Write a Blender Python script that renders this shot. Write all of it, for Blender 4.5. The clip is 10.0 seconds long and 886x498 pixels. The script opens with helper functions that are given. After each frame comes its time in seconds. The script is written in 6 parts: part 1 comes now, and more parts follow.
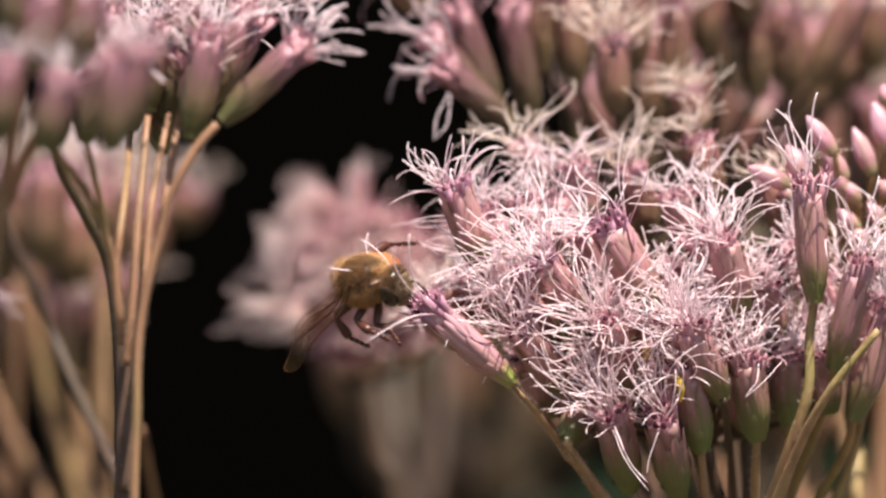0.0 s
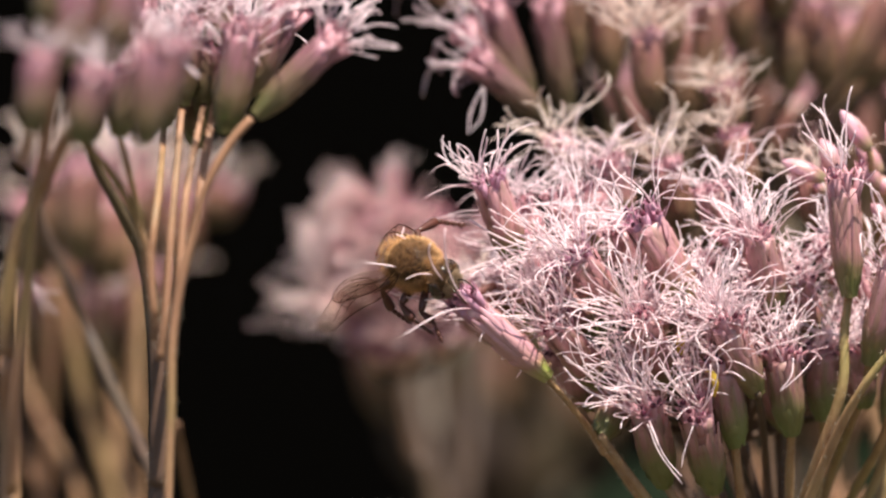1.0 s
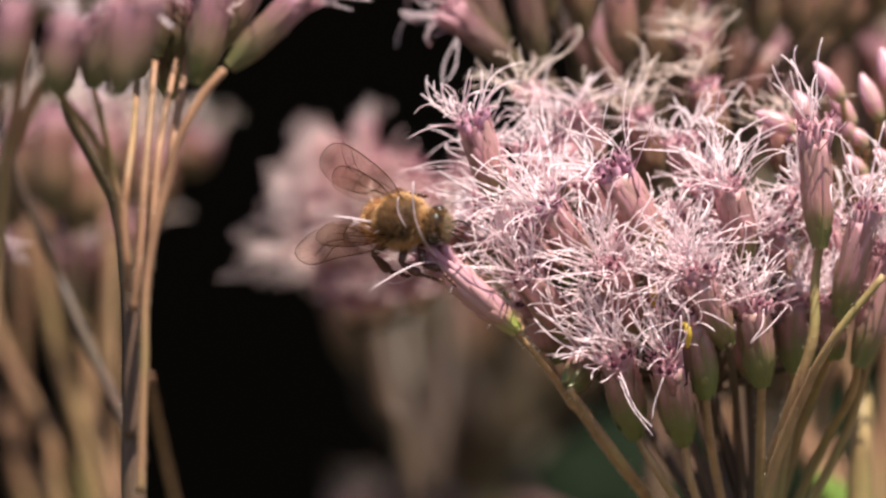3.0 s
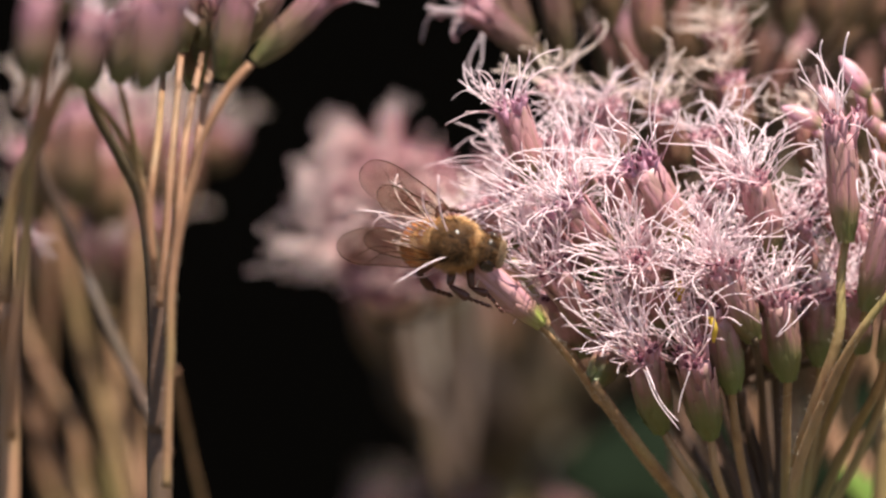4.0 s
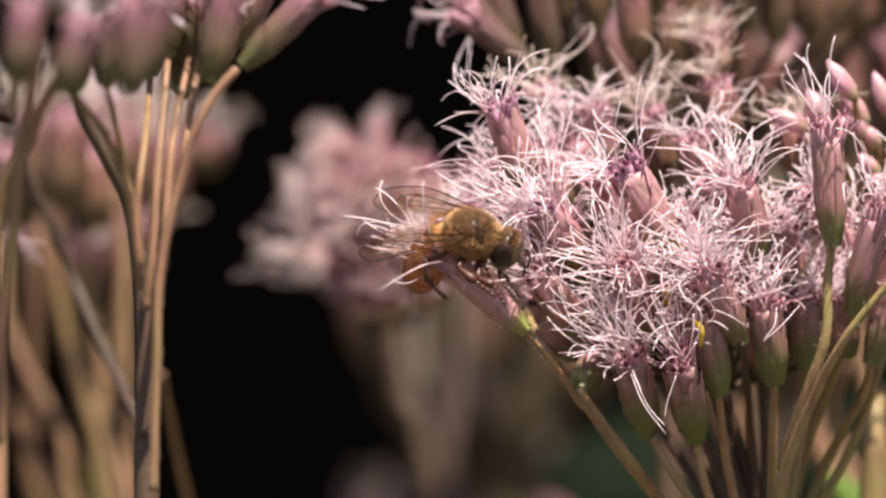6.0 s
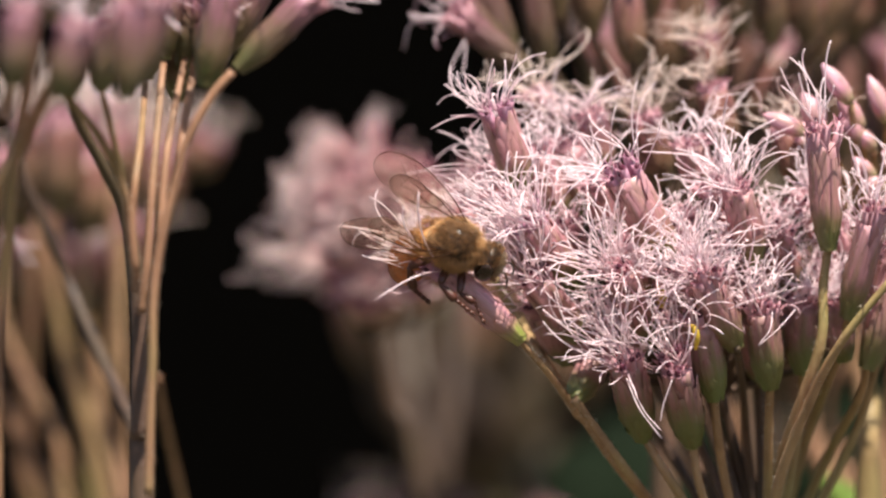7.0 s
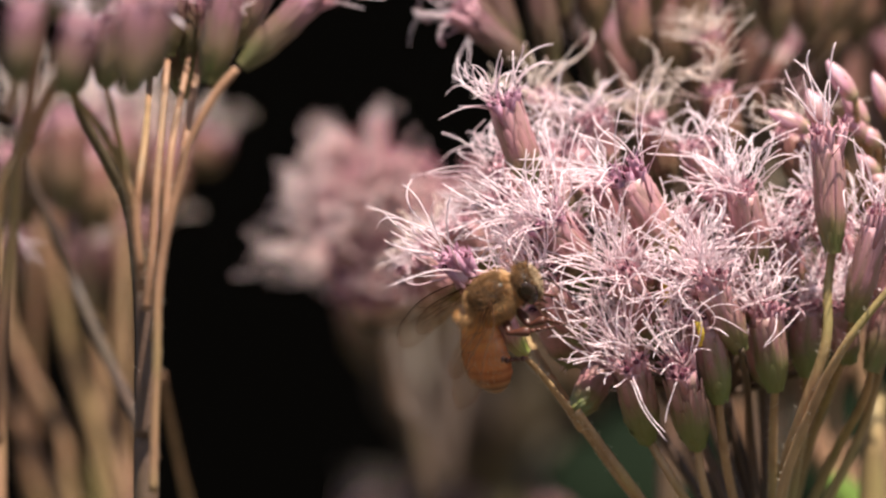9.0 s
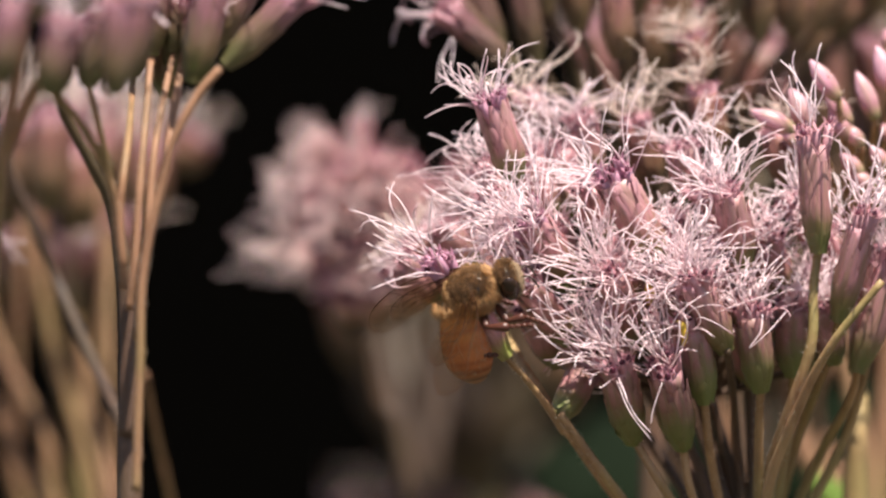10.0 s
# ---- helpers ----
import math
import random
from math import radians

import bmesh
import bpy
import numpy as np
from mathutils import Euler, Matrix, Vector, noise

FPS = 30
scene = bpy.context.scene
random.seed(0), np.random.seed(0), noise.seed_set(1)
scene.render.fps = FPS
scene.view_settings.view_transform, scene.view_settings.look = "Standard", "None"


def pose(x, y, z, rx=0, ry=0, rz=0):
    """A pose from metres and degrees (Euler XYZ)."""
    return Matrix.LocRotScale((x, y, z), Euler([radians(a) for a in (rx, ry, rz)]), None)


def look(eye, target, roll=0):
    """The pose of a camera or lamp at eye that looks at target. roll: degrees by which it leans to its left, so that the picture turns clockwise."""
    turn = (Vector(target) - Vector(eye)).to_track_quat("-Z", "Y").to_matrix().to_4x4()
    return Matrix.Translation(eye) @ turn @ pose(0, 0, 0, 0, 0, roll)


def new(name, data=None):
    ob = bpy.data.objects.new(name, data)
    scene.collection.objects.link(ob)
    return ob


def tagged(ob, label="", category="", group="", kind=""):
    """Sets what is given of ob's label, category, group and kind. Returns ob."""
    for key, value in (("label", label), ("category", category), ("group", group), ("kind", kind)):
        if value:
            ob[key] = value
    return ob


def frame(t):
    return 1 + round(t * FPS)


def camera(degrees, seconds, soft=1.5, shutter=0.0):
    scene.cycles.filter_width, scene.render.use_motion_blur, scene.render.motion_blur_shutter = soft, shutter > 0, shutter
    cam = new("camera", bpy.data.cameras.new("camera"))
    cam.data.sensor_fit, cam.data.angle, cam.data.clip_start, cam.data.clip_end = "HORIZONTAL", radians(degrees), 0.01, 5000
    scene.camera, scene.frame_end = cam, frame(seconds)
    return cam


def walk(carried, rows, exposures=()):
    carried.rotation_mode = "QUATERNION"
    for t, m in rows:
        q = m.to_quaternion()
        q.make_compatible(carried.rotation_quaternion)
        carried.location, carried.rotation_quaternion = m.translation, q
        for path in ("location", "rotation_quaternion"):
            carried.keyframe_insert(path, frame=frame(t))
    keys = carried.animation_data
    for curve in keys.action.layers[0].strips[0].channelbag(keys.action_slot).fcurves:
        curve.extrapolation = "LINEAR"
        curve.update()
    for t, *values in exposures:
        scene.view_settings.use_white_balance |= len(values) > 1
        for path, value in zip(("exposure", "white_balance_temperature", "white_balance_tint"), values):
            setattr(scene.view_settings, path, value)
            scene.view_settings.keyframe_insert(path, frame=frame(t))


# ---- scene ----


def aim(dx, dz):
    """The camera's pose on its tripod, aimed dx and dz millimetres off the reference point among the flowers."""
    return look((0, -1, 1.3), (dx / 1000, 0, 1.3 + dz / 1000))


# ---- camera: a long lens one metre from the flowers, panned and tilted by hand ----
cam = camera(4.083, 10.0, soft=2.4, shutter=0.4)
cam.data.dof.use_dof = True
cam.data.dof.focus_distance = 0.995
cam.data.dof.aperture_fstop = 21.0
walk(cam, [
    (0.0, aim(0.00, 0.00)),
    (0.5, aim(-1.32, -0.14)),
    (1.0, aim(-2.74, -0.46)),
    (1.5, aim(-2.39, -0.67)),
    (2.0, aim(-2.23, -0.42)),
    (2.5, aim(-0.37, -0.35)),
    (2.6, aim(-0.05, -0.55)),
    (2.7, aim(-0.09, -1.36)),
    (2.8, aim(0.14, -2.36)),
    (2.9, aim(0.00, -3.27)),
    (3.0, aim(-0.60, -4.39)),
    (3.2, aim(-1.41, -4.73)),
    (4.5, aim(-2.92, -4.83)),
    (5.0, aim(-3.06, -4.83)),
    (5.5, aim(-2.83, -4.71)),
    (6.0, aim(-1.62, -4.48)),
    (7.5, aim(-1.23, -4.18)),
    (8.0, aim(-1.62, -4.25)),
    (8.5, aim(-1.79, -4.43)),
    (9.0, aim(-1.60, -4.45)),
    (9.5, aim(-0.75, -4.41)),
    (10.0, aim(-0.26, -4.50)),
], exposures=[(0.0, 1.04), (10.0, 1.0)])

# ---- daylight: high sun, clear sky ----
SUN_TO = Vector((0.17, -0.36, 0.92)).normalized()
sun = new("sun", bpy.data.lights.new("sun", "SUN"))
sun.data.energy, sun.data.angle, sun.data.color = 5.15, radians(0.53), (1.0, 0.94, 0.84)
sun.matrix_world = look((0, 0, 6), Vector((0, 0, 6)) - SUN_TO)
world = bpy.data.worlds.new("sky")
scene.world = world
world.use_nodes = True
sky = world.node_tree.nodes.new("ShaderNodeTexSky")
sky.sky_type, sky.sun_disc = "NISHITA", False
sky.sun_elevation = math.asin(SUN_TO.z)
sky.sun_rotation = math.atan2(SUN_TO.x, SUN_TO.y)
world.node_tree.links.new(sky.outputs[0], world.node_tree.nodes["Background"].inputs[0])
world.node_tree.nodes["Background"].inputs[1].default_value = 0.07


# ---- materials ----
class Nodes:
    """A small hand for wiring one node material."""

    def __init__(self, name):
        self.mat = bpy.data.materials.new(name)
        self.mat.use_nodes = True
        self.tree = self.mat.node_tree
        self.bsdf = self.tree.nodes["Principled BSDF"]
        self.out = self.tree.nodes["Material Output"]
        self.coord = self.tree.nodes.new("ShaderNodeTexCoord").outputs["Object"]

    def add(self, kind, **sockets):
        node = self.tree.nodes.new(kind)
        for key, value in sockets.items():
            self.put(node.inputs[key.replace("_", " ")], value)
        return node

    def put(self, socket, value):
        if isinstance(value, bpy.types.NodeSocket):
            self.tree.links.new(value, socket)
        else:
            socket.default_value = value

    def noise(self, scale, detail=3.0, stretch=(1, 1, 1), rough=0.55):
        place = self.add("ShaderNodeMapping", Vector=self.coord, Scale=stretch)
        return self.add("ShaderNodeTexNoise", Vector=place.outputs[0], Scale=scale, Detail=detail, Roughness=rough).outputs[0]

    def ramp(self, fac, stops):
        node = self.add("ShaderNodeValToRGB", Fac=fac)
        ramp = node.color_ramp
        while len(ramp.elements) < len(stops):
            ramp.elements.new(0.5)
        for element, (at, colour) in zip(ramp.elements, stops):
            element.position, element.color = at, (*colour, 1)
        return node.outputs[0]

    def along(self, axis, low, high):
        parts = self.add("ShaderNodeSeparateXYZ", Vector=self.coord)
        node = self.add("ShaderNodeMapRange", Value=parts.outputs[axis])
        node.inputs["From Min"].default_value, node.inputs["From Max"].default_value = low, high
        return node.outputs[0]

    def mix(self, fac, a, b, blend="MIX"):
        node = self.tree.nodes.new("ShaderNodeMix")
        node.data_type, node.blend_type = "RGBA", blend
        self.put(node.inputs[0], fac)
        self.put(node.inputs[6], a if isinstance(a, bpy.types.NodeSocket) else (*a, 1))
        self.put(node.inputs[7], b if isinstance(b, bpy.types.NodeSocket) else (*b, 1))
        return node.outputs[2]

    def math(self, op, a, b=0.0):
        node = self.tree.nodes.new("ShaderNodeMath")
        node.operation = op
        self.put(node.inputs[0], a)
        self.put(node.inputs[1], b)
        return node.outputs[0]

    def bump(self, height, distance, strength=0.6):
        node = self.add("ShaderNodeBump", Height=height, Strength=strength, Distance=distance)
        self.put(self.bsdf.inputs["Normal"], node.outputs[0])

    def finish(self, colour, rough=0.6, glow=0.0, metal=0.0, spec=0.5):
        """glow: the share of light that passes through the thin tissue."""
        self.put(self.bsdf.inputs["Base Color"], colour if isinstance(colour, bpy.types.NodeSocket) else (*colour, 1))
        self.put(self.bsdf.inputs["Roughness"], rough)
        self.put(self.bsdf.inputs["Metallic"], metal)
        self.put(self.bsdf.inputs["Specular IOR Level"], spec)
        if glow:
            thin = self.add("ShaderNodeBsdfTranslucent")
            self.put(thin.inputs["Color"], colour if isinstance(colour, bpy.types.NodeSocket) else (*colour, 1))
            both = self.add("ShaderNodeMixShader", Fac=glow)
            self.tree.links.new(self.bsdf.outputs[0], both.inputs[1])
            self.tree.links.new(thin.outputs[0], both.inputs[2])
            self.tree.links.new(both.outputs[0], self.out.inputs[0])
        return self.mat


def bract_material(name, low, mid, high, tip, tall=0.0095, levels=(0.08, 0.40, 0.68, 0.98), rough=0.38, fleck=(0.20, 0.06, 0.075)):
    n = Nodes(name)
    stretch = n.noise(1300, 4, (1, 1, 0.12))
    patch = n.noise(260, 2)
    level = n.math("ADD", n.along(2, 0.0, tall), n.math("MULTIPLY", n.math("SUBTRACT", patch, 0.5), 0.55))
    colour = n.ramp(level, list(zip(levels, (low, mid, high, tip))))
    island = n.tree.nodes.new("ShaderNodeNewGeometry").outputs["Random Per Island"]
    colour = n.mix(n.math("MULTIPLY", island, 0.12), colour, tip)
    one = n.tree.nodes.new("ShaderNodeObjectInfo").outputs["Random"]
    colour = n.mix(n.math("MULTIPLY", one, 0.14), colour, high)
    colour = n.mix(n.math("MULTIPLY", n.ramp(stretch, [(0.42, (0, 0, 0)), (0.66, (1, 1, 1))]), 0.55), colour, mid)
    flecks = n.ramp(n.noise(2300, 2, (1, 1, 0.35)), [(0.62, (0, 0, 0)), (0.70, (1, 1, 1))])
    colour = n.mix(n.math("MULTIPLY", flecks, n.ramp(level, [(0.3, (0, 0, 0)), (0.6, (0.65, 0.65, 0.65))])), colour, fleck)
    n.bump(stretch, 0.0002, 0.6)
    return n.finish(colour, rough, 0.22, spec=0.5)


BRACT = bract_material("dusky_pink_bract", (0.12, 0.165, 0.028), (0.20, 0.155, 0.055), (0.50, 0.22, 0.235), (0.66, 0.35, 0.38), levels=(0.06, 0.24, 0.46, 0.92))
BRACT_GREEN = bract_material("olive_pink_bract", (0.13, 0.19, 0.03), (0.17, 0.17, 0.05), (0.36, 0.16, 0.15), (0.58, 0.29, 0.32), levels=(0.08, 0.32, 0.54, 0.96))
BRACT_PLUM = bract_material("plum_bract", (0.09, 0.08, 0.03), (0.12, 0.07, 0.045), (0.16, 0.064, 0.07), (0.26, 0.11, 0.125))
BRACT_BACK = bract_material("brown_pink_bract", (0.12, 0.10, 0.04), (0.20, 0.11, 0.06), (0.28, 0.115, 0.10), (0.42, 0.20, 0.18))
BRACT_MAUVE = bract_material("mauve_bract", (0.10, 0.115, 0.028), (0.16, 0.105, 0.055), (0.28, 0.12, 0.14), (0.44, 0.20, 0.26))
BRACT_GLOSS = bract_material("glossy_pink_bract", (0.30, 0.38, 0.05), (0.42, 0.24, 0.17), (0.60, 0.29, 0.33), (0.70, 0.40, 0.45), levels=(0.08, 0.17, 0.26, 0.8), rough=0.13)
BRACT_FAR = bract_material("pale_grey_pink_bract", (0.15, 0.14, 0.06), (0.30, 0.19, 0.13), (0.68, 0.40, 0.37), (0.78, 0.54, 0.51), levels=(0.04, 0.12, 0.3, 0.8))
BUD = bract_material("bright_pink_bud", (0.20, 0.25, 0.06), (0.40, 0.26, 0.16), (0.62, 0.27, 0.34), (0.72, 0.40, 0.48), 0.0028, (0.0, 0.2, 0.42, 0.9))


def style_material(name, base, end):
    n = Nodes(name)
    grain = n.noise(1500, 2)
    level = n.math("ADD", n.along(2, 0.009, 0.0135), n.math("MULTIPLY", n.math("SUBTRACT", grain, 0.5), 0.3))
    return n.finish(n.ramp(level, [(0.0, base), (0.5, end)]), 0.5, 0.4, spec=0.4)


STYLE = style_material("white_pink_style", (0.67, 0.41, 0.46), (0.93, 0.775, 0.80))
STYLE_BACK = style_material("cream_pink_style", (0.62, 0.42, 0.42), (0.85, 0.70, 0.63))
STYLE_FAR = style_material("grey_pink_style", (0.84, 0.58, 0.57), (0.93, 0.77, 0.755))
COROLLA = Nodes("lilac_corolla").finish((0.60, 0.31, 0.35), 0.5, 0.3)
PURPLE = Nodes("magenta_corolla").finish((0.56, 0.28, 0.38), 0.5, 0.3)
ANTHER = Nodes("maroon_anther").finish((0.085, 0.012, 0.03), 0.45)


def stem_material(name, light, dark, green):
    n = Nodes(name)
    streak = n.noise(700, 4, (1, 1, 0.08))
    patch = n.noise(60, 3)
    colour = n.ramp(streak, [(0.3, dark), (0.7, light)])
    colour = n.mix(n.ramp(patch, [(0.45, (0, 0, 0)), (0.7, (0.75, 0.75, 0.75))]), colour, green)
    n.bump(n.noise(1800, 3), 0.0001, 0.6)
    return n.finish(colour, 0.55, spec=0.4)


STEM = stem_material("tan_olive_stem", (0.42, 0.245, 0.125), (0.23, 0.125, 0.062), (0.24, 0.215, 0.065))
STEM_SIDE = stem_material("tan_pink_stem", (0.36, 0.185, 0.105), (0.19, 0.095, 0.053), (0.19, 0.16, 0.05))
# Darkest stem copy: shade under the flower heads is painted into the colour.
STEM_SHADE = stem_material("deep_shade_stem", (0.07, 0.038, 0.022), (0.035, 0.019, 0.012), (0.06, 0.05, 0.018))
# Darker stem copy: a brown stalk's colour, and painted shade on inner, rear stems.
STEM_DARK = stem_material("brown_shaded_stem", (0.115, 0.06, 0.038), (0.06, 0.032, 0.02), (0.075, 0.06, 0.024))
HAIR = Nodes("pale_stem_hair").finish((0.7, 0.6, 0.5), 0.5, 0.4)


def leaf_material(name, light, dark, spec=0.4, glow=0.25):
    n = Nodes(name)
    colour = n.ramp(n.noise(40, 4), [(0.3, dark), (0.7, light)])
    return n.finish(colour, 0.6, glow, spec=spec)


LEAF = leaf_material("green_leaf", (0.20, 0.30, 0.05), (0.12, 0.19, 0.03))
# Leaf copy with the shade low behind the flowers put into its green.
LEAF_SHADE = leaf_material("shade_dark_green_leaf", (0.010, 0.017, 0.007), (0.005, 0.009, 0.004), 0.08, 0.05)
# Near-black colours put the deep shade of the backdrop into hedge leaves and core.
HEDGE = leaf_material("shade_black_evergreen_leaf", (0.014, 0.016, 0.011), (0.006, 0.007, 0.005), 0.02, 0.0)
CORE_SHADE = Nodes("shade_black_core").finish((0.006, 0.005, 0.004), 0.9, spec=0.02)


def soil_material():
    n = Nodes("dry_soil_and_litter")
    colour = n.ramp(n.noise(22, 8), [(0.3, (0.035, 0.026, 0.016)), (0.7, (0.10, 0.075, 0.045))])
    colour = n.mix(n.ramp(n.noise(0.9, 4), [(0.4, (0, 0, 0)), (0.65, (0.7, 0.7, 0.7))]), colour, (0.05, 0.052, 0.024))
    n.bump(n.noise(30, 5), 0.02)
    return n.finish(colour, 0.95)


YELLOW = Nodes("yellow_flake").finish((0.75, 0.50, 0.06), 0.5, 0.35)
SOIL = soil_material()


# ---- building blocks ----
class Build:
    """Gathers vertices and faces of one mesh."""

    def __init__(self):
        self.verts, self.faces, self.slots = [], [], []

    def add(self, verts, faces, slot=0):
        first = len(self.verts)
        self.verts += [tuple(v) for v in verts]
        self.faces += [tuple(first + i for i in f) for f in faces]
        self.slots += [slot] * len(faces)

    def mesh(self, name, materials, smooth=True):
        data = bpy.data.meshes.new(name)
        data.from_pydata(self.verts, [], self.faces)
        for m in materials:
            data.materials.append(m)
        data.polygons.foreach_set("material_index", self.slots)
        data.polygons.foreach_set("use_smooth", [smooth] * len(self.faces))
        data.update()
        return data


def part(name, build, material, parent, label="", m=None):
    """One mesh object under a thing or under a part."""
    data = build if isinstance(build, bpy.types.Mesh) else build.mesh(name, material if isinstance(material, (list, tuple)) else [material])
    ob = new(name, data)
    ob.parent = parent
    if m is not None:
        ob.matrix_local = m
    return tagged(ob, label=label)


def glide(points, steps):
    """A smooth line through the points."""
    p = [Vector(q) for q in points]
    p = [2 * p[0] - p[1]] + p + [2 * p[-1] - p[-2]]
    line = []
    for a, b, c, d in zip(p, p[1:], p[2:], p[3:]):
        for i in range(steps):
            t = i / steps
            line.append(0.5 * (2 * b + (c - a) * t + (2 * a - 5 * b + 4 * c - d) * t * t + (3 * b - a - 3 * c + d) * t ** 3))
    return line + [p[-2]]


def tube(build, line, radii, sides=6, slot=0):
    """A closed tube along a line, with a radius at each point or from first to last."""
    n = len(line)
    if len(radii) == 2:
        radii = [radii[0] + (radii[1] - radii[0]) * i / (n - 1) for i in range(n)]
    verts, faces = [], []
    way = (line[1] - line[0]).normalized()
    side = way.orthogonal().normalized()
    for i in range(n):
        ahead = (line[min(i + 1, n - 1)] - line[max(i - 1, 0)]).normalized()
        side = (side - ahead * side.dot(ahead)).normalized()
        up = ahead.cross(side)
        for k in range(sides):
            a = 2 * math.pi * k / sides
            verts.append(line[i] + (side * math.cos(a) + up * math.sin(a)) * radii[i])
    for i in range(n - 1):
        for k in range(sides):
            j = (k + 1) % sides
            faces.append((i * sides + k, i * sides + j, (i + 1) * sides + j, (i + 1) * sides + k))
    faces.append(tuple(range(sides - 1, -1, -1)))
    faces.append(tuple((n - 1) * sides + k for k in range(sides)))
    build.add(verts, faces, slot)


def turned(build, profile, sides=14, slot=0, squash=1.0):
    """A surface turned about z from (radius, height) pairs."""
    verts = [(r * math.cos(2 * math.pi * k / sides), r * squash * math.sin(2 * math.pi * k / sides), z) for r, z in profile for k in range(sides)]
    faces = []
    for i in range(len(profile) - 1):
        for k in range(sides):
            j = (k + 1) % sides
            faces.append((i * sides + k, i * sides + j, (i + 1) * sides + j, (i + 1) * sides + k))
    faces += [tuple(range(sides - 1, -1, -1)), tuple((len(profile) - 1) * sides + k for k in range(sides))]
    build.add(verts, faces, slot)


def mm(x, y, z):
    """A place in millimetres from the reference point, 1.3 m above the ground."""
    return Vector((x / 1000, y / 1000, 1.3 + z / 1000))


def upright(way, spin=0.0):
    """A turn that lays z along way."""
    return Vector(way).to_track_quat("Z", "Y").to_matrix().to_4x4() @ Matrix.Rotation(spin, 4, "Z")


# ---- flower heads ----
def head_radius(z, length, wide):
    s = max(0.0, min(1.0, z / length))
    return wide * (0.42 + 0.58 * math.sin(min(1.0, s * 2.4) * math.pi / 2)) * (1.0 + 0.06 * s)


def involucre(rng, length, wide):
    """A narrow cup, and the overlapping bracts round it, one build each."""
    cup, bracts = Build(), []
    steps = 9
    turned(cup, [(0.25 * wide, -0.0003)] + [(head_radius(length * i / steps, length, wide) * 0.93, length * i / steps) for i in range(steps + 1)], 12)
    rows = [(-0.0002, 0.20, 5, 0.00013), (0.0003, 0.38, 6, 0.00011), (0.0008, 0.62, 7, 0.00008), (0.0014, 0.84, 7, 0.00005), (0.0020, 1.0, 7, 0.00003)]
    for number, (low, share, count, lift) in enumerate(rows):
        for k in range(count):
            turn = 2 * math.pi * (k + 0.5 * (number % 2)) / count + rng.uniform(-0.15, 0.15)
            high = length * share * rng.uniform(0.86, 1.08)
            half = math.pi / count * rng.uniform(0.88, 1.05)
            flare = rng.uniform(0.0, 0.00013)
            verts, faces = [], []
            for i in range(6):
                s = i / 5
                z = low + (high - low) * s
                span = half * (1.0 if s < 0.55 else math.sqrt(max(0.02, 1 - ((s - 0.55) / 0.47) ** 2)))
                for j in range(5):
                    u = j / 2 - 1
                    r = head_radius(z, length, wide) + lift + 0.00012 * (1 - u * u) + (flare * (s - 0.6) / 0.4 if s > 0.6 else 0)
                    a = turn + span * u
                    verts.append((r * math.cos(a), r * math.sin(a), z))
            for i in range(5):
                for j in range(4):
                    q = i * 5 + j
                    faces.append((q, q + 1, q + 6, q + 5))
            b = Build()
            b.add(verts, faces)
            bracts.append(b)
    return cup, bracts


def threads(rng, length, wide, count, reach, spread, curl, thick, side):
    """Long styles in forked pairs, each a thin wavy thread with a blunt end, one build each."""
    made = []
    for number in range(count):
        if number % 2 == 0:
            a = rng.uniform(0, 2 * math.pi)
            r = wide * 1.05 * math.sqrt(rng.random())
            out = Vector((math.cos(a), math.sin(a), 0))
            root = out * r + Vector((0, 0, length * rng.uniform(0.90, 1.3)))
            first = (Vector((0, 0, 1)) + out * spread * rng.uniform(-0.3, 1.3) + Vector((rng.gauss(0, 0.3), rng.gauss(0, 0.3), 0)) * min(1.0, curl) + Vector(side) * rng.uniform(0.2, 1.0)).normalized()
            far = reach * rng.choice((0.55, 0.75, 0.9, 1.0, 1.15)) * rng.uniform(0.9, 1.1)
            sweep = out * curl * rng.uniform(-0.6, 1.0)
        at, way = root.copy(), (first + Vector((rng.gauss(0, 0.2), rng.gauss(0, 0.2), rng.gauss(0, 0.1)))).normalized()
        swing = curl * rng.choice((0.7, 1.1, 1.5, 2.3))
        early = Vector((rng.gauss(0, 1), rng.gauss(0, 1), rng.gauss(0, 0.8))) * swing * 0.9 + sweep
        late = Vector((rng.gauss(0, 1), rng.gauss(0, 1), rng.gauss(0, 1.0))) * swing * 1.6 - early * rng.uniform(-0.3, 0.7)
        far_here = far * rng.uniform(0.8, 1.25)
        steps = 12
        line = [at]
        for i in range(steps):
            t = i / steps
            way = (way + (early * (1 - t) + late * t) * (0.35 + 1.4 * t) / steps).normalized()
            at = at + way * (far_here / steps)
            line.append(at.copy())
        wide_here = thick * rng.uniform(0.75, 1.12)
        radii = [wide_here * (0.72 + 0.28 * min(1, i / 4)) for i in range(steps)] + [wide_here * 0.7]
        b = Build()
        tube(b, line, radii, 5)
        made.append(b)
    return made


def joined(builds):
    """Several builds as one."""
    whole = Build()
    for b in builds:
        whole.add(b.verts, b.faces)
    return whole


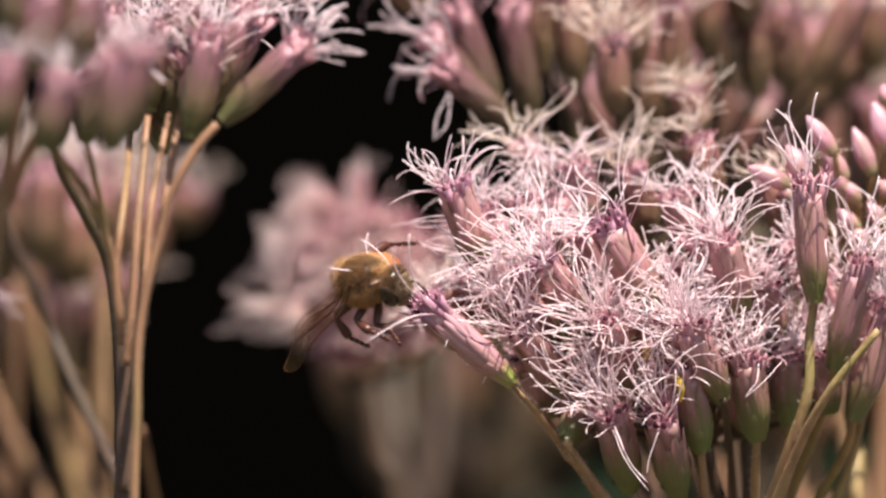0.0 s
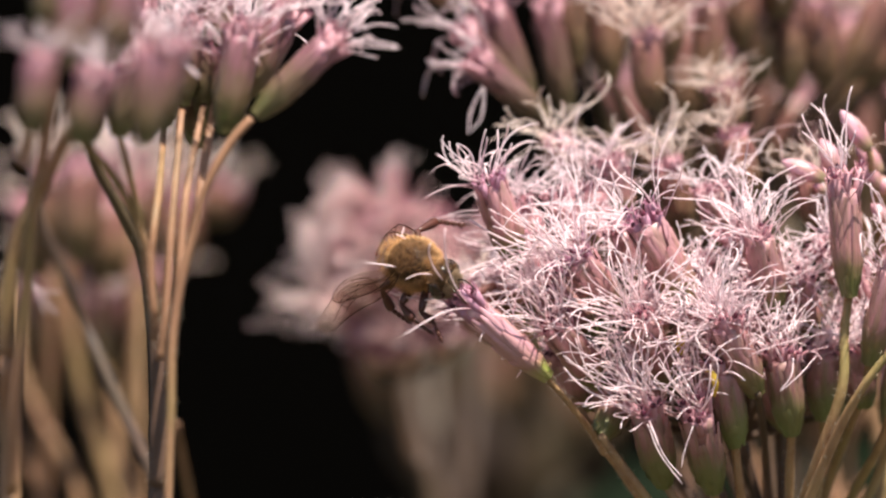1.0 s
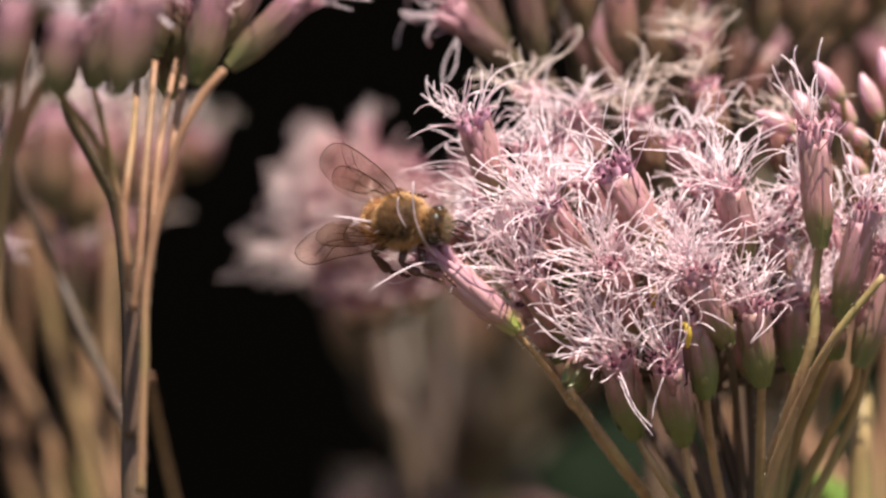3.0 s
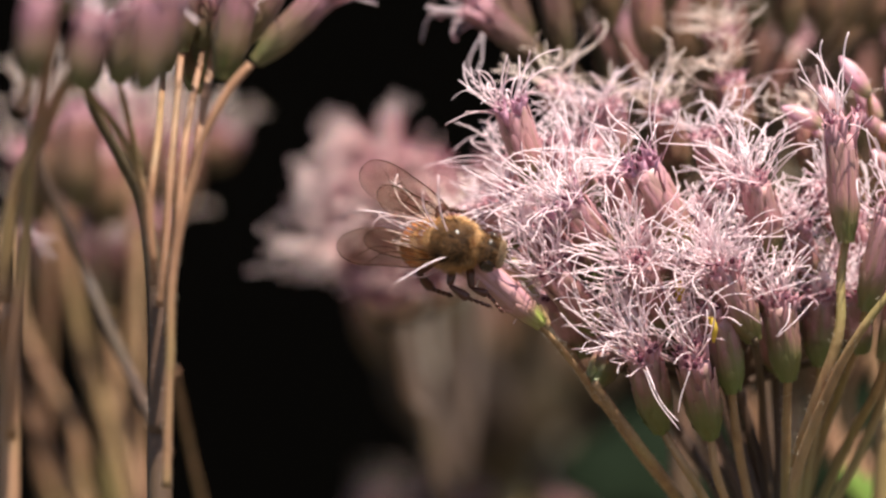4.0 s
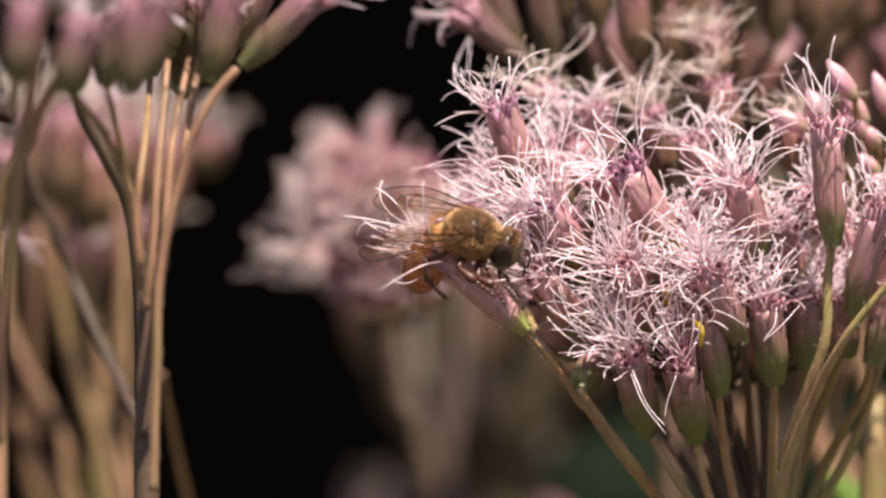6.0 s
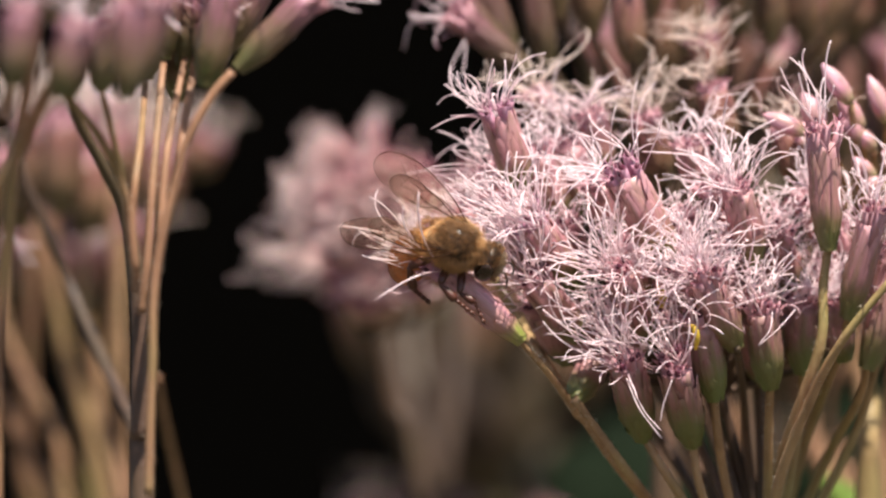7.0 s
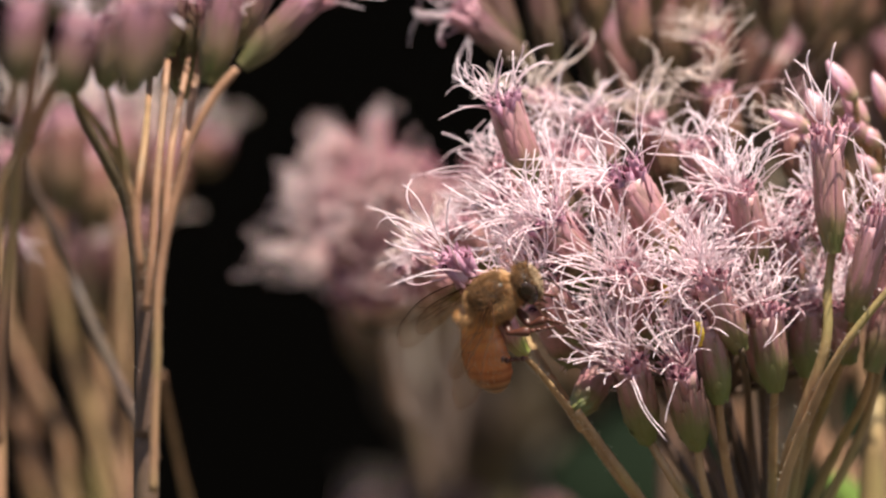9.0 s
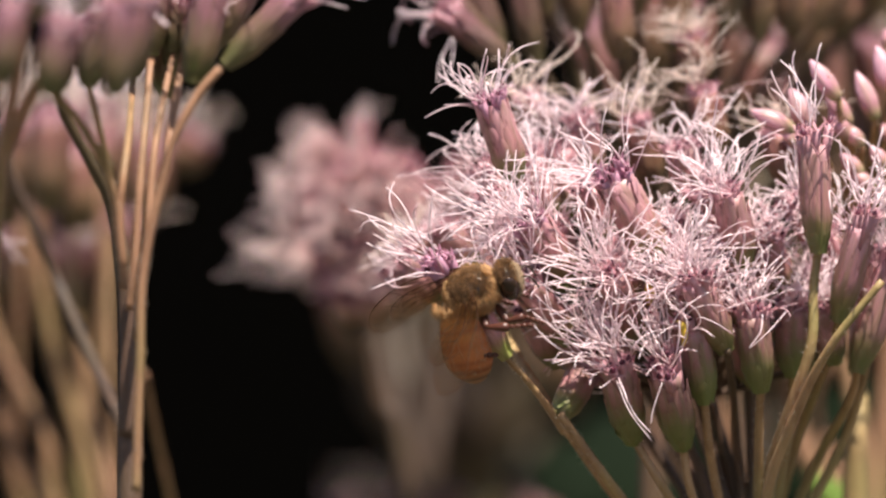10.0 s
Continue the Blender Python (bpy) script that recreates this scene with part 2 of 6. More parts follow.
def corolla(rng, length, wide, count):
    """Small tubes with pointed lobes that stand out of the cup."""
    b, dark = Build(), Build()
    for k in range(count):
        a = 2 * math.pi * k / count + rng.uniform(-0.4, 0.4)
        out = Vector((math.cos(a), math.sin(a), 0))
        base = out * wide * rng.uniform(0.15, 0.75) + Vector((0, 0, length * 0.8))
        way = (Vector((0, 0, 1)) + out * rng.uniform(0.0, 0.35)).normalized()
        high = rng.uniform(0.0022, 0.0036)
        tube(b, [base, base + way * high * 0.6, base + way * high], (0.00034, 0.00042), 6)
        top = base + way * high
        turn = upright(way, rng.uniform(0, 3))
        for j in range(5):
            c = 2 * math.pi * j / 5
            lobe = [(0.00042 * math.cos(c - 0.5), 0.00042 * math.sin(c - 0.5), 0), (0.00042 * math.cos(c + 0.5), 0.00042 * math.sin(c + 0.5), 0),
                    (0.00085 * math.cos(c), 0.00085 * math.sin(c), 0.0006)]
            b.add([top + (turn @ Vector(v)) for v in lobe], [(0, 1, 2)])
        if rng.random() < 0.85:
            tip = top + way * rng.uniform(0.0003, 0.0008)
            tube(dark, [top - way * 0.0003, top + way * 0.0001, tip], [0.00026, 0.00033, 0.00012], 5)
    return b, dark


STOCK = {}


def head_meshes(seed, length, wide, count, reach, spread, curl, thick, tone, side, purple, single):
    key = (seed, length, wide, count, reach, spread, curl, thick, tone, side, purple, single)
    if key not in STOCK:
        rng = random.Random(seed)
        tubes, dark = corolla(rng, length, wide, 11)
        cup, bracts = involucre(rng, length, wide)
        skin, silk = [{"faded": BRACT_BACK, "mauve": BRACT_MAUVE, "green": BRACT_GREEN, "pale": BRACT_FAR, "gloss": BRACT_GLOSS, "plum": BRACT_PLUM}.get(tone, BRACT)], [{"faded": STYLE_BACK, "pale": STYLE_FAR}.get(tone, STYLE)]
        hairs = threads(rng, length, wide, round(count * (1.6 if single else 1.3)), reach, spread, curl, thick, side)
        STOCK[key] = (cup.mesh("flower_head", skin) if single else joined([cup] + bracts).mesh("flower_head", skin),
                      tubes.mesh("corolla", [PURPLE if purple else COROLLA]),
                      dark.mesh("anther_tip", [ANTHER]) if dark.verts else None,
                      [b.mesh("bract", skin) for b in bracts] if single else [],
                      [b.mesh("style", silk) for b in hairs[:16]] if single else [],
                      joined(hairs[16:] if single else hairs).mesh("style_tuft", silk) if len(hairs) > (16 if single else 0) else None)
    return STOCK[key]


def head(parent, base, top, seed, wide=1.45, count=38, reach=7.5, spread=1.2, curl=1.0, thick=0.072, tone="", side=(0, 0, 0), purple=False, scale_to=9.0, single=False, label=""):
    """One flower head (millimetres) from its green base to the mouth of its cup, under a plant. single: bracts and styles are parts of their own."""
    base, top = base - origin(parent), top - origin(parent)
    size = (top - base).length / (scale_to / 1000)
    cup, tubes, dark, bracts, silk, tuft = head_meshes(seed, scale_to / 1000, wide / 1000, count, reach / 1000, spread, curl, thick / 1000, tone, side, purple, single)
    rng = random.Random(seed * 7 + 1)
    m = Matrix.Translation(base) @ upright(top - base, 0 if side[0] or side[1] else rng.uniform(0, 6.28)) @ Matrix.Diagonal((max(size, 0.85), max(size, 0.85), size, 1))
    ob = part("flower_head", cup, None, parent, label, m)
    part("corolla", tubes, None, ob, "magenta floret tubes" if purple else "")
    if dark:
        part("anther_tip", dark, None, ob, "dark maroon anther tips")
    for data in bracts:
        part("bract", data, None, ob)
    for data in silk:
        part("style", data, None, ob)
    if tuft:
        tagged(part("style_tuft", tuft, None, ob, "tangle of long white thread-like styles"), kind="stuff")
    return ob


def bud(parent, base, top, seed, wide=1.15, label=""):
    """A closed egg-shaped bud with fused pink bracts and a green base."""
    base, top = base - origin(parent), top - origin(parent)
    length = (top - base).length
    wide = wide / 1000
    b = Build()
    rng = random.Random(seed)
    sides, rings, verts, faces = 20, 14, [], []
    for i in range(rings + 1):
        s = i / rings
        r = wide * max(0.04, math.sin(math.pi * (0.12 + 0.88 * s))) ** 0.72 * (1.0 - 0.035 * ((s * 3.3) % 1.0))
        for k in range(sides):
            a = 2 * math.pi * k / sides
            rib = 1 + 0.05 * abs(math.sin(2.5 * a + 0.9 * math.floor(s * 3.3)))
            verts.append((r * rib * math.cos(a), r * rib * math.sin(a), length * s))
    for i in range(rings):
        for k in range(sides):
            j = (k + 1) % sides
            faces.append((i * sides + k, i * sides + j, (i + 1) * sides + j, (i + 1) * sides + k))
    faces += [tuple(range(sides - 1, -1, -1)), tuple(rings * sides + k for k in range(sides))]
    b.add(verts, faces)
    return part("bud", b, BUD, parent, label or "closed pink bud with green base", Matrix.Translation(base) @ upright(top - base, rng.uniform(0, 6)))


def origin(parent):
    """Where a plant or branch stands; branches stand at their plant's own origin."""
    at = Vector((0, 0, 0))
    while parent is not None:
        at += parent.location
        parent = parent.parent
    return at


def stem(parent, points, thick, thin, seed=0, dark=False, hairs=0, label="", name="stem", skin=None):
    """A tapered stalk along the points, with small nodes and, near by, fine pale hairs."""
    at = origin(parent)
    low = [p - at for p in points if p.z < 1.1]
    line = low + glide([p - at for p in points if p.z >= 1.1], 7)
    rng = random.Random(seed + 11)
    n = len(line)
    radii = [(thick + (thin - thick) * i / (n - 1)) / 1000 * (1 + 0.035 * rng.uniform(-1, 1)) * (1.04 if i % 7 == 0 and 0 < i < n - 1 else 1.0) for i in range(n)]
    b = Build()
    tube(b, line, radii, 9)
    # dark picks the darker copy, which paints shade on stems within and behind clusters
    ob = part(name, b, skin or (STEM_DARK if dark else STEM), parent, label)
    if hairs:
        h = Build()
        for _ in range(hairs):
            i = rng.randrange(n - 1)
            p = line[i].lerp(line[i + 1], rng.random())
            way = (line[i + 1] - line[i]).normalized()
            out = (way.orthogonal().normalized())
            out.rotate(Matrix.Rotation(rng.uniform(0, 6.28), 3, way))
            q = p + out * radii[i] * 0.95
            tube(h, [q, q + (out + way * rng.uniform(-0.3, 0.6)) * rng.uniform(0.00018, 0.00042)], (0.000013, 0.000006), 3)
        tagged(part("hair_coat", h, HAIR, ob, "fine pale hairs"), kind="stuff")
    return ob


def plant(x, y, label, group=""):
    """An empty at the foot of a stalk, on the ground."""
    ob = new("joe_pye_weed")
    ob.location = (x / 1000, y / 1000, 0)
    bpy.context.view_layer.update()
    return tagged(ob, label=label, category="flower", group="tall pink flowering plants")


def branch(parent, label):
    """A part of a plant that bends on its own."""
    ob = new("branch")
    ob.parent = parent
    return tagged(ob, label=label)


def loose_style(parent, points, thick=0.1):
    """A single stray style, drooping or caught on a stalk."""
    at = origin(parent)
    b = Build()
    line = glide([p - at for p in points], 5)
    tube(b, line, [thick / 1000 * (1 if i < len(line) - 1 else 0.6) for i in range(len(line))], 6)
    return part("loose_style", b, STYLE, parent, "stray white style")


def flake(points, wide, material, label):
    """A small curled flake lodged among the flower heads."""
    ob = new("yellow_bit")
    line = glide(points, 5)
    ob.location = line[0]
    b = Build()
    verts, faces = [], []
    for i, p in enumerate(line):
        w = wide / 1000 * (0.4 + 0.6 * math.sin(math.pi * i / (len(line) - 1)))
        for q in (Vector((-w, 0.3 * w, 0)), Vector((0, -0.25 * w, 0.1 * w)), Vector((w, 0.3 * w, 0))):
            verts.append(p - line[0] + q)
    for i in range(len(line) - 1):
        for j in range(2):
            faces.append((i * 3 + j, i * 3 + j + 1, i * 3 + j + 4, i * 3 + j + 3))
    b.add(verts, faces)
    part("scrap", b, material, ob)
    return tagged(ob, label, "petal")


def leaf(parent, base, tip, wide, seed, material):
    """A long pointed leaf with a folded midrib."""
    base, tip = base - origin(parent), tip - origin(parent)
    b = Build()
    along = tip - base
    side = along.cross(Vector((0.3, -1, 0.2))).normalized() * wide / 1000
    fold = along.cross(side).normalized() * wide / 4000
    verts, faces, n = [], [], 12
    for i in range(n + 1):
        s = i / n
        w = math.sin(math.pi * min(1, 0.06 + 0.94 * s)) ** 0.8
        p = base + along * s - Vector((0, 0, 0.12)) * along.length * s * s
        verts += [p - side * w + fold * w, p, p + side * w + fold * w]
    for i in range(n):
        for j in range(2):
            q = i * 3 + j
            faces.append((q, q + 1, q + 4, q + 3))
    b.add(verts, faces)
    return part("leaf", b, material, parent, "long pointed bright green leaf" if material is LEAF else "green leaf darkened in colour for shade")


# ---- ground and distance ----
def ground():
    b = Build()
    n = 60
    edge = [-400 * (1 - i / n * 2) ** 3 if i <= n / 2 else 400 * (i / n * 2 - 1) ** 3 for i in range(n + 1)]
    verts = [(x, y, -0.004 + 0.012 * noise.noise(Vector((x * 2, y * 2, 0))) if abs(x) < 6 and abs(y) < 6 else -0.01) for y in edge for x in edge]
    faces = [(j * (n + 1) + i, j * (n + 1) + i + 1, (j + 1) * (n + 1) + i + 1, (j + 1) * (n + 1) + i) for j in range(n) for i in range(n)]
    b.add(verts, faces)
    tagged(new("ground", b.mesh("ground", [SOIL])), "dry brown soil with leaf litter", "ground", kind="structure")


def hedge():
    """A tall evergreen hedge added as a dark backdrop, far out of focus; its top overhangs, unseen, to shade the face
    towards the flowers.
    """
    rng = random.Random(5)
    root = tagged(new("hedge"), "tall evergreen hedge added as backdrop, coloured near-black for deep shade", "hedge")
    root.location = (0, 4.4, 0)
    core, leaves = Build(), Build()
    n, m = 40, 16
    verts = []
    for j in range(m + 1):
        a = math.pi * 2 * j / m
        for i in range(n + 1):
            x = -5 + 10 * i / n
            lump = 1 + 0.16 * noise.noise(Vector((x * 1.3, math.cos(a), math.sin(a) * 2)))
            z = 1.5 + 1.5 * math.copysign(abs(math.sin(a)) ** 0.5, math.sin(a))
            verts.append((x, 0.62 * math.cos(a) * lump * (0.9 * z - 0.3), 1.5 + 1.5 * math.copysign(abs(math.sin(a)) ** 0.5, math.sin(a)) * (lump if math.sin(a) > 0 else 1)))
    core.add(verts, [(j * (n + 1) + i, j * (n + 1) + i + 1, (j + 1) * (n + 1) + i + 1, (j + 1) * (n + 1) + i) for j in range(m) for i in range(n)])
    part("inner_growth", core, CORE_SHADE, root, "dense inner branches, near-black in place of shade")
    for _ in range(15000):
        a = rng.uniform(0, 2 * math.pi)
        x = rng.uniform(-5, 5)
        z = 1.5 + 1.5 * math.copysign(abs(math.sin(a)) ** 0.5, math.sin(a))
        p = Vector((x, 0.66 * math.cos(a) * (0.9 * z - 0.3), z)) + Vector((rng.gauss(0, 0.03), rng.gauss(0, 0.06), rng.gauss(0, 0.06)))
        p.z = max(p.z, 0.03)
        t = Euler((rng.uniform(0, 6), rng.uniform(0, 6), rng.uniform(0, 6))).to_matrix()
        s = rng.uniform(0.02, 0.05)
        leaves.add([p + t @ Vector(v) * s for v in ((-1, 0, 0), (0, -0.4, 0.1), (1, 0, 0), (0, 0.4, 0.1))], [(0, 1, 2, 3)])
    tagged(part("leaves", leaves, HEDGE, root, "small leaves coloured near-black for shade"), kind="stuff")


ground()
hedge()


# ---- the flowering plant in the sun, in focus ----
main = plant(25.1, 12.0, "joe pye weed with dense pink heads and white threads in sun")
low = main.location
stem(main, [Vector((low.x, low.y, -0.01)), Vector((low.x, low.y, 0.6)), Vector((low.x, low.y, 1.24)), mm(25.1, 10.0, -33.0)], 1.8, 1.1, 1, name="stalk")
stem(main, [mm(24.1, 10.0, -33.0), mm(21.8, 5.0, -23.3), mm(21.1, 2.0, -19.5), mm(20.7, 0.0, -16.1)], 0.42, 0.36, 2, hairs=80)
stem(main, [mm(25.1, 10.0, -33.0), mm(25.2, 6.0, -23.3), mm(25.2, 4.0, -18.7), mm(25.3, 2.0, -15.3)], 0.42, 0.36, 3, hairs=80)
stem(main, [mm(25.3, 10.0, -33.0), mm(26.1, 6.0, -22.8), mm(27.4, 2.0, -17.7), mm(29.3, 0.0, -11.8), mm(29.5, 0.0, -7.2), mm(29.9, 0.0, -4.0)], 0.6, 0.34, 4, hairs=173)
stem(main, [mm(25.2, 8.0, -32.9), mm(25.9, 4.0, -23.7), mm(28.5, 0.0, -16.3), mm(31.1, -3.0, -11.3), mm(34.9, -4.0, -6.5)], 0.5, 0.3, 5, hairs=160)
stem(main, [mm(25.3, 12.0, -33.1), mm(27.0, 10.0, -23.4), mm(27.9, 8.0, -17.8), mm(28.0, 6.0, -14.1)], 0.42, 0.34, 6, hairs=53)
stem(main, [mm(23.2, 8.0, -32.9), mm(19.2, 4.0, -26.0), mm(16.9, 2.0, -22.3), mm(15.0, 2.0, -19.2)], 0.4, 0.34, 7, hairs=60)
stem(main, [mm(23.7, 10.0, -33.0), mm(20.8, 5.0, -26.4), mm(19.6, 3.0, -23.2), mm(19.0, 2.0, -19.8)], 0.42, 0.34, 8, hairs=60)
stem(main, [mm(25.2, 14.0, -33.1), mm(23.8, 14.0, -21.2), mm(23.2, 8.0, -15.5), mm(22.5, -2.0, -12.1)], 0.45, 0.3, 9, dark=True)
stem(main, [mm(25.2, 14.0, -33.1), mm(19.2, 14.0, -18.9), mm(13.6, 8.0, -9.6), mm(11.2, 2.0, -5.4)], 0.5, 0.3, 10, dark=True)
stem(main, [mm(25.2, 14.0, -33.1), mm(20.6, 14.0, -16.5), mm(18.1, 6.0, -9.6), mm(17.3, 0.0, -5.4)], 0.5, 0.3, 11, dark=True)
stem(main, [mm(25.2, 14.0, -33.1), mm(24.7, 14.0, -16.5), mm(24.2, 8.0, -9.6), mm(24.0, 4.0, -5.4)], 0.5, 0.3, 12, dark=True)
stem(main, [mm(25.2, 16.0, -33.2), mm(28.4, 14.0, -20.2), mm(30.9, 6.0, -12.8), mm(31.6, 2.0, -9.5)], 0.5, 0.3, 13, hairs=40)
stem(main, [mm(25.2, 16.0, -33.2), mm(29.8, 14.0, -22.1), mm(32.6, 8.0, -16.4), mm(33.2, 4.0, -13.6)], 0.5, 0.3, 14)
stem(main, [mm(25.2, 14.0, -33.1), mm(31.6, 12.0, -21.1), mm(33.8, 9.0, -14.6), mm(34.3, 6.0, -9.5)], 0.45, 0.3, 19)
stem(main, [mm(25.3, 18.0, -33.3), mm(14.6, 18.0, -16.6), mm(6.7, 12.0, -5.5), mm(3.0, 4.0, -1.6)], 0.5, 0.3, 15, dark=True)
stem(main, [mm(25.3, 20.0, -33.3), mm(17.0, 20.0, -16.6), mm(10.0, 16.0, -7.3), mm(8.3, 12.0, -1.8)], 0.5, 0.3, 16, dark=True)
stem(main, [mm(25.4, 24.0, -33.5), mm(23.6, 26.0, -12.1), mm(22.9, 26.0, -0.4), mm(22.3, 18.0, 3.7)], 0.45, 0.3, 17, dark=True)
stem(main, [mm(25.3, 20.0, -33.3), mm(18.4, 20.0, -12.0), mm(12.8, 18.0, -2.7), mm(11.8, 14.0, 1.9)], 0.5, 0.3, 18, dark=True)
head(main, mm(15.0, 2.0, -19.3), mm(13.6, -3.0, -13.3), 21, tone='green', count=40, reach=7.6, side=(-0.9, 0, 0.2), spread=0.9, wide=1.5, single=True)
head(main, mm(19.0, 2.0, -19.8), mm(17.6, -3.0, -13.8), 22, tone='green', count=24, reach=6.2, spread=1.0, side=(-0.4, 0, 0.1), wide=1.5, single=True)
head(main, mm(22.4, -1.0, -12.0), mm(19.8, -4.0, -6.7), 23, count=49, reach=7.8, spread=1.2, single=True)
head(main, mm(20.8, 0.0, -16.2), mm(19.6, -2.0, -10.3), 24, tone='green', count=30, single=True)
head(main, mm(25.3, 2.0, -15.3), mm(24.5, 0.0, -9.3), 25, tone='green', count=30, spread=1.2, single=True)
head(main, mm(28.0, 5.0, -14.2), mm(28.0, 4.0, -8.9), 26, tone='green', count=33, spread=1.3, single=True)
head(main, mm(17.3, 0.0, -5.5), mm(13.5, -2.0, 1.5), 27, count=18, wide=1.6, reach=6.6, purple=True, single=True)
head(main, mm(24.0, 2.0, -5.4), mm(22.7, 0.0, 0.3), 28, count=30, reach=6.6, single=True)
head(main, mm(29.9, -1.0, -4.1), mm(29.4, -2.0, 4.4), 29, count=8, reach=5.0, spread=0.8, curl=0.35, wide=1.18, single=True)
head(main, mm(31.5, 1.0, -9.6), mm(33.4, -1.0, -2.2), 30, count=26, wide=1.2, single=True)
head(main, mm(33.2, 4.0, -13.7), mm(35.9, 3.0, -5.4), 31, count=21, wide=1.2, single=True)
head(main, mm(9.8, 2.0, -11.3), mm(6.4, -2.0, -6.8), 32, count=38, reach=7.2, spread=1.3, single=True)
head(main, mm(15.5, 2.0, -11.3), mm(13.0, -3.0, -6.3), 33, count=45, reach=7.8, spread=1.4, single=True)
head(main, mm(18.8, 4.0, -10.2), mm(17.8, 0.0, -5.4), 34, count=45, reach=7.8, spread=1.4, single=True)
head(main, mm(26.8, 6.0, -7.7), mm(25.8, 4.0, -3.6), 35, count=38, spread=1.3, single=True)
head(main, mm(9.2, 3.0, -7.5), mm(5.5, 0.0, -3.6), 36, count=48, reach=7.5, spread=1.1)
head(main, mm(34.3, 6.0, -9.6), mm(35.2, 5.0, -4.8), 37, count=28, reach=5.5, spread=1.4, single=True)
head(main, mm(5.3, 8.0, -2.2), mm(3.6, 7.0, 2.6), 41, count=25)
head(main, mm(8.3, 10.0, -1.9), mm(6.8, 9.0, 3.3), 42, count=22, reach=6.0)
head(main, mm(10.4, 13.0, -1.3), mm(9.3, 13.0, 4.0), 43, count=22)
head(main, mm(11.9, 14.0, 1.8), mm(11.0, 13.0, 6.3), 44, thick=0.074, count=26, spread=1.4, reach=7.8)
head(main, mm(22.2, 16.0, 3.6), mm(21.0, 16.0, 8.5), 45, thick=0.074, count=20, spread=1.4, tone='faded', reach=8.4)
head(main, mm(16.9, 16.0, 1.0), mm(15.5, 15.0, 6.0), 46, thick=0.074, count=24, spread=1.5, reach=8.4, tone='faded')
head(main, mm(27.9, 12.0, 1.0), mm(27.0, 12.0, 5.1), 47, thick=0.074, count=22, tone='faded')
head(main, mm(20.0, 10.0, 0.0), mm(19.1, 9.0, 4.2), 48, thick=0.074, count=28, spread=1.4)
head(main, mm(7.7, 18.0, 5.1), mm(6.7, 16.0, 8.1), 49, thick=0.074, count=24, spread=1.3, reach=8.4, tone='faded')
tall_head = head(main, mm(3.0, 1.0, -1.3), mm(1.1, 0.0, 4.5), 51, count=28, reach=5.4, purple=True, spread=0.75, single=True)
purple_head = head(main, mm(11.2, 0.0, -5.5), mm(7.9, -3.0, -1.2), 52, count=44, reach=9.0, spread=0.9, side=(-0.8, 0, 0.1), wide=1.6, purple=True, single=True)
# heads crowded behind those in front
fork = mm(21.5, 14.0, -16.0)
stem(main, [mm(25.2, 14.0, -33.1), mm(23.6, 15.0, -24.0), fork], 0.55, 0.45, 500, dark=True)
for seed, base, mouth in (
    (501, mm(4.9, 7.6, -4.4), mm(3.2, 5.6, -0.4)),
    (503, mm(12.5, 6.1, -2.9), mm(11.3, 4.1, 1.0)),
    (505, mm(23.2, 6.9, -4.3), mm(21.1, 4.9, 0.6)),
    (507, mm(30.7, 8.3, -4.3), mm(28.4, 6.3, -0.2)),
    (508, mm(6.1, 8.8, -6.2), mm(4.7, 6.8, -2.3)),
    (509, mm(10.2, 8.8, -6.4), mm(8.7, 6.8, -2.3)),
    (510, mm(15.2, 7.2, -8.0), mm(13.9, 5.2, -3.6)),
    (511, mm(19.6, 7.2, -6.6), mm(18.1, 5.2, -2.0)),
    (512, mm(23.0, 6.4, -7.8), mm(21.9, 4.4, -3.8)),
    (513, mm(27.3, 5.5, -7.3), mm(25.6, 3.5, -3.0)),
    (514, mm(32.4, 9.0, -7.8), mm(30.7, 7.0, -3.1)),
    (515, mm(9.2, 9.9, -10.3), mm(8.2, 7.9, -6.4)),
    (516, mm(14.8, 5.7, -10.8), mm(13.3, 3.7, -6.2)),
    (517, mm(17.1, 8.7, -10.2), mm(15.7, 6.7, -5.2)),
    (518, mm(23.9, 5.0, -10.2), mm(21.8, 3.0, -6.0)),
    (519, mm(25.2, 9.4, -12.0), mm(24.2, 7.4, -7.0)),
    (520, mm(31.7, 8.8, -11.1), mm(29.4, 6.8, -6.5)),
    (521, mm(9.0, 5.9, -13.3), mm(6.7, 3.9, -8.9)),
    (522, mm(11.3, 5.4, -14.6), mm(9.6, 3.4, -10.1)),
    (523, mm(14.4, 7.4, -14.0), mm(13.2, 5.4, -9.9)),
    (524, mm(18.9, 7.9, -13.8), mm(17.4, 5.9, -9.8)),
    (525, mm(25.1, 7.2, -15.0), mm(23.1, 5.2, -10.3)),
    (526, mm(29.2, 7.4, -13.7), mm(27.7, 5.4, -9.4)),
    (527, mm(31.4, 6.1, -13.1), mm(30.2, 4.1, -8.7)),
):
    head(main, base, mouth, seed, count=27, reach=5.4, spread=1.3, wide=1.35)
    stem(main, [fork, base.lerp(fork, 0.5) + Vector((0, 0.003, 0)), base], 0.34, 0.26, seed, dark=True)
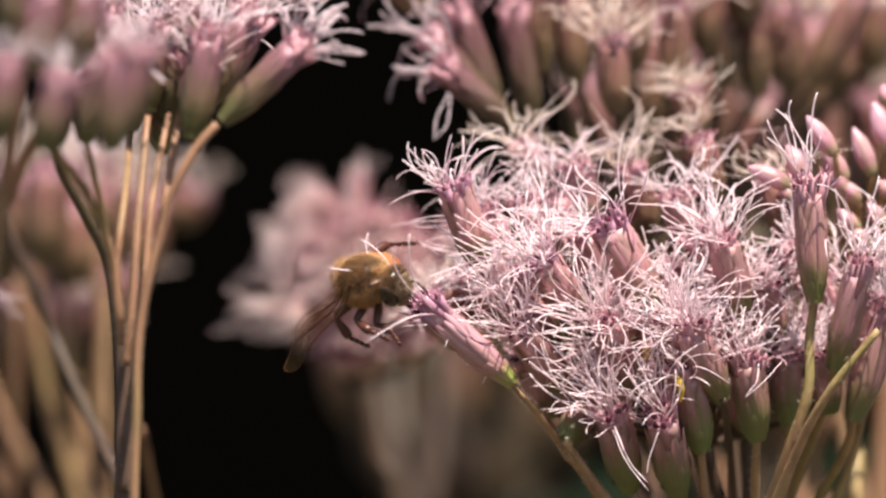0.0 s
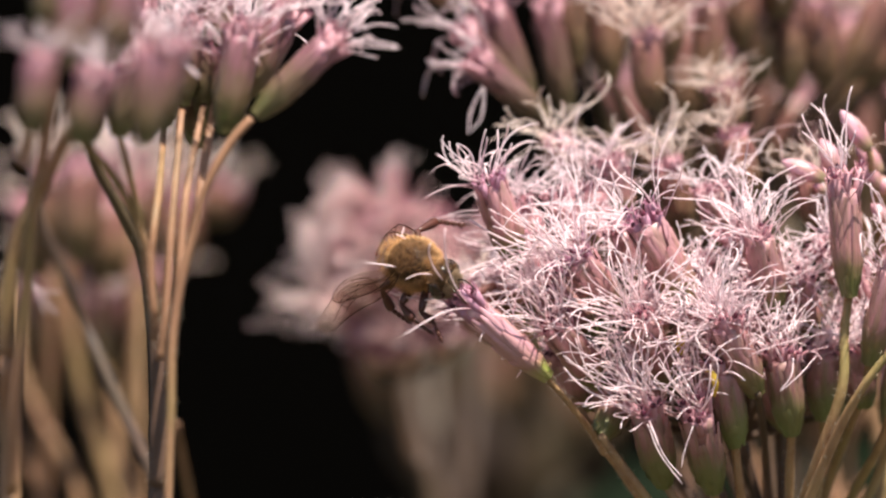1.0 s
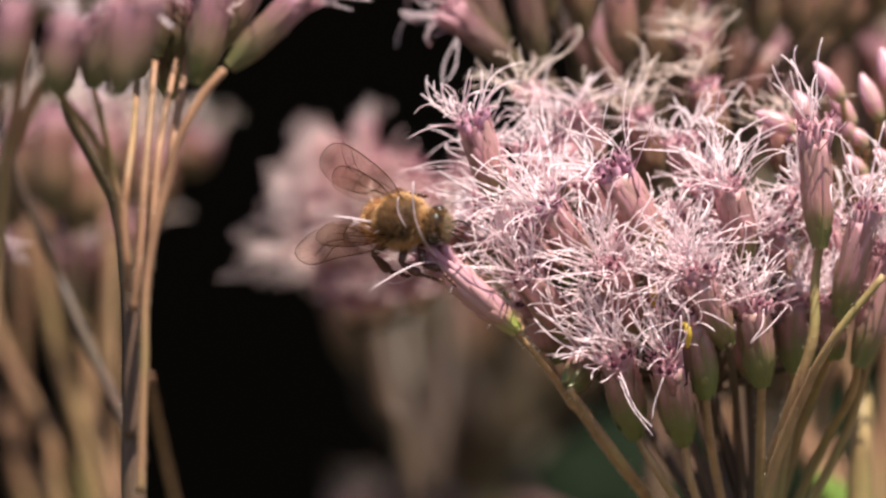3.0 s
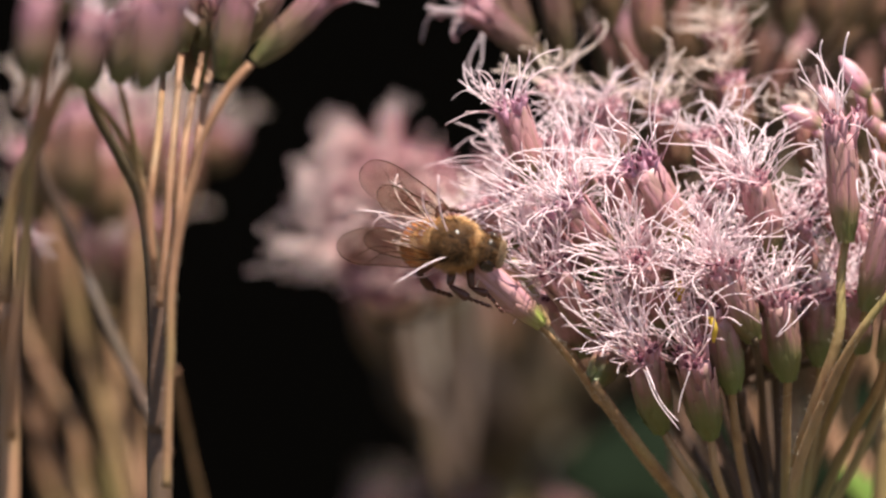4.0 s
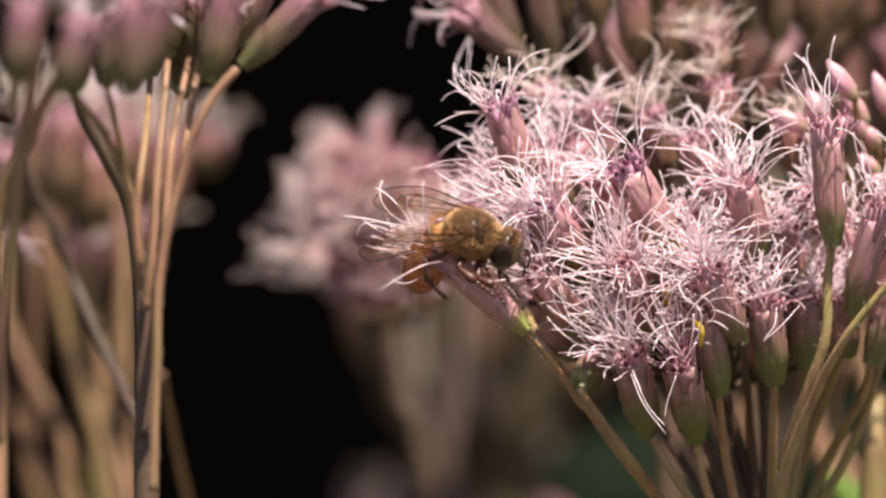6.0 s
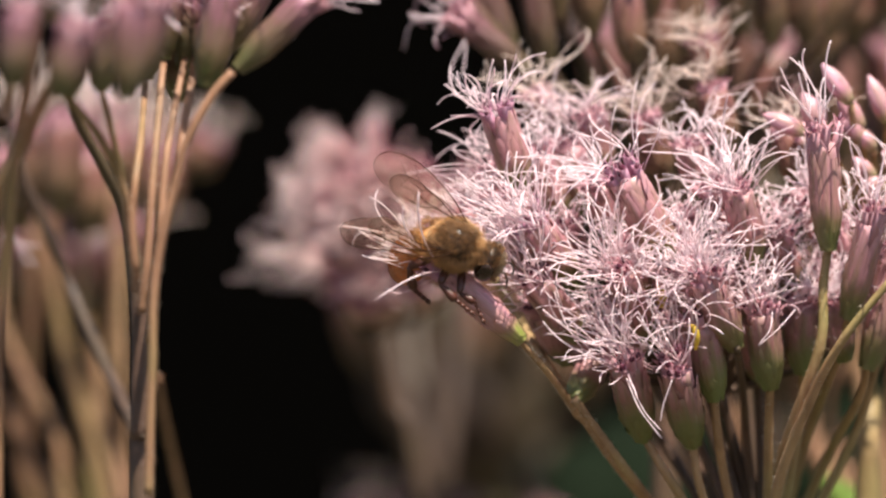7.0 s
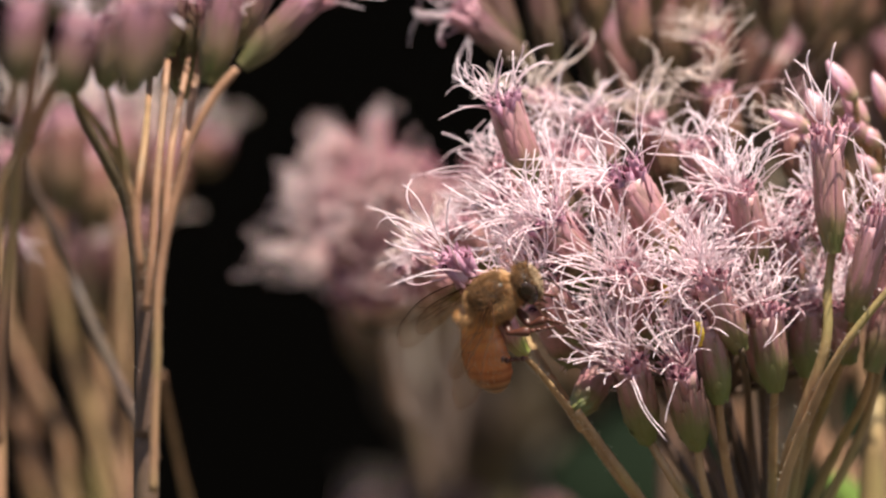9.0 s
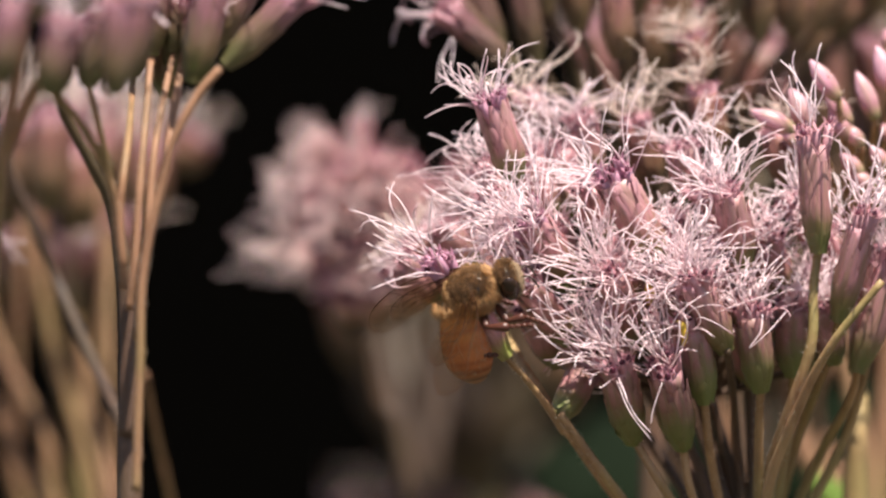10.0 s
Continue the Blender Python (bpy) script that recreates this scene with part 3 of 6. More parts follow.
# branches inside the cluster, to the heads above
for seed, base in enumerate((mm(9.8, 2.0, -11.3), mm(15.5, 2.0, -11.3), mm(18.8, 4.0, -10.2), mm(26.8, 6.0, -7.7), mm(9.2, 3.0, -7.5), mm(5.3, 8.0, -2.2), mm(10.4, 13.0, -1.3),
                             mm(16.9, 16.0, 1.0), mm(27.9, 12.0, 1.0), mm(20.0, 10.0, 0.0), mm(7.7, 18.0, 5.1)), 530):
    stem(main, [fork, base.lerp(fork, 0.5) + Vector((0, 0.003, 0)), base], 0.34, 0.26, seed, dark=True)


# ---- the shoot that bends under the bee ----
shoot = plant(16.9, 16.0, "slender joe pye weed shoot bent down under a bee")
low = shoot.location
stem(shoot, [Vector((low.x, low.y, -0.01)), Vector((low.x, low.y, 0.6)), Vector((low.x, low.y, 1.25)), mm(16.8, 10.0, -25.2)], 1.5, 0.7, 60, name="stalk")
stem(shoot, [mm(16.8, 10.0, -25.2), mm(13.3, 4.0, -20.9), mm(10.3, 1.0, -16.8), mm(7.3, -2.0, -12.9), mm(5.5, -3.5, -10.9)], 0.42, 0.2, 61, hairs=200)
stem(shoot, [mm(16.8, 10.0, -25.2), mm(14.4, 2.0, -21.8), mm(11.4, -1.0, -17.7), mm(9.8, -2.0, -15.4)], 0.5, 0.3, 62, hairs=106)
stem(shoot, [mm(10.3, 1.0, -16.8), mm(6.7, 6.0, -11.4), mm(3.5, 14.0, -5.9), mm(0.8, 16.0, -3.7)], 0.5, 0.3, 63)
gloss_head = head(shoot, mm(5.4, -3.5, -10.6), mm(-0.9, -6.5, -4.9), 64, tone='gloss', count=14, reach=6.4, wide=1.0, spread=0.55, curl=0.6, side=(-0.9, -0.5, 0), purple=True, single=True)
head(shoot, mm(9.8, 0.0, -15.6), mm(11.9, 4.0, -12.0), 65, count=20, wide=1.3)
# heads behind the bee
rear_head_a = head(shoot, mm(0.7, 16.0, -4.6), mm(-1.9, 15.0, -1.6), 66, count=28, reach=4.8, spread=1.3, tone='faded')
rear_head_b = head(shoot, mm(3.0, 15.0, -3.9), mm(0.5, 14.0, -0.6), 67, count=28, reach=4.8, spread=1.3)
rear_head_c = head(shoot, mm(0.7, 13.0, -6.2), mm(-2.9, 12.0, -3.6), 68, count=25, reach=4.8, spread=1.0, side=(0, 0, 0))


# ---- the budding plant beside it ----
budding = plant(33.5, 30.0, "joe pye weed plant with closed pink buds above brown stems")
low = budding.location
stem(budding, [Vector((low.x, low.y, -0.01)), Vector((low.x, low.y, 0.6)), Vector((low.x, low.y, 1.25)), mm(33.9, 26.0, -16.7)], 1.8, 0.9, 70, name="stalk")
bud(budding, mm(28.2, 8.0, 5.1), mm(24.7, 8.0, 6.7), 70, wide=0.80)
stem(budding, [mm(33.9, 26.0, -16.7), mm(33.9, 20.0, -7.4), mm(31.0, 14.0, 0.5), mm(28.2, 8.0, 5.1)], 0.45, 0.28, 90)
bud(budding, mm(31.8, 8.0, 7.6), mm(29.5, 8.0, 10.8), 71, wide=0.80)
stem(budding, [mm(33.9, 26.0, -16.7), mm(33.9, 20.0, -7.4), mm(32.8, 14.0, 0.5), mm(31.8, 8.0, 7.6)], 0.45, 0.28, 91)
bud(budding, mm(29.7, 9.0, 5.1), mm(27.9, 9.0, 8.5), 72, wide=0.96)
stem(budding, [mm(33.9, 26.0, -16.7), mm(33.9, 20.0, -7.4), mm(31.8, 15.0, 0.5), mm(29.7, 9.0, 5.1)], 0.45, 0.28, 92)
bud(budding, mm(32.8, 10.0, 5.6), mm(30.8, 10.0, 8.5), 73, wide=0.80)
stem(budding, [mm(33.9, 26.0, -16.7), mm(33.9, 20.0, -7.4), mm(33.4, 16.0, 0.5), mm(32.8, 10.0, 5.6)], 0.45, 0.28, 93)
bud(budding, mm(35.0, 12.0, 6.0), mm(33.4, 12.0, 9.9), 74, wide=0.80)
stem(budding, [mm(33.9, 26.0, -16.7), mm(33.9, 20.0, -7.4), mm(34.5, 18.0, 0.5), mm(35.0, 12.0, 6.0)], 0.45, 0.28, 94)
bud(budding, mm(36.4, 12.0, 7.9), mm(35.0, 12.0, 12.0), 75, wide=0.88)
stem(budding, [mm(33.9, 26.0, -16.7), mm(33.9, 20.0, -7.4), mm(35.2, 18.0, 0.5), mm(36.4, 12.0, 7.9)], 0.45, 0.28, 95)
bud(budding, mm(33.8, 10.0, 3.8), mm(32.5, 10.0, 5.5), 76, wide=0.68)
stem(budding, [mm(33.9, 26.0, -16.7), mm(33.9, 20.0, -7.4), mm(33.9, 16.0, -0.3), mm(33.8, 10.0, 3.8)], 0.45, 0.28, 96)
bud(budding, mm(35.9, 10.0, 1.9), mm(34.5, 10.0, 3.8), 77, wide=0.68)
stem(budding, [mm(33.9, 26.0, -16.7), mm(33.9, 20.0, -7.4), mm(34.9, 16.0, -2.3), mm(35.9, 10.0, 1.9)], 0.45, 0.28, 97)
bud(budding, mm(33.8, 9.0, 1.5), mm(32.0, 9.0, 3.2), 78, wide=0.64)
stem(budding, [mm(33.9, 26.0, -16.7), mm(33.9, 20.0, -7.4), mm(33.8, 15.0, -2.6), mm(33.8, 9.0, 1.5)], 0.45, 0.28, 98)
bud(budding, mm(34.7, 9.0, 0.4), mm(32.8, 9.0, 1.7), 79, wide=0.68)
stem(budding, [mm(33.9, 26.0, -16.7), mm(33.9, 20.0, -7.4), mm(34.3, 15.0, -3.7), mm(34.7, 9.0, 0.4)], 0.45, 0.28, 99)
bud(budding, mm(32.9, 10.0, 4.4), mm(31.1, 10.0, 6.9), 80, wide=0.76)
stem(budding, [mm(33.9, 26.0, -16.7), mm(33.9, 20.0, -7.4), mm(33.4, 16.0, 0.3), mm(32.9, 10.0, 4.4)], 0.45, 0.28, 100)
bud(budding, mm(28.6, 8.0, 4.1), mm(27.2, 8.0, 4.9), 81, wide=0.48)
stem(budding, [mm(33.9, 26.0, -16.7), mm(33.9, 20.0, -7.4), mm(31.2, 14.0, -0.0), mm(28.6, 8.0, 4.1)], 0.45, 0.28, 101)
bud(budding, mm(36.6, 12.0, 4.2), mm(35.5, 12.0, 5.6), 82, wide=0.72)
stem(budding, [mm(33.9, 26.0, -16.7), mm(33.9, 20.0, -7.4), mm(35.3, 18.0, 0.0), mm(36.6, 12.0, 4.2)], 0.45, 0.28, 102)
bud(budding, mm(36.7, 14.0, 11.6), mm(35.8, 14.0, 13.4), 83, wide=0.80)
stem(budding, [mm(33.9, 26.0, -16.7), mm(33.9, 20.0, -7.4), mm(35.4, 20.0, 0.5), mm(36.7, 14.0, 11.6)], 0.45, 0.28, 103)


# ---- the flower cluster behind the top ----
rear = plant(17.3, 40.0, "joe pye weed plant with faded pink flower heads behind")
low = rear.location
stem(rear, [Vector((low.x, low.y, -0.01)), Vector((low.x, low.y, 0.6)), Vector((low.x, low.y, 1.25)), mm(17.3, 40.0, -5.6)], 1.8, 0.9, 110, dark=True, name="stalk")
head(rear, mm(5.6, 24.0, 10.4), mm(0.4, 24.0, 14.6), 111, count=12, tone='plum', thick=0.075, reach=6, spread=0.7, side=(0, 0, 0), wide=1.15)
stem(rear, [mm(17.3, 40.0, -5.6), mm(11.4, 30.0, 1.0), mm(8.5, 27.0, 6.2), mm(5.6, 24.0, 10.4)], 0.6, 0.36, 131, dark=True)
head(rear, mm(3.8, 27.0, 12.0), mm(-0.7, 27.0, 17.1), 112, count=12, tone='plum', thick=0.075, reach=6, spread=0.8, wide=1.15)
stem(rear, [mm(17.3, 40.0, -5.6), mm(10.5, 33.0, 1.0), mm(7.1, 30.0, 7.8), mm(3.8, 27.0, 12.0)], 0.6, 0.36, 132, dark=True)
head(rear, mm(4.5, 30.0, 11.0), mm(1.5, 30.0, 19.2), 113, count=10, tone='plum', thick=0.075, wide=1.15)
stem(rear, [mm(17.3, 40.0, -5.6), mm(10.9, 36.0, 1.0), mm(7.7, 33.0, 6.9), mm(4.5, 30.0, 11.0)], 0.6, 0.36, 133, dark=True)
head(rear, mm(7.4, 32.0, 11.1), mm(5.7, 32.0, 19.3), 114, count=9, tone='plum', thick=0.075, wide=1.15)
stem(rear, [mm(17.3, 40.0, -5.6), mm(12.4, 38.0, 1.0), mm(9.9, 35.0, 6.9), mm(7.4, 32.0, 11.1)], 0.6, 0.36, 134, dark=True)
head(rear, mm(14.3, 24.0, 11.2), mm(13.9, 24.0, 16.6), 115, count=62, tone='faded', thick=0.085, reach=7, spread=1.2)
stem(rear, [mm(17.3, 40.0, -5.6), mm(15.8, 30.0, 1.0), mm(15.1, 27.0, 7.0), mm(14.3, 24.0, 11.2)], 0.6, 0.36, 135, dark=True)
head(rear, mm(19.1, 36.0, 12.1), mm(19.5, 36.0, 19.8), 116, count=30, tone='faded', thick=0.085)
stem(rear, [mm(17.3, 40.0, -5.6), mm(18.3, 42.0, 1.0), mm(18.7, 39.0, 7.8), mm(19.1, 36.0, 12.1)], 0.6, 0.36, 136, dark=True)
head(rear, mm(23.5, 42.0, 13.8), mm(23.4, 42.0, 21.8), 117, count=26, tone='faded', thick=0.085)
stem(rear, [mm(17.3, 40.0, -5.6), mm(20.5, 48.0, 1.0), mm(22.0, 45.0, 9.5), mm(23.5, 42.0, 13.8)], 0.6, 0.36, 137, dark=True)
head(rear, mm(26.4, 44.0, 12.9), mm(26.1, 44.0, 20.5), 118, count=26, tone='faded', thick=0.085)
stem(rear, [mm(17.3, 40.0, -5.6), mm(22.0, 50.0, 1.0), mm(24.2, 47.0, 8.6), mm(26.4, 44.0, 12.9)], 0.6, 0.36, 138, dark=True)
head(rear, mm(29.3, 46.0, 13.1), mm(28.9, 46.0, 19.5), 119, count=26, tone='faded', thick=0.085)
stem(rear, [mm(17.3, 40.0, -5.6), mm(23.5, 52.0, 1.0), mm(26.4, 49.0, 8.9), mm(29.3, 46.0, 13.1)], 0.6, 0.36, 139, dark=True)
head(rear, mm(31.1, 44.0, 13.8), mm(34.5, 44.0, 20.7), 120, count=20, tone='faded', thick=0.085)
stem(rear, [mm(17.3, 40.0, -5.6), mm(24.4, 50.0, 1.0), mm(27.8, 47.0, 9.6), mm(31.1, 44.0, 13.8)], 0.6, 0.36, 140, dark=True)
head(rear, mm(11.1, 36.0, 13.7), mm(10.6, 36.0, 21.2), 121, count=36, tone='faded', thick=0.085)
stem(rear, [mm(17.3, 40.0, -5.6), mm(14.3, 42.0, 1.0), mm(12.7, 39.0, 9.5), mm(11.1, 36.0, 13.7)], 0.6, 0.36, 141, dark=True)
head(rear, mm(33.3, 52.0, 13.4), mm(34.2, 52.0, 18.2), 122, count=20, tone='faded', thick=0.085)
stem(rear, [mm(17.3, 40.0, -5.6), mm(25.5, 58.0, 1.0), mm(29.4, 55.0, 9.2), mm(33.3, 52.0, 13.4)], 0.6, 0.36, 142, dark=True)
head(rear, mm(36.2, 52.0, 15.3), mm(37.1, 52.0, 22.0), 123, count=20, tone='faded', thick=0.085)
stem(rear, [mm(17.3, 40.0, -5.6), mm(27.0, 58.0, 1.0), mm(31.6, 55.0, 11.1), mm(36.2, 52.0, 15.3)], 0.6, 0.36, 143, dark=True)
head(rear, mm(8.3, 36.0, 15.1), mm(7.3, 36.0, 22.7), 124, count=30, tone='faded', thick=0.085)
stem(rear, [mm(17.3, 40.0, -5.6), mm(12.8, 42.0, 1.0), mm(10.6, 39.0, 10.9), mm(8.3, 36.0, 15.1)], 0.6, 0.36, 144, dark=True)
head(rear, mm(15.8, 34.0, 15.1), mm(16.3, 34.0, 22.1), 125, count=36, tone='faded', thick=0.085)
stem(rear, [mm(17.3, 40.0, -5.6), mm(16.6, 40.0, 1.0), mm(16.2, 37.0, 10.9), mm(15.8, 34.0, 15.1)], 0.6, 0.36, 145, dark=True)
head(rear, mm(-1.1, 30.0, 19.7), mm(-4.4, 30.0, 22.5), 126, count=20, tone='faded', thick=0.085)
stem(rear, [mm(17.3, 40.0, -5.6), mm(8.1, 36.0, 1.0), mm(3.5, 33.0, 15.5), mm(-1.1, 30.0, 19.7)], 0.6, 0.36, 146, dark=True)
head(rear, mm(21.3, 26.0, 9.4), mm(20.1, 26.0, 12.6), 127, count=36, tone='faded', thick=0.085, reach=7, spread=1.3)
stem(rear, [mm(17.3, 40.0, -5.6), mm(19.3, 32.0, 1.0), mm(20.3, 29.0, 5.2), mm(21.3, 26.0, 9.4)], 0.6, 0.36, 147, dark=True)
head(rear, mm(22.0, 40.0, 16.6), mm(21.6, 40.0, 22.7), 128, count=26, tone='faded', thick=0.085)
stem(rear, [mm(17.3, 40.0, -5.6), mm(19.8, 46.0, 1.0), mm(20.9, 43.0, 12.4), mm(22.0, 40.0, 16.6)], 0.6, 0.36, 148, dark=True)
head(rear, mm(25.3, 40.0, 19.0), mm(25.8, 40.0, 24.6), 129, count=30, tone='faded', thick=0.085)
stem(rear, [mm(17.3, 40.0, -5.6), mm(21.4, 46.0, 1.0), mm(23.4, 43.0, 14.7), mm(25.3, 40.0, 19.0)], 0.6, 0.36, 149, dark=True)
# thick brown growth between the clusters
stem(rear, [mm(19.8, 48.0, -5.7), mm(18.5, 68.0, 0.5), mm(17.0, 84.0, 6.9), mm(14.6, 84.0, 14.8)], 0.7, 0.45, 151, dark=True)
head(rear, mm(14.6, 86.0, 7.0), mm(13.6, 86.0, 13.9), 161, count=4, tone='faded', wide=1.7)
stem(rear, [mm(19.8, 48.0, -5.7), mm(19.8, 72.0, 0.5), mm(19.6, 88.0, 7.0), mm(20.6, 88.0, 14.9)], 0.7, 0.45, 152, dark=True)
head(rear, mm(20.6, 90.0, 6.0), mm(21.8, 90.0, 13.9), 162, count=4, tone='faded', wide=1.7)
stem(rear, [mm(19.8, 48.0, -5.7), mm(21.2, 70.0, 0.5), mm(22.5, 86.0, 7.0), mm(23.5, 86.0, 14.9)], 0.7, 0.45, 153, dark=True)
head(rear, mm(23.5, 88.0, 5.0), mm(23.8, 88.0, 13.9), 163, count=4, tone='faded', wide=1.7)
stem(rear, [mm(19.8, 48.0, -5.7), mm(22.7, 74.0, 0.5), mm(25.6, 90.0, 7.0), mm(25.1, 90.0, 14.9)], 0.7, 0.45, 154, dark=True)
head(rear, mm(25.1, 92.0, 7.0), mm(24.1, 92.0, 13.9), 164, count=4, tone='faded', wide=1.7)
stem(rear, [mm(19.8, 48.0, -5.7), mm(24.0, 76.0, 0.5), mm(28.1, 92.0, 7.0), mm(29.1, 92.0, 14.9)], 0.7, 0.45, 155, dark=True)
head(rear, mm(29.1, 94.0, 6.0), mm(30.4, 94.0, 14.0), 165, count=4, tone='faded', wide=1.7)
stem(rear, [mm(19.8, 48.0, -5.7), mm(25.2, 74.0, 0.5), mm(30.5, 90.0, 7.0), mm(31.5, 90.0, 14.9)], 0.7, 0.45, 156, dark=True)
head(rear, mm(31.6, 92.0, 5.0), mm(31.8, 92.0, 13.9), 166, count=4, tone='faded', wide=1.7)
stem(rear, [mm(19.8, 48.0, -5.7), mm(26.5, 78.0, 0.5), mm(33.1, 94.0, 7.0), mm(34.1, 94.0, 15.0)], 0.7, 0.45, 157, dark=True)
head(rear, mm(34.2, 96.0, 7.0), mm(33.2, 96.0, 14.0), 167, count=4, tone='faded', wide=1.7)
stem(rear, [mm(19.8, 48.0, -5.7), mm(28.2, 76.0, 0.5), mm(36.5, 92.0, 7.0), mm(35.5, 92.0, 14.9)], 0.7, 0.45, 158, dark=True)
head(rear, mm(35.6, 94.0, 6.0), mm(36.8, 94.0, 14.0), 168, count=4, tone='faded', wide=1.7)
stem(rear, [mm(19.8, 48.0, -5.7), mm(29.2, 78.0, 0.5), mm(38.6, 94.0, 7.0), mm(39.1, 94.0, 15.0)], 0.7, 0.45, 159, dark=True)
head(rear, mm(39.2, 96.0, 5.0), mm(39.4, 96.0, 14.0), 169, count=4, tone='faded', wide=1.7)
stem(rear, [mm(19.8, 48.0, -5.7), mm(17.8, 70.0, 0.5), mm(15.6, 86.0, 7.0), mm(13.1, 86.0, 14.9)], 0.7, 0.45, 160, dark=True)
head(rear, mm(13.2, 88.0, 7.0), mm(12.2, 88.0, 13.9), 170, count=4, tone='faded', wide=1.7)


# ---- a thicket of stalks behind the clusters ----
thicket = plant(27.5, 88.0, "crowded joe pye weed plant, blurred olive brown heads and stalks")
low = thicket.location
stem(thicket, [Vector((low.x, low.y, -0.01)), Vector((low.x, low.y, 0.6)), Vector((low.x, low.y, 1.2)), mm(27.5, 88.0, -17.8)], 2.0, 1.4, 400, name="stalk")
stem(thicket, [mm(27.5, 88.0, -17.8), mm(19.7, 90.2, -11.8), mm(11.9, 90.2, -2.9), mm(11.9, 90.2, 16.4)], 0.9, 0.6, 401, dark=True)
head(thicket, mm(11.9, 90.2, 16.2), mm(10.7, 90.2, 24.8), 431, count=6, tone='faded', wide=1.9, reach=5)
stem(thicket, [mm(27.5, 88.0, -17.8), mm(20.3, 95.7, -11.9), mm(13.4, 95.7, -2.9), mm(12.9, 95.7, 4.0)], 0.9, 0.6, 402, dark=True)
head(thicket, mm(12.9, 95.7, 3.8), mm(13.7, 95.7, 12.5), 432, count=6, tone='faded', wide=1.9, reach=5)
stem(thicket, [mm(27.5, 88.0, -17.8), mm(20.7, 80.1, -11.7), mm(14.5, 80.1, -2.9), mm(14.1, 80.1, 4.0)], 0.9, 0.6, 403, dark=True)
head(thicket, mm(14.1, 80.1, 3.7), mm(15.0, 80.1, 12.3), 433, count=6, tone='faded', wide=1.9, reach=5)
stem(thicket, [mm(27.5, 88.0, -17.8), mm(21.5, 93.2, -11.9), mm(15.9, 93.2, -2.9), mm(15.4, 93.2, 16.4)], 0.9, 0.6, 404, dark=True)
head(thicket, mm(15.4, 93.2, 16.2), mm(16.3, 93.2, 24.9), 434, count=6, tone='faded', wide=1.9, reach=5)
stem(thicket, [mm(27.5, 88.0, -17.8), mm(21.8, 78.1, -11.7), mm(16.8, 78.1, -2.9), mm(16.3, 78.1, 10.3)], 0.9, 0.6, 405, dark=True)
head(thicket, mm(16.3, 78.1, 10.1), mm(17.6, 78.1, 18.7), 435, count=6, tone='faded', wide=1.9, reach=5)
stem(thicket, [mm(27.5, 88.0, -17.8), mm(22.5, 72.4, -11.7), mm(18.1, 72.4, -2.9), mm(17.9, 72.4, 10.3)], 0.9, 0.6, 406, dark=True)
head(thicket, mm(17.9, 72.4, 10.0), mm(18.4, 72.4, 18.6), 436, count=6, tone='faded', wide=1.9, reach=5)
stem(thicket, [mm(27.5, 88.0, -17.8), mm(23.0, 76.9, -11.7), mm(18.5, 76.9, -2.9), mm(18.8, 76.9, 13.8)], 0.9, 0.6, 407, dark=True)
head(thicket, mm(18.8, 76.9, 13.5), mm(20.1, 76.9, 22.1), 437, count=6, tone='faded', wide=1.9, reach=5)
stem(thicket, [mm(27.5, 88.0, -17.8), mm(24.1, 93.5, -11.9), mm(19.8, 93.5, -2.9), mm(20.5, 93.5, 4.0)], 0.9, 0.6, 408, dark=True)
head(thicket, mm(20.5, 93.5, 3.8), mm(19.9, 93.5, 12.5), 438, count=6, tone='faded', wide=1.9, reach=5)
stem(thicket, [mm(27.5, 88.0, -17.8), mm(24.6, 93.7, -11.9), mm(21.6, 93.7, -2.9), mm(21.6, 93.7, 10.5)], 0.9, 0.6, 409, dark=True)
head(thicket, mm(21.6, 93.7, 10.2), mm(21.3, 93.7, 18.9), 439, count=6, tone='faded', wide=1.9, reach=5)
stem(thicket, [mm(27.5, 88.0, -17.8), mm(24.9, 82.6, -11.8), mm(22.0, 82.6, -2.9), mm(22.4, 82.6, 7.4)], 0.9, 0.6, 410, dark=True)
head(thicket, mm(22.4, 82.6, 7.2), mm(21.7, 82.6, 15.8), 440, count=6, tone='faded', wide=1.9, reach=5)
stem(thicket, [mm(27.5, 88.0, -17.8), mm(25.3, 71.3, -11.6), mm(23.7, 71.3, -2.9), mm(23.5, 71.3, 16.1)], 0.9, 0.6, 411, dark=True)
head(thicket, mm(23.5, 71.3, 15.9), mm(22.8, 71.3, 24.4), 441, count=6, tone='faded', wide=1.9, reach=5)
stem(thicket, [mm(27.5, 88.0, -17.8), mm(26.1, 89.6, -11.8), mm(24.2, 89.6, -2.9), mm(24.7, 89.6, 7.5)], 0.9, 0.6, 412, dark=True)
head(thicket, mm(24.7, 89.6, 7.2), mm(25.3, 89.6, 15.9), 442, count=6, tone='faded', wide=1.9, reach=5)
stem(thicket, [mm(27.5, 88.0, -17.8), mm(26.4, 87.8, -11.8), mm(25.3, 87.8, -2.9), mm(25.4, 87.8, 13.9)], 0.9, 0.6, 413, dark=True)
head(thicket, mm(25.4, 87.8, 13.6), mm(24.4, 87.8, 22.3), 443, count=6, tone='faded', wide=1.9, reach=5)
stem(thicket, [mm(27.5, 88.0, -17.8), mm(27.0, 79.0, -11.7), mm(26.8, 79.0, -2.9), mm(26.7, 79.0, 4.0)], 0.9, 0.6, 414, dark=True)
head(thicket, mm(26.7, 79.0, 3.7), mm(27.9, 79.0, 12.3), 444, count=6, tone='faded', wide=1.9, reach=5)
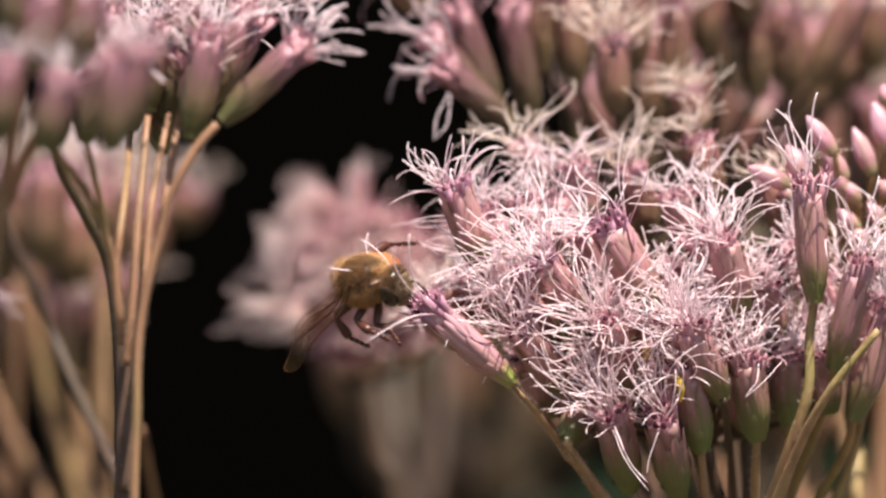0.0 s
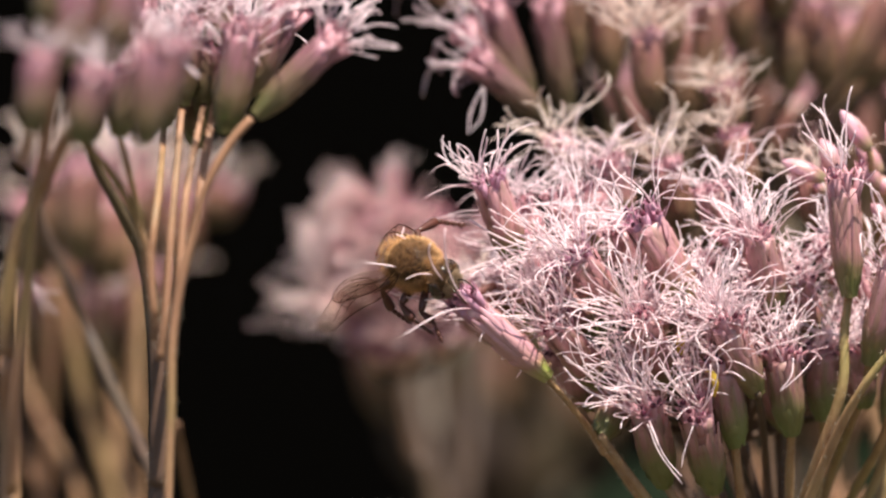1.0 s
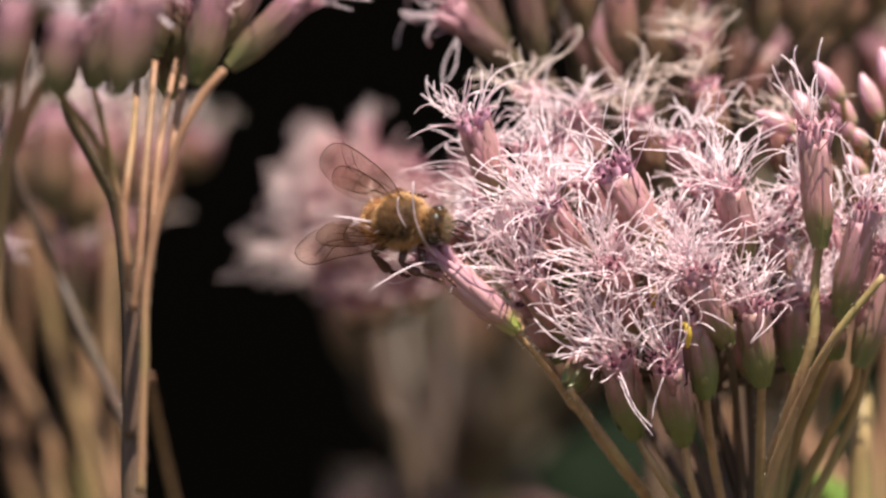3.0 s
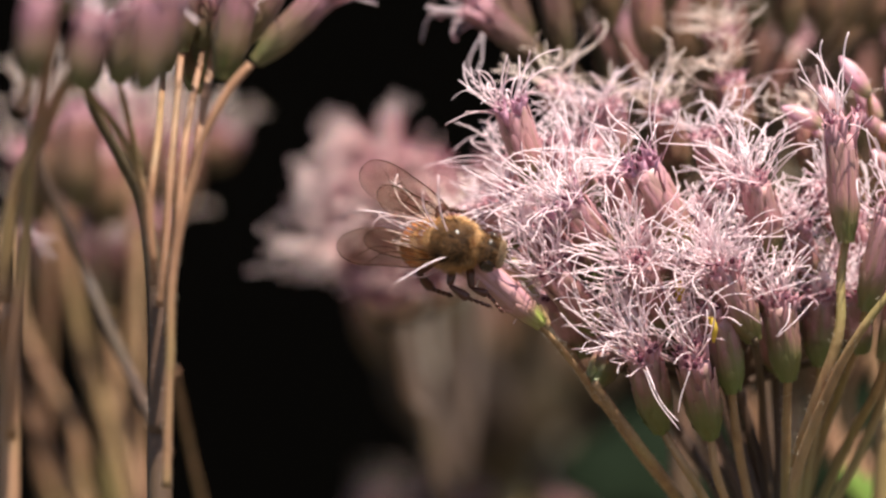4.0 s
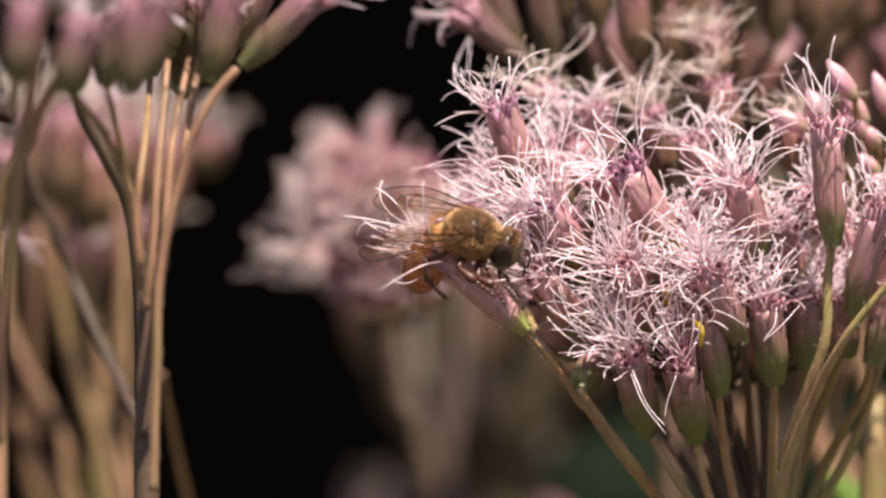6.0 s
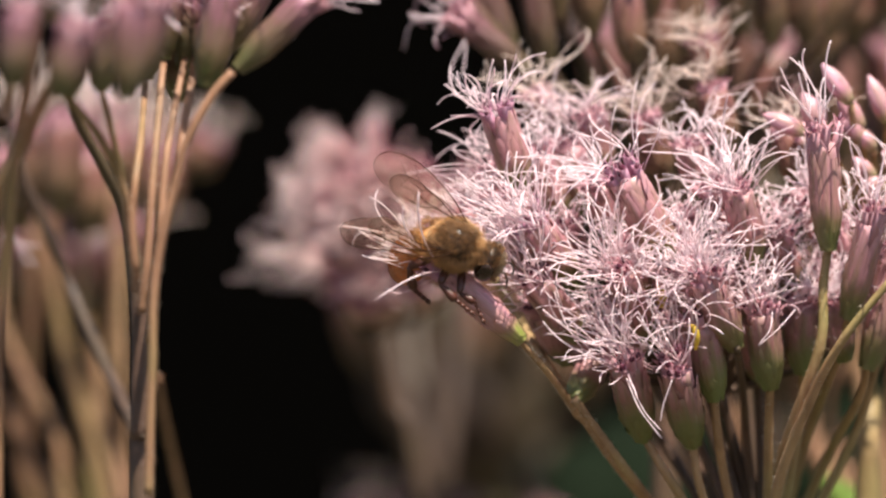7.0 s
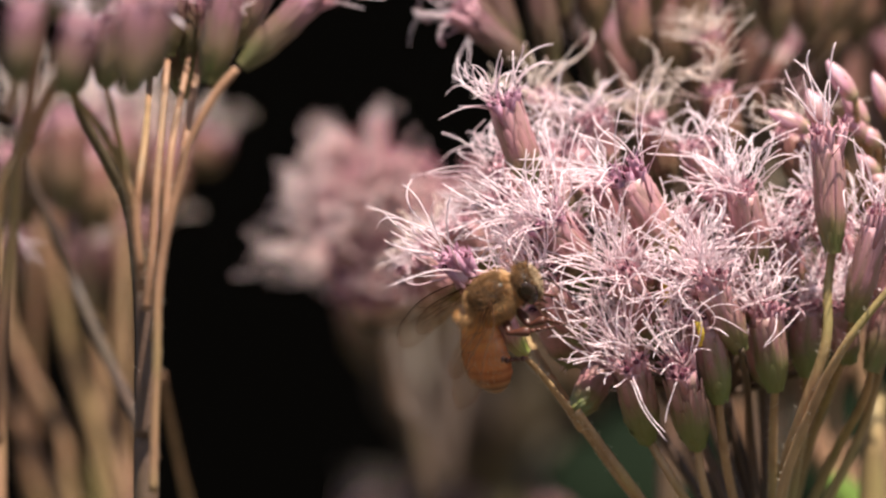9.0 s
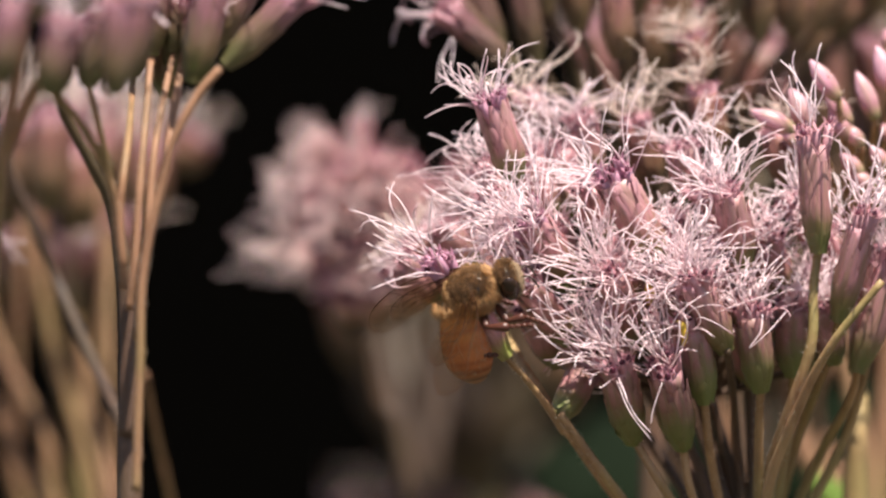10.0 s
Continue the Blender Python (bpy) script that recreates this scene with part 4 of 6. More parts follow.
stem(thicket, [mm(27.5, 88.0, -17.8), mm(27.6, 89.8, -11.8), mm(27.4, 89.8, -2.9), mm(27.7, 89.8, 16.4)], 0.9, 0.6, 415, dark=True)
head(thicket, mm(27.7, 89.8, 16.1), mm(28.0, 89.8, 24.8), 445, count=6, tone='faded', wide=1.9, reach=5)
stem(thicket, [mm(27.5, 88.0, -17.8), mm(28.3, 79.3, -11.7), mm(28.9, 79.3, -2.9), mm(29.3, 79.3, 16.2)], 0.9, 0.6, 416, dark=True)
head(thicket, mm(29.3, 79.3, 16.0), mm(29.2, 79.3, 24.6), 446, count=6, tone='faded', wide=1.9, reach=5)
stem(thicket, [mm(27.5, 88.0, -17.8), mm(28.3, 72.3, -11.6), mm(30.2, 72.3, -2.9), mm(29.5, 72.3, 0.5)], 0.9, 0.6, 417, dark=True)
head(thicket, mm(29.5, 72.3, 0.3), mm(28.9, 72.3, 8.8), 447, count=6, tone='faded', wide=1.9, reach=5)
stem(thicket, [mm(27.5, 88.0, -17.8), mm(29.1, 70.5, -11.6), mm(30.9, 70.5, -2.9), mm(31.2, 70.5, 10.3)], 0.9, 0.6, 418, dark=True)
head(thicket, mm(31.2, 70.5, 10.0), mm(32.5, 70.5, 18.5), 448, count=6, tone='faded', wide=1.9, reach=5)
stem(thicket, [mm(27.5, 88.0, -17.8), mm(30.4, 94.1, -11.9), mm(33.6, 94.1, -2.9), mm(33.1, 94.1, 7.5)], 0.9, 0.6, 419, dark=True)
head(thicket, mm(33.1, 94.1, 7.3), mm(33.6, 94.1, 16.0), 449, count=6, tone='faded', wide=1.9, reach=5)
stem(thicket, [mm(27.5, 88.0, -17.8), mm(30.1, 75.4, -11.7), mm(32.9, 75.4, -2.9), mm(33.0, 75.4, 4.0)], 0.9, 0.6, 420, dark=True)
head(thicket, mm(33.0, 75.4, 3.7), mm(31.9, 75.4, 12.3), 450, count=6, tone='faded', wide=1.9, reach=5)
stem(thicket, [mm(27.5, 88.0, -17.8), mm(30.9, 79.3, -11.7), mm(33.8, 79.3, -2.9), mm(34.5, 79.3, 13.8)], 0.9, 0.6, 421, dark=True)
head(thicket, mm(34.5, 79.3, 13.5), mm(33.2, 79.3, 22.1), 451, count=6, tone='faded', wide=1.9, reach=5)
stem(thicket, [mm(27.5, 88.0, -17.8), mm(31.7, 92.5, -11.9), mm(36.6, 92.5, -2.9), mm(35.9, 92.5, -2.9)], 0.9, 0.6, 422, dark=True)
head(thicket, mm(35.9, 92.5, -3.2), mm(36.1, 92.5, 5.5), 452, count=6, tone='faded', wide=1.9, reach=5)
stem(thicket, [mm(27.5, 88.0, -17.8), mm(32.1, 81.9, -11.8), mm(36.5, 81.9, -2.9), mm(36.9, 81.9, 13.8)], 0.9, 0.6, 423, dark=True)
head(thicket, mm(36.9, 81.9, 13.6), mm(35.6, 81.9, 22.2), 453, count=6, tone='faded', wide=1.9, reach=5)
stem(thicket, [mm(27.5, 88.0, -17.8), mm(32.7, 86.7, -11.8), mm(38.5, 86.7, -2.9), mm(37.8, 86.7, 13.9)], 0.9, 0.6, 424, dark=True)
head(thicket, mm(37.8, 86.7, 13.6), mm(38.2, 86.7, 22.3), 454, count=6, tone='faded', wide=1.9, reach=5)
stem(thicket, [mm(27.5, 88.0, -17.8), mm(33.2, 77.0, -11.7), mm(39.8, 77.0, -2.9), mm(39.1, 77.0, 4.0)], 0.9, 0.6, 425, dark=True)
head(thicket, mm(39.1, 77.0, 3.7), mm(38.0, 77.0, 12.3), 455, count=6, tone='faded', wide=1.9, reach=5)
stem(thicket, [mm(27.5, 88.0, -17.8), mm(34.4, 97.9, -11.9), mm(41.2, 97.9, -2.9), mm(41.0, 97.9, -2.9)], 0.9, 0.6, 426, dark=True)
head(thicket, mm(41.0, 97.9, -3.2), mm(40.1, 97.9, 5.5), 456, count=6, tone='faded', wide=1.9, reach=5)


# ---- the plant in front, to the side, a little out of focus ----
side = plant(-24.4, -23.0, "joe pye weed plant with dusky pink flower heads on tan stems")
low = side.location
stem(side, [Vector((low.x, low.y, -0.01)), Vector((low.x, low.y, 0.6)), Vector((low.x, low.y, 1.2)), mm(-25.1, -15.0, -23.2), mm(-25.1, -15.0, -19.2), mm(-25.2, -15.0, -13.8), mm(-25.3, -15.0, -9.3), mm(-25.8, -15.0, -4.8), mm(-26.5, -16.0, -0.8), mm(-27.8, -17.0, 1.9), mm(-30.0, -19.0, 5.9), mm(-30.8, -21.0, 8.1)], 1.1, 0.3, 181, dark=True, hairs=106, name="stalk")
stem(side, [mm(-24.3, -26.0, -23.4), mm(-24.2, -26.0, -18.9), mm(-24.0, -26.0, -12.8), mm(-23.9, -26.0, -7.9), mm(-23.3, -26.0, -3.5), mm(-22.2, -26.0, 1.0), mm(-21.3, -26.0, 4.3), mm(-19.4, -26.0, 7.8), mm(-17.7, -26.0, 9.8)], 0.36, 0.34, 180, hairs=133, skin=STEM_SIDE)
stem(side, [mm(-25.3, -24.0, -7.4), mm(-25.4, -25.0, -5.3), mm(-26.1, -26.0, 0.0), mm(-28.0, -28.0, 4.5), mm(-30.6, -31.0, 7.9)], 0.4, 0.28, 182, hairs=133, skin=STEM_SIDE)
stem(side, [mm(-25.3, -25.0, -5.7), mm(-25.9, -25.0, -2.6), mm(-26.2, -26.0, 0.2), mm(-27.0, -28.0, 4.5), mm(-27.9, -31.0, 8.3)], 0.34, 0.26, 183, hairs=80, skin=STEM_SIDE)
stem(side, [mm(-24.9, -25.0, -9.2), mm(-24.4, -25.0, -4.7), mm(-23.9, -23.0, 2.7), mm(-23.3, -18.0, 10.9)], 0.34, 0.26, 184, hairs=133, skin=STEM_SIDE)
stem(side, [mm(-25.4, -25.0, -5.3), mm(-25.6, -25.0, -1.7), mm(-25.3, -25.0, 1.6), mm(-25.0, -22.0, 4.5), mm(-24.8, -14.0, 9.3)], 0.34, 0.26, 185, skin=STEM_SIDE)
stem(side, [mm(-24.3, -23.0, -11.5), mm(-23.9, -24.0, -7.0), mm(-23.4, -24.0, -2.6), mm(-22.9, -22.0, 3.8), mm(-21.6, -17.0, 11.1)], 0.36, 0.26, 186, hairs=80, skin=STEM_SIDE)
stem(side, [mm(-21.9, -25.0, 1.8), mm(-21.5, -21.0, 6.2), mm(-20.7, -17.0, 11.7), mm(-20.7, -15.0, 15.3)], 0.38, 0.26, 187, skin=STEM_SIDE)
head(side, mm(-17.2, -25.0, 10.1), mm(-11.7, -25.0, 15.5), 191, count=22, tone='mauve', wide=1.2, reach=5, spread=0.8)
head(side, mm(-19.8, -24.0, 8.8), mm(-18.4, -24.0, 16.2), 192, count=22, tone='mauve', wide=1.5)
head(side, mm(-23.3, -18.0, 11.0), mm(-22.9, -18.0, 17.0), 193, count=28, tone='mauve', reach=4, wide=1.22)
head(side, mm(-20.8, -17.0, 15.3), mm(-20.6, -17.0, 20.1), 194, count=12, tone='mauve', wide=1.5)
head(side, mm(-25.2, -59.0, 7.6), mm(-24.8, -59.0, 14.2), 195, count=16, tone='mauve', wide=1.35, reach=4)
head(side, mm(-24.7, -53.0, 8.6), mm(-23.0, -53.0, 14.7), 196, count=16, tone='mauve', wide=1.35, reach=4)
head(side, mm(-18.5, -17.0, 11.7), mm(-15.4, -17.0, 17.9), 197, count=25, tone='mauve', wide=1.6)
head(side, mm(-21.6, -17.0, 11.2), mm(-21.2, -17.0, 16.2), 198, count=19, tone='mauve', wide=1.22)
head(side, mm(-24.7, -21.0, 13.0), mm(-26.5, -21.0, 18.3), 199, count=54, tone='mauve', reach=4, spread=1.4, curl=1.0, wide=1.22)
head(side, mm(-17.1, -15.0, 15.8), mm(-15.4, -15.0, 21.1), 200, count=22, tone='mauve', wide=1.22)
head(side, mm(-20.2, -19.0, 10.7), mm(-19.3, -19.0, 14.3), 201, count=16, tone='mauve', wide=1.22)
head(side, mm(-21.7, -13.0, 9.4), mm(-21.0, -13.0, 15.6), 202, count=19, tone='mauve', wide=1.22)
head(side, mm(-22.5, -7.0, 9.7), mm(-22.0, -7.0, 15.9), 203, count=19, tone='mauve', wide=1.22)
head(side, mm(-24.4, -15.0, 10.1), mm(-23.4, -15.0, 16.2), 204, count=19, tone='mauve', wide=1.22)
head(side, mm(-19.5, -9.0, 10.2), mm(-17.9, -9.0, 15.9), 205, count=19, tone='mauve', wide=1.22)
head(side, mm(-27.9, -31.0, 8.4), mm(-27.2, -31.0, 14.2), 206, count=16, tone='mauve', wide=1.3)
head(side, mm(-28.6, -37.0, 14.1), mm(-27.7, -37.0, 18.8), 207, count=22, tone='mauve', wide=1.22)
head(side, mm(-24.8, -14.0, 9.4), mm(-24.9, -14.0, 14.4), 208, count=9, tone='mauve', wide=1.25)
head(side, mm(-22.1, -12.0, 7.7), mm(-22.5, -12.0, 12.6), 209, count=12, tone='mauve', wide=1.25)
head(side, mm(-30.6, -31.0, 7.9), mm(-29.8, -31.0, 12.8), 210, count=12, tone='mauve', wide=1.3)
near = plant(-36.6, -45.0, "joe pye weed plant close by, blurred pink flower heads")
low = near.location
stem(near, [Vector((low.x, low.y, -0.01)), Vector((low.x, low.y, 0.6)), Vector((low.x, low.y, 1.2)), mm(-36.4, -32.0, -24.0), mm(-36.6, -34.0, -8.7)], 1.2, 0.62, 210, name="stalk", skin=STEM_SIDE)
stem(near, [mm(-36.6, -34.0, -8.7), mm(-36.5, -35.0, -4.2), mm(-35.6, -36.0, 0.5), mm(-33.6, -38.0, 4.2), mm(-32.0, -42.0, 7.8), mm(-30.7, -46.0, 8.9)], 0.62, 0.42, 211, hairs=106, skin=STEM_SIDE)
stem(near, [mm(-36.3, -32.0, -19.3), mm(-36.0, -34.0, -13.1), mm(-35.0, -36.0, -4.2), mm(-34.5, -38.0, 1.5), mm(-32.8, -42.0, 11.1), mm(-31.9, -46.0, 17.0)], 0.55, 0.4, 212, hairs=106, skin=STEM_SIDE)
stem(near, [mm(-33.0, -50.0, 4.4), mm(-30.6, -56.0, 9.1), mm(-29.0, -60.0, 14.6), mm(-27.7, -62.0, 20.9)], 0.5, 0.4, 213, skin=STEM_SIDE)
stem(near, [mm(-34.6, -54.0, 6.1), mm(-33.1, -58.0, 11.2), mm(-30.9, -60.0, 16.3), mm(-30.0, -62.0, 21.4)], 0.5, 0.4, 214, skin=STEM_SIDE)
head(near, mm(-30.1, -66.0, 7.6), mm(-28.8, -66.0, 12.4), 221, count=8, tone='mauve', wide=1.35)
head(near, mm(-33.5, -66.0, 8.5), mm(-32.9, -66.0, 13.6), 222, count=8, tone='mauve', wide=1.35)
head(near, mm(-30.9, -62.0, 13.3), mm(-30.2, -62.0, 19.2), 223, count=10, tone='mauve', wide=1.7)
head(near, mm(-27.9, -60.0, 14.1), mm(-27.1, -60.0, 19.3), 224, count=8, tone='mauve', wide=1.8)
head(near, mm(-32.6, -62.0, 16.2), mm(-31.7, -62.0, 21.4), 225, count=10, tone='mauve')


# ---- blurred plants in the distance ----
far = plant(2.9, 90.0, "distant joe pye weed plant with a round pale pink flower cluster")
low = far.location
hub = mm(-8.0, 88.0, -10.8)
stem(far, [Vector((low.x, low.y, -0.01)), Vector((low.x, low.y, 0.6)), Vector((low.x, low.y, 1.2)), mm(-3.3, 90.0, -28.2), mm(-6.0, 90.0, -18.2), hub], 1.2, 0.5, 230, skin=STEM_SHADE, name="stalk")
# base, mouth, number of threads and their reach and spread, for each head of the round cluster
for seed, base, mouth, count, reach, spread in (
    (231, mm(-7.3, 76.0, 2.8), mm(-7.4, 76.0, 5.4), 9, 5.6, 0.03),
    (232, mm(-4.8, 78.0, 0.4), mm(-8.9, 74.0, 3.1), 15, 4.7, 0.09),
    (233, mm(-5.8, 78.0, 0.9), mm(-9.7, 74.0, 3.4), 12, 5.0, 0.06),
    (234, mm(-4.3, 78.0, 0.1), mm(-6.8, 74.0, 2.9), 14, 3.2, 0.18),
    (235, mm(-6.3, 78.0, 0.8), mm(-10.2, 74.0, 2.4), 14, 5.2, 0.18),
    (236, mm(-6.1, 78.0, -0.4), mm(-10.5, 74.0, 0.5), 22, 6.1, 0.23),
    (237, mm(-6.6, 78.0, -1.4), mm(-10.9, 74.0, -0.7), 22, 5.4, 0.28),
    (238, mm(-6.8, 78.0, -2.8), mm(-11.1, 74.0, -2.3), 15, 5.8, 0.23),
    (239, mm(-6.8, 78.0, -4.3), mm(-11.1, 74.0, -4.5), 15, 7.4, 0.11),
    (240, mm(-6.8, 78.0, -5.4), mm(-10.9, 74.0, -5.5), 15, 7.1, 0.11),
    (241, mm(-6.8, 78.0, -6.8), mm(-9.7, 74.0, -7.6), 10, 4.7, 0.16),
    (244, mm(-7.7, 76.0, -2.8), mm(-8.1, 67.0, -0.2), 34, 3.0, 0.60),
    (245, mm(-5.8, 76.0, -1.9), mm(-6.1, 67.0, 1.1), 34, 3.0, 0.50),
    (246, mm(-5.5, 76.0, -3.8), mm(-5.0, 67.0, -1.7), 26, 3.0, 0.50),
    (247, mm(-7.7, 76.0, -6.1), mm(-8.3, 67.0, -3.8), 34, 3.0, 0.60),
    (248, mm(-5.8, 76.0, -6.8), mm(-5.2, 67.0, -4.6), 24, 2.8, 0.50),
    (249, mm(-9.2, 76.0, -1.9), mm(-9.8, 67.0, -0.2), 28, 3.0, 0.50),
    (250, mm(-9.2, 76.0, -5.9), mm(-10.1, 67.0, -3.8), 24, 3.0, 0.50),
    (251, mm(-5.3, 76.0, -10.2), mm(-5.7, 67.0, -8.0), 14, 2.4, 0.50),
    (252, mm(-3.1, 76.0, -9.7), mm(-2.6, 67.0, -7.3), 12, 2.4, 0.50),
    (253, mm(-4.6, 77.0, -4.8), mm(-4.9, 68.0, -2.6), 24, 2.8, 0.50),
    (254, mm(-4.0, 77.0, -7.4), mm(-4.3, 68.0, -5.2), 22, 2.8, 0.50),
    (255, mm(-2.2, 77.0, -5.8), mm(-2.5, 68.0, -3.6), 18, 2.8, 0.50),
    (256, mm(-6.4, 77.0, -10.8), mm(-6.7, 68.0, -8.6), 20, 2.8, 0.50),
    (257, mm(-1.2, 77.0, -8.6), mm(-1.5, 68.0, -6.4), 16, 2.8, 0.50),
    (258, mm(-8.6, 77.0, -10.8), mm(-8.9, 68.0, -8.6), 14, 2.8, 0.50),
    (259, mm(-2.4, 79.0, -2.6), mm(-2.7, 70.0, -0.4), 16, 3.0, 0.55),
    (260, mm(-0.4, 79.0, -4.0), mm(-0.7, 70.0, -1.8), 14, 3.0, 0.55),
    (261, mm(1.4, 79.0, -1.8), mm(1.1, 70.0, 0.4), 10, 3.0, 0.55),
    (262, mm(-3.4, 79.0, -1.0), mm(-3.7, 70.0, 1.2), 18, 3.0, 0.55),
):
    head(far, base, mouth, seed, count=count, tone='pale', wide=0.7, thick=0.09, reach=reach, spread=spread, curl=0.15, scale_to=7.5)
    stem(far, [hub, hub.lerp(base, 0.55) + Vector((0, 0, -0.0012)), base], 0.4, 0.3, seed + 40, dark=True)
# the stems under the round cluster, drawn together towards the stalk, shade put into their colour
foot = mm(-1.7, 140.0, -27.4)
for seed, top in (
    (561, mm(-8.4, 142.0, -9.8)),
    (562, mm(-6.7, 147.0, -8.8)),
    (563, mm(-4.6, 152.0, -8.8)),
    (564, mm(-2.2, 142.0, -9.3)),
    (565, mm(0.4, 147.0, -8.8)),
):
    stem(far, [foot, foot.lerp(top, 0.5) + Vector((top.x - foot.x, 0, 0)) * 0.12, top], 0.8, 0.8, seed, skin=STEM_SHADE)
beyond = plant(3.6, 195.0, "distant joe pye weed plant with brown stems darkened for shade")
low = beyond.location
stem(beyond, [Vector((low.x, low.y, -0.01)), Vector((low.x, low.y, 0.6)), Vector((low.x, low.y, 1.2)), mm(3.6, 192.0, -29.2)], 2.0, 1.6, 270, name="stalk")
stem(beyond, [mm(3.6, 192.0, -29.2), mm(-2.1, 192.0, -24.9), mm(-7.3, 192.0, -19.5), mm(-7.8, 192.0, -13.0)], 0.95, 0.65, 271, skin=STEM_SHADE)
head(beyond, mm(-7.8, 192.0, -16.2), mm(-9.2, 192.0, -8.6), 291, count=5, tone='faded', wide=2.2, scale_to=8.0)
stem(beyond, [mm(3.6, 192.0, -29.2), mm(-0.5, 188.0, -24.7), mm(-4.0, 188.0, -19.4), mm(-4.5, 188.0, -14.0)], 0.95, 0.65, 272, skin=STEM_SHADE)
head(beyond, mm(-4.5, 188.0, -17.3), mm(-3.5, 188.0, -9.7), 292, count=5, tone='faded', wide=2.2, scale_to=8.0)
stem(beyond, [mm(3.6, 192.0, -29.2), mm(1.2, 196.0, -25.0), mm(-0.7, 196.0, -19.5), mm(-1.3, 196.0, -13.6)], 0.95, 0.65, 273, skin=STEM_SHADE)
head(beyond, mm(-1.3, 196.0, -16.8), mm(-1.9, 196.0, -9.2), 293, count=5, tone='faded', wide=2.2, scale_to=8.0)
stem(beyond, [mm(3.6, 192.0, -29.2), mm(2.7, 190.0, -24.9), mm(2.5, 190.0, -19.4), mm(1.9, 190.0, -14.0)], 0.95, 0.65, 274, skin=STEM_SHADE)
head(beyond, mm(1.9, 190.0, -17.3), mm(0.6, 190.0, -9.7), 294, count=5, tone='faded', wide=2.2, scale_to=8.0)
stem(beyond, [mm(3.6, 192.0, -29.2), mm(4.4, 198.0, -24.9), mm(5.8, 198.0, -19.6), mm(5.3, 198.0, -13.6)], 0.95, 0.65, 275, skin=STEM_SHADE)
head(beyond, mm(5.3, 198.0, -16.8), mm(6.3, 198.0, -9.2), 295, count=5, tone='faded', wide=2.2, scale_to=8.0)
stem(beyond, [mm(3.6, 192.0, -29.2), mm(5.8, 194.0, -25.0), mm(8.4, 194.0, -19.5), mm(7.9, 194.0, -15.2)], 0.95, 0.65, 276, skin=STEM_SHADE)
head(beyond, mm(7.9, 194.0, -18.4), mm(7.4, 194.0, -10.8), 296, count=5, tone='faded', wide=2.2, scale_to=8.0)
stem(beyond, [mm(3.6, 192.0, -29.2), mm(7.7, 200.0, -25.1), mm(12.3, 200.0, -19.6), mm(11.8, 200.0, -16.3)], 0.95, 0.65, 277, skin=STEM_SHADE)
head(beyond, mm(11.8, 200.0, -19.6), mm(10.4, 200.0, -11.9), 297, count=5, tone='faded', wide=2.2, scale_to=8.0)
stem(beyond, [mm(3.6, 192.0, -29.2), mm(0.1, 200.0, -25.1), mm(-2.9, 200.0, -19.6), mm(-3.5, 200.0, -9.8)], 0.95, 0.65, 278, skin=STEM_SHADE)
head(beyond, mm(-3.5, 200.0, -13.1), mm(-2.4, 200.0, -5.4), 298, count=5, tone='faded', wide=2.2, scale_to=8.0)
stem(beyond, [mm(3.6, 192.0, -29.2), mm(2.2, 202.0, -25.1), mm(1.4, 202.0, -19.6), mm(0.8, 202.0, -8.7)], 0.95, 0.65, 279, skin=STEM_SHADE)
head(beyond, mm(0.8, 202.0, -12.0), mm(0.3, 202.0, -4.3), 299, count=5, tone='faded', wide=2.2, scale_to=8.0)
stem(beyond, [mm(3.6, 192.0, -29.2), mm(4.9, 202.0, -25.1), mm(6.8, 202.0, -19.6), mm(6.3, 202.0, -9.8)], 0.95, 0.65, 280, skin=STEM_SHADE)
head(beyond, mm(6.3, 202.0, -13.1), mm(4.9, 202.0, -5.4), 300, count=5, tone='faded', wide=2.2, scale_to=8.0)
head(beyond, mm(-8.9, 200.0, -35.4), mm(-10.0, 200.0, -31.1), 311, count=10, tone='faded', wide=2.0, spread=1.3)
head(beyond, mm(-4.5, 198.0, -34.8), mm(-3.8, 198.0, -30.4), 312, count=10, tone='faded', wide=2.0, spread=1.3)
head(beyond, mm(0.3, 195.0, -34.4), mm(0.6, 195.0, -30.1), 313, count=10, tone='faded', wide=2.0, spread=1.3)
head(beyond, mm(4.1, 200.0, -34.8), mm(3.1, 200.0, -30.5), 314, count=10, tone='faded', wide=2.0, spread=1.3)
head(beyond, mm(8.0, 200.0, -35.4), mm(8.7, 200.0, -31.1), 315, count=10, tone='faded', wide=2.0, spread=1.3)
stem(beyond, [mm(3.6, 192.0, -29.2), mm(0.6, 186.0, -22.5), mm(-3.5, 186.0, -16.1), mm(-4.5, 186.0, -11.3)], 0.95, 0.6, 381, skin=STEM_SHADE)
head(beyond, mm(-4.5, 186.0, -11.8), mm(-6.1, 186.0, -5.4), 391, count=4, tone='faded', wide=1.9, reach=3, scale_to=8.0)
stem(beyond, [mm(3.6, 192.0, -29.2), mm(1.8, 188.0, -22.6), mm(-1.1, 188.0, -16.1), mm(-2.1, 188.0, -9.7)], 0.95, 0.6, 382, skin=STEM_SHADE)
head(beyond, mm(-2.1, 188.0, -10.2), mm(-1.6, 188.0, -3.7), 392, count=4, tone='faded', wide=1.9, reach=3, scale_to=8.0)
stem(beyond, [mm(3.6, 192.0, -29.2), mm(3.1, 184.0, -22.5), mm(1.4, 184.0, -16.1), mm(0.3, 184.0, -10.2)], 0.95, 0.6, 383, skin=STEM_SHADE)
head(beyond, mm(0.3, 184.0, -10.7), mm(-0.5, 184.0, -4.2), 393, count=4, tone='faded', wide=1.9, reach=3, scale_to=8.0)
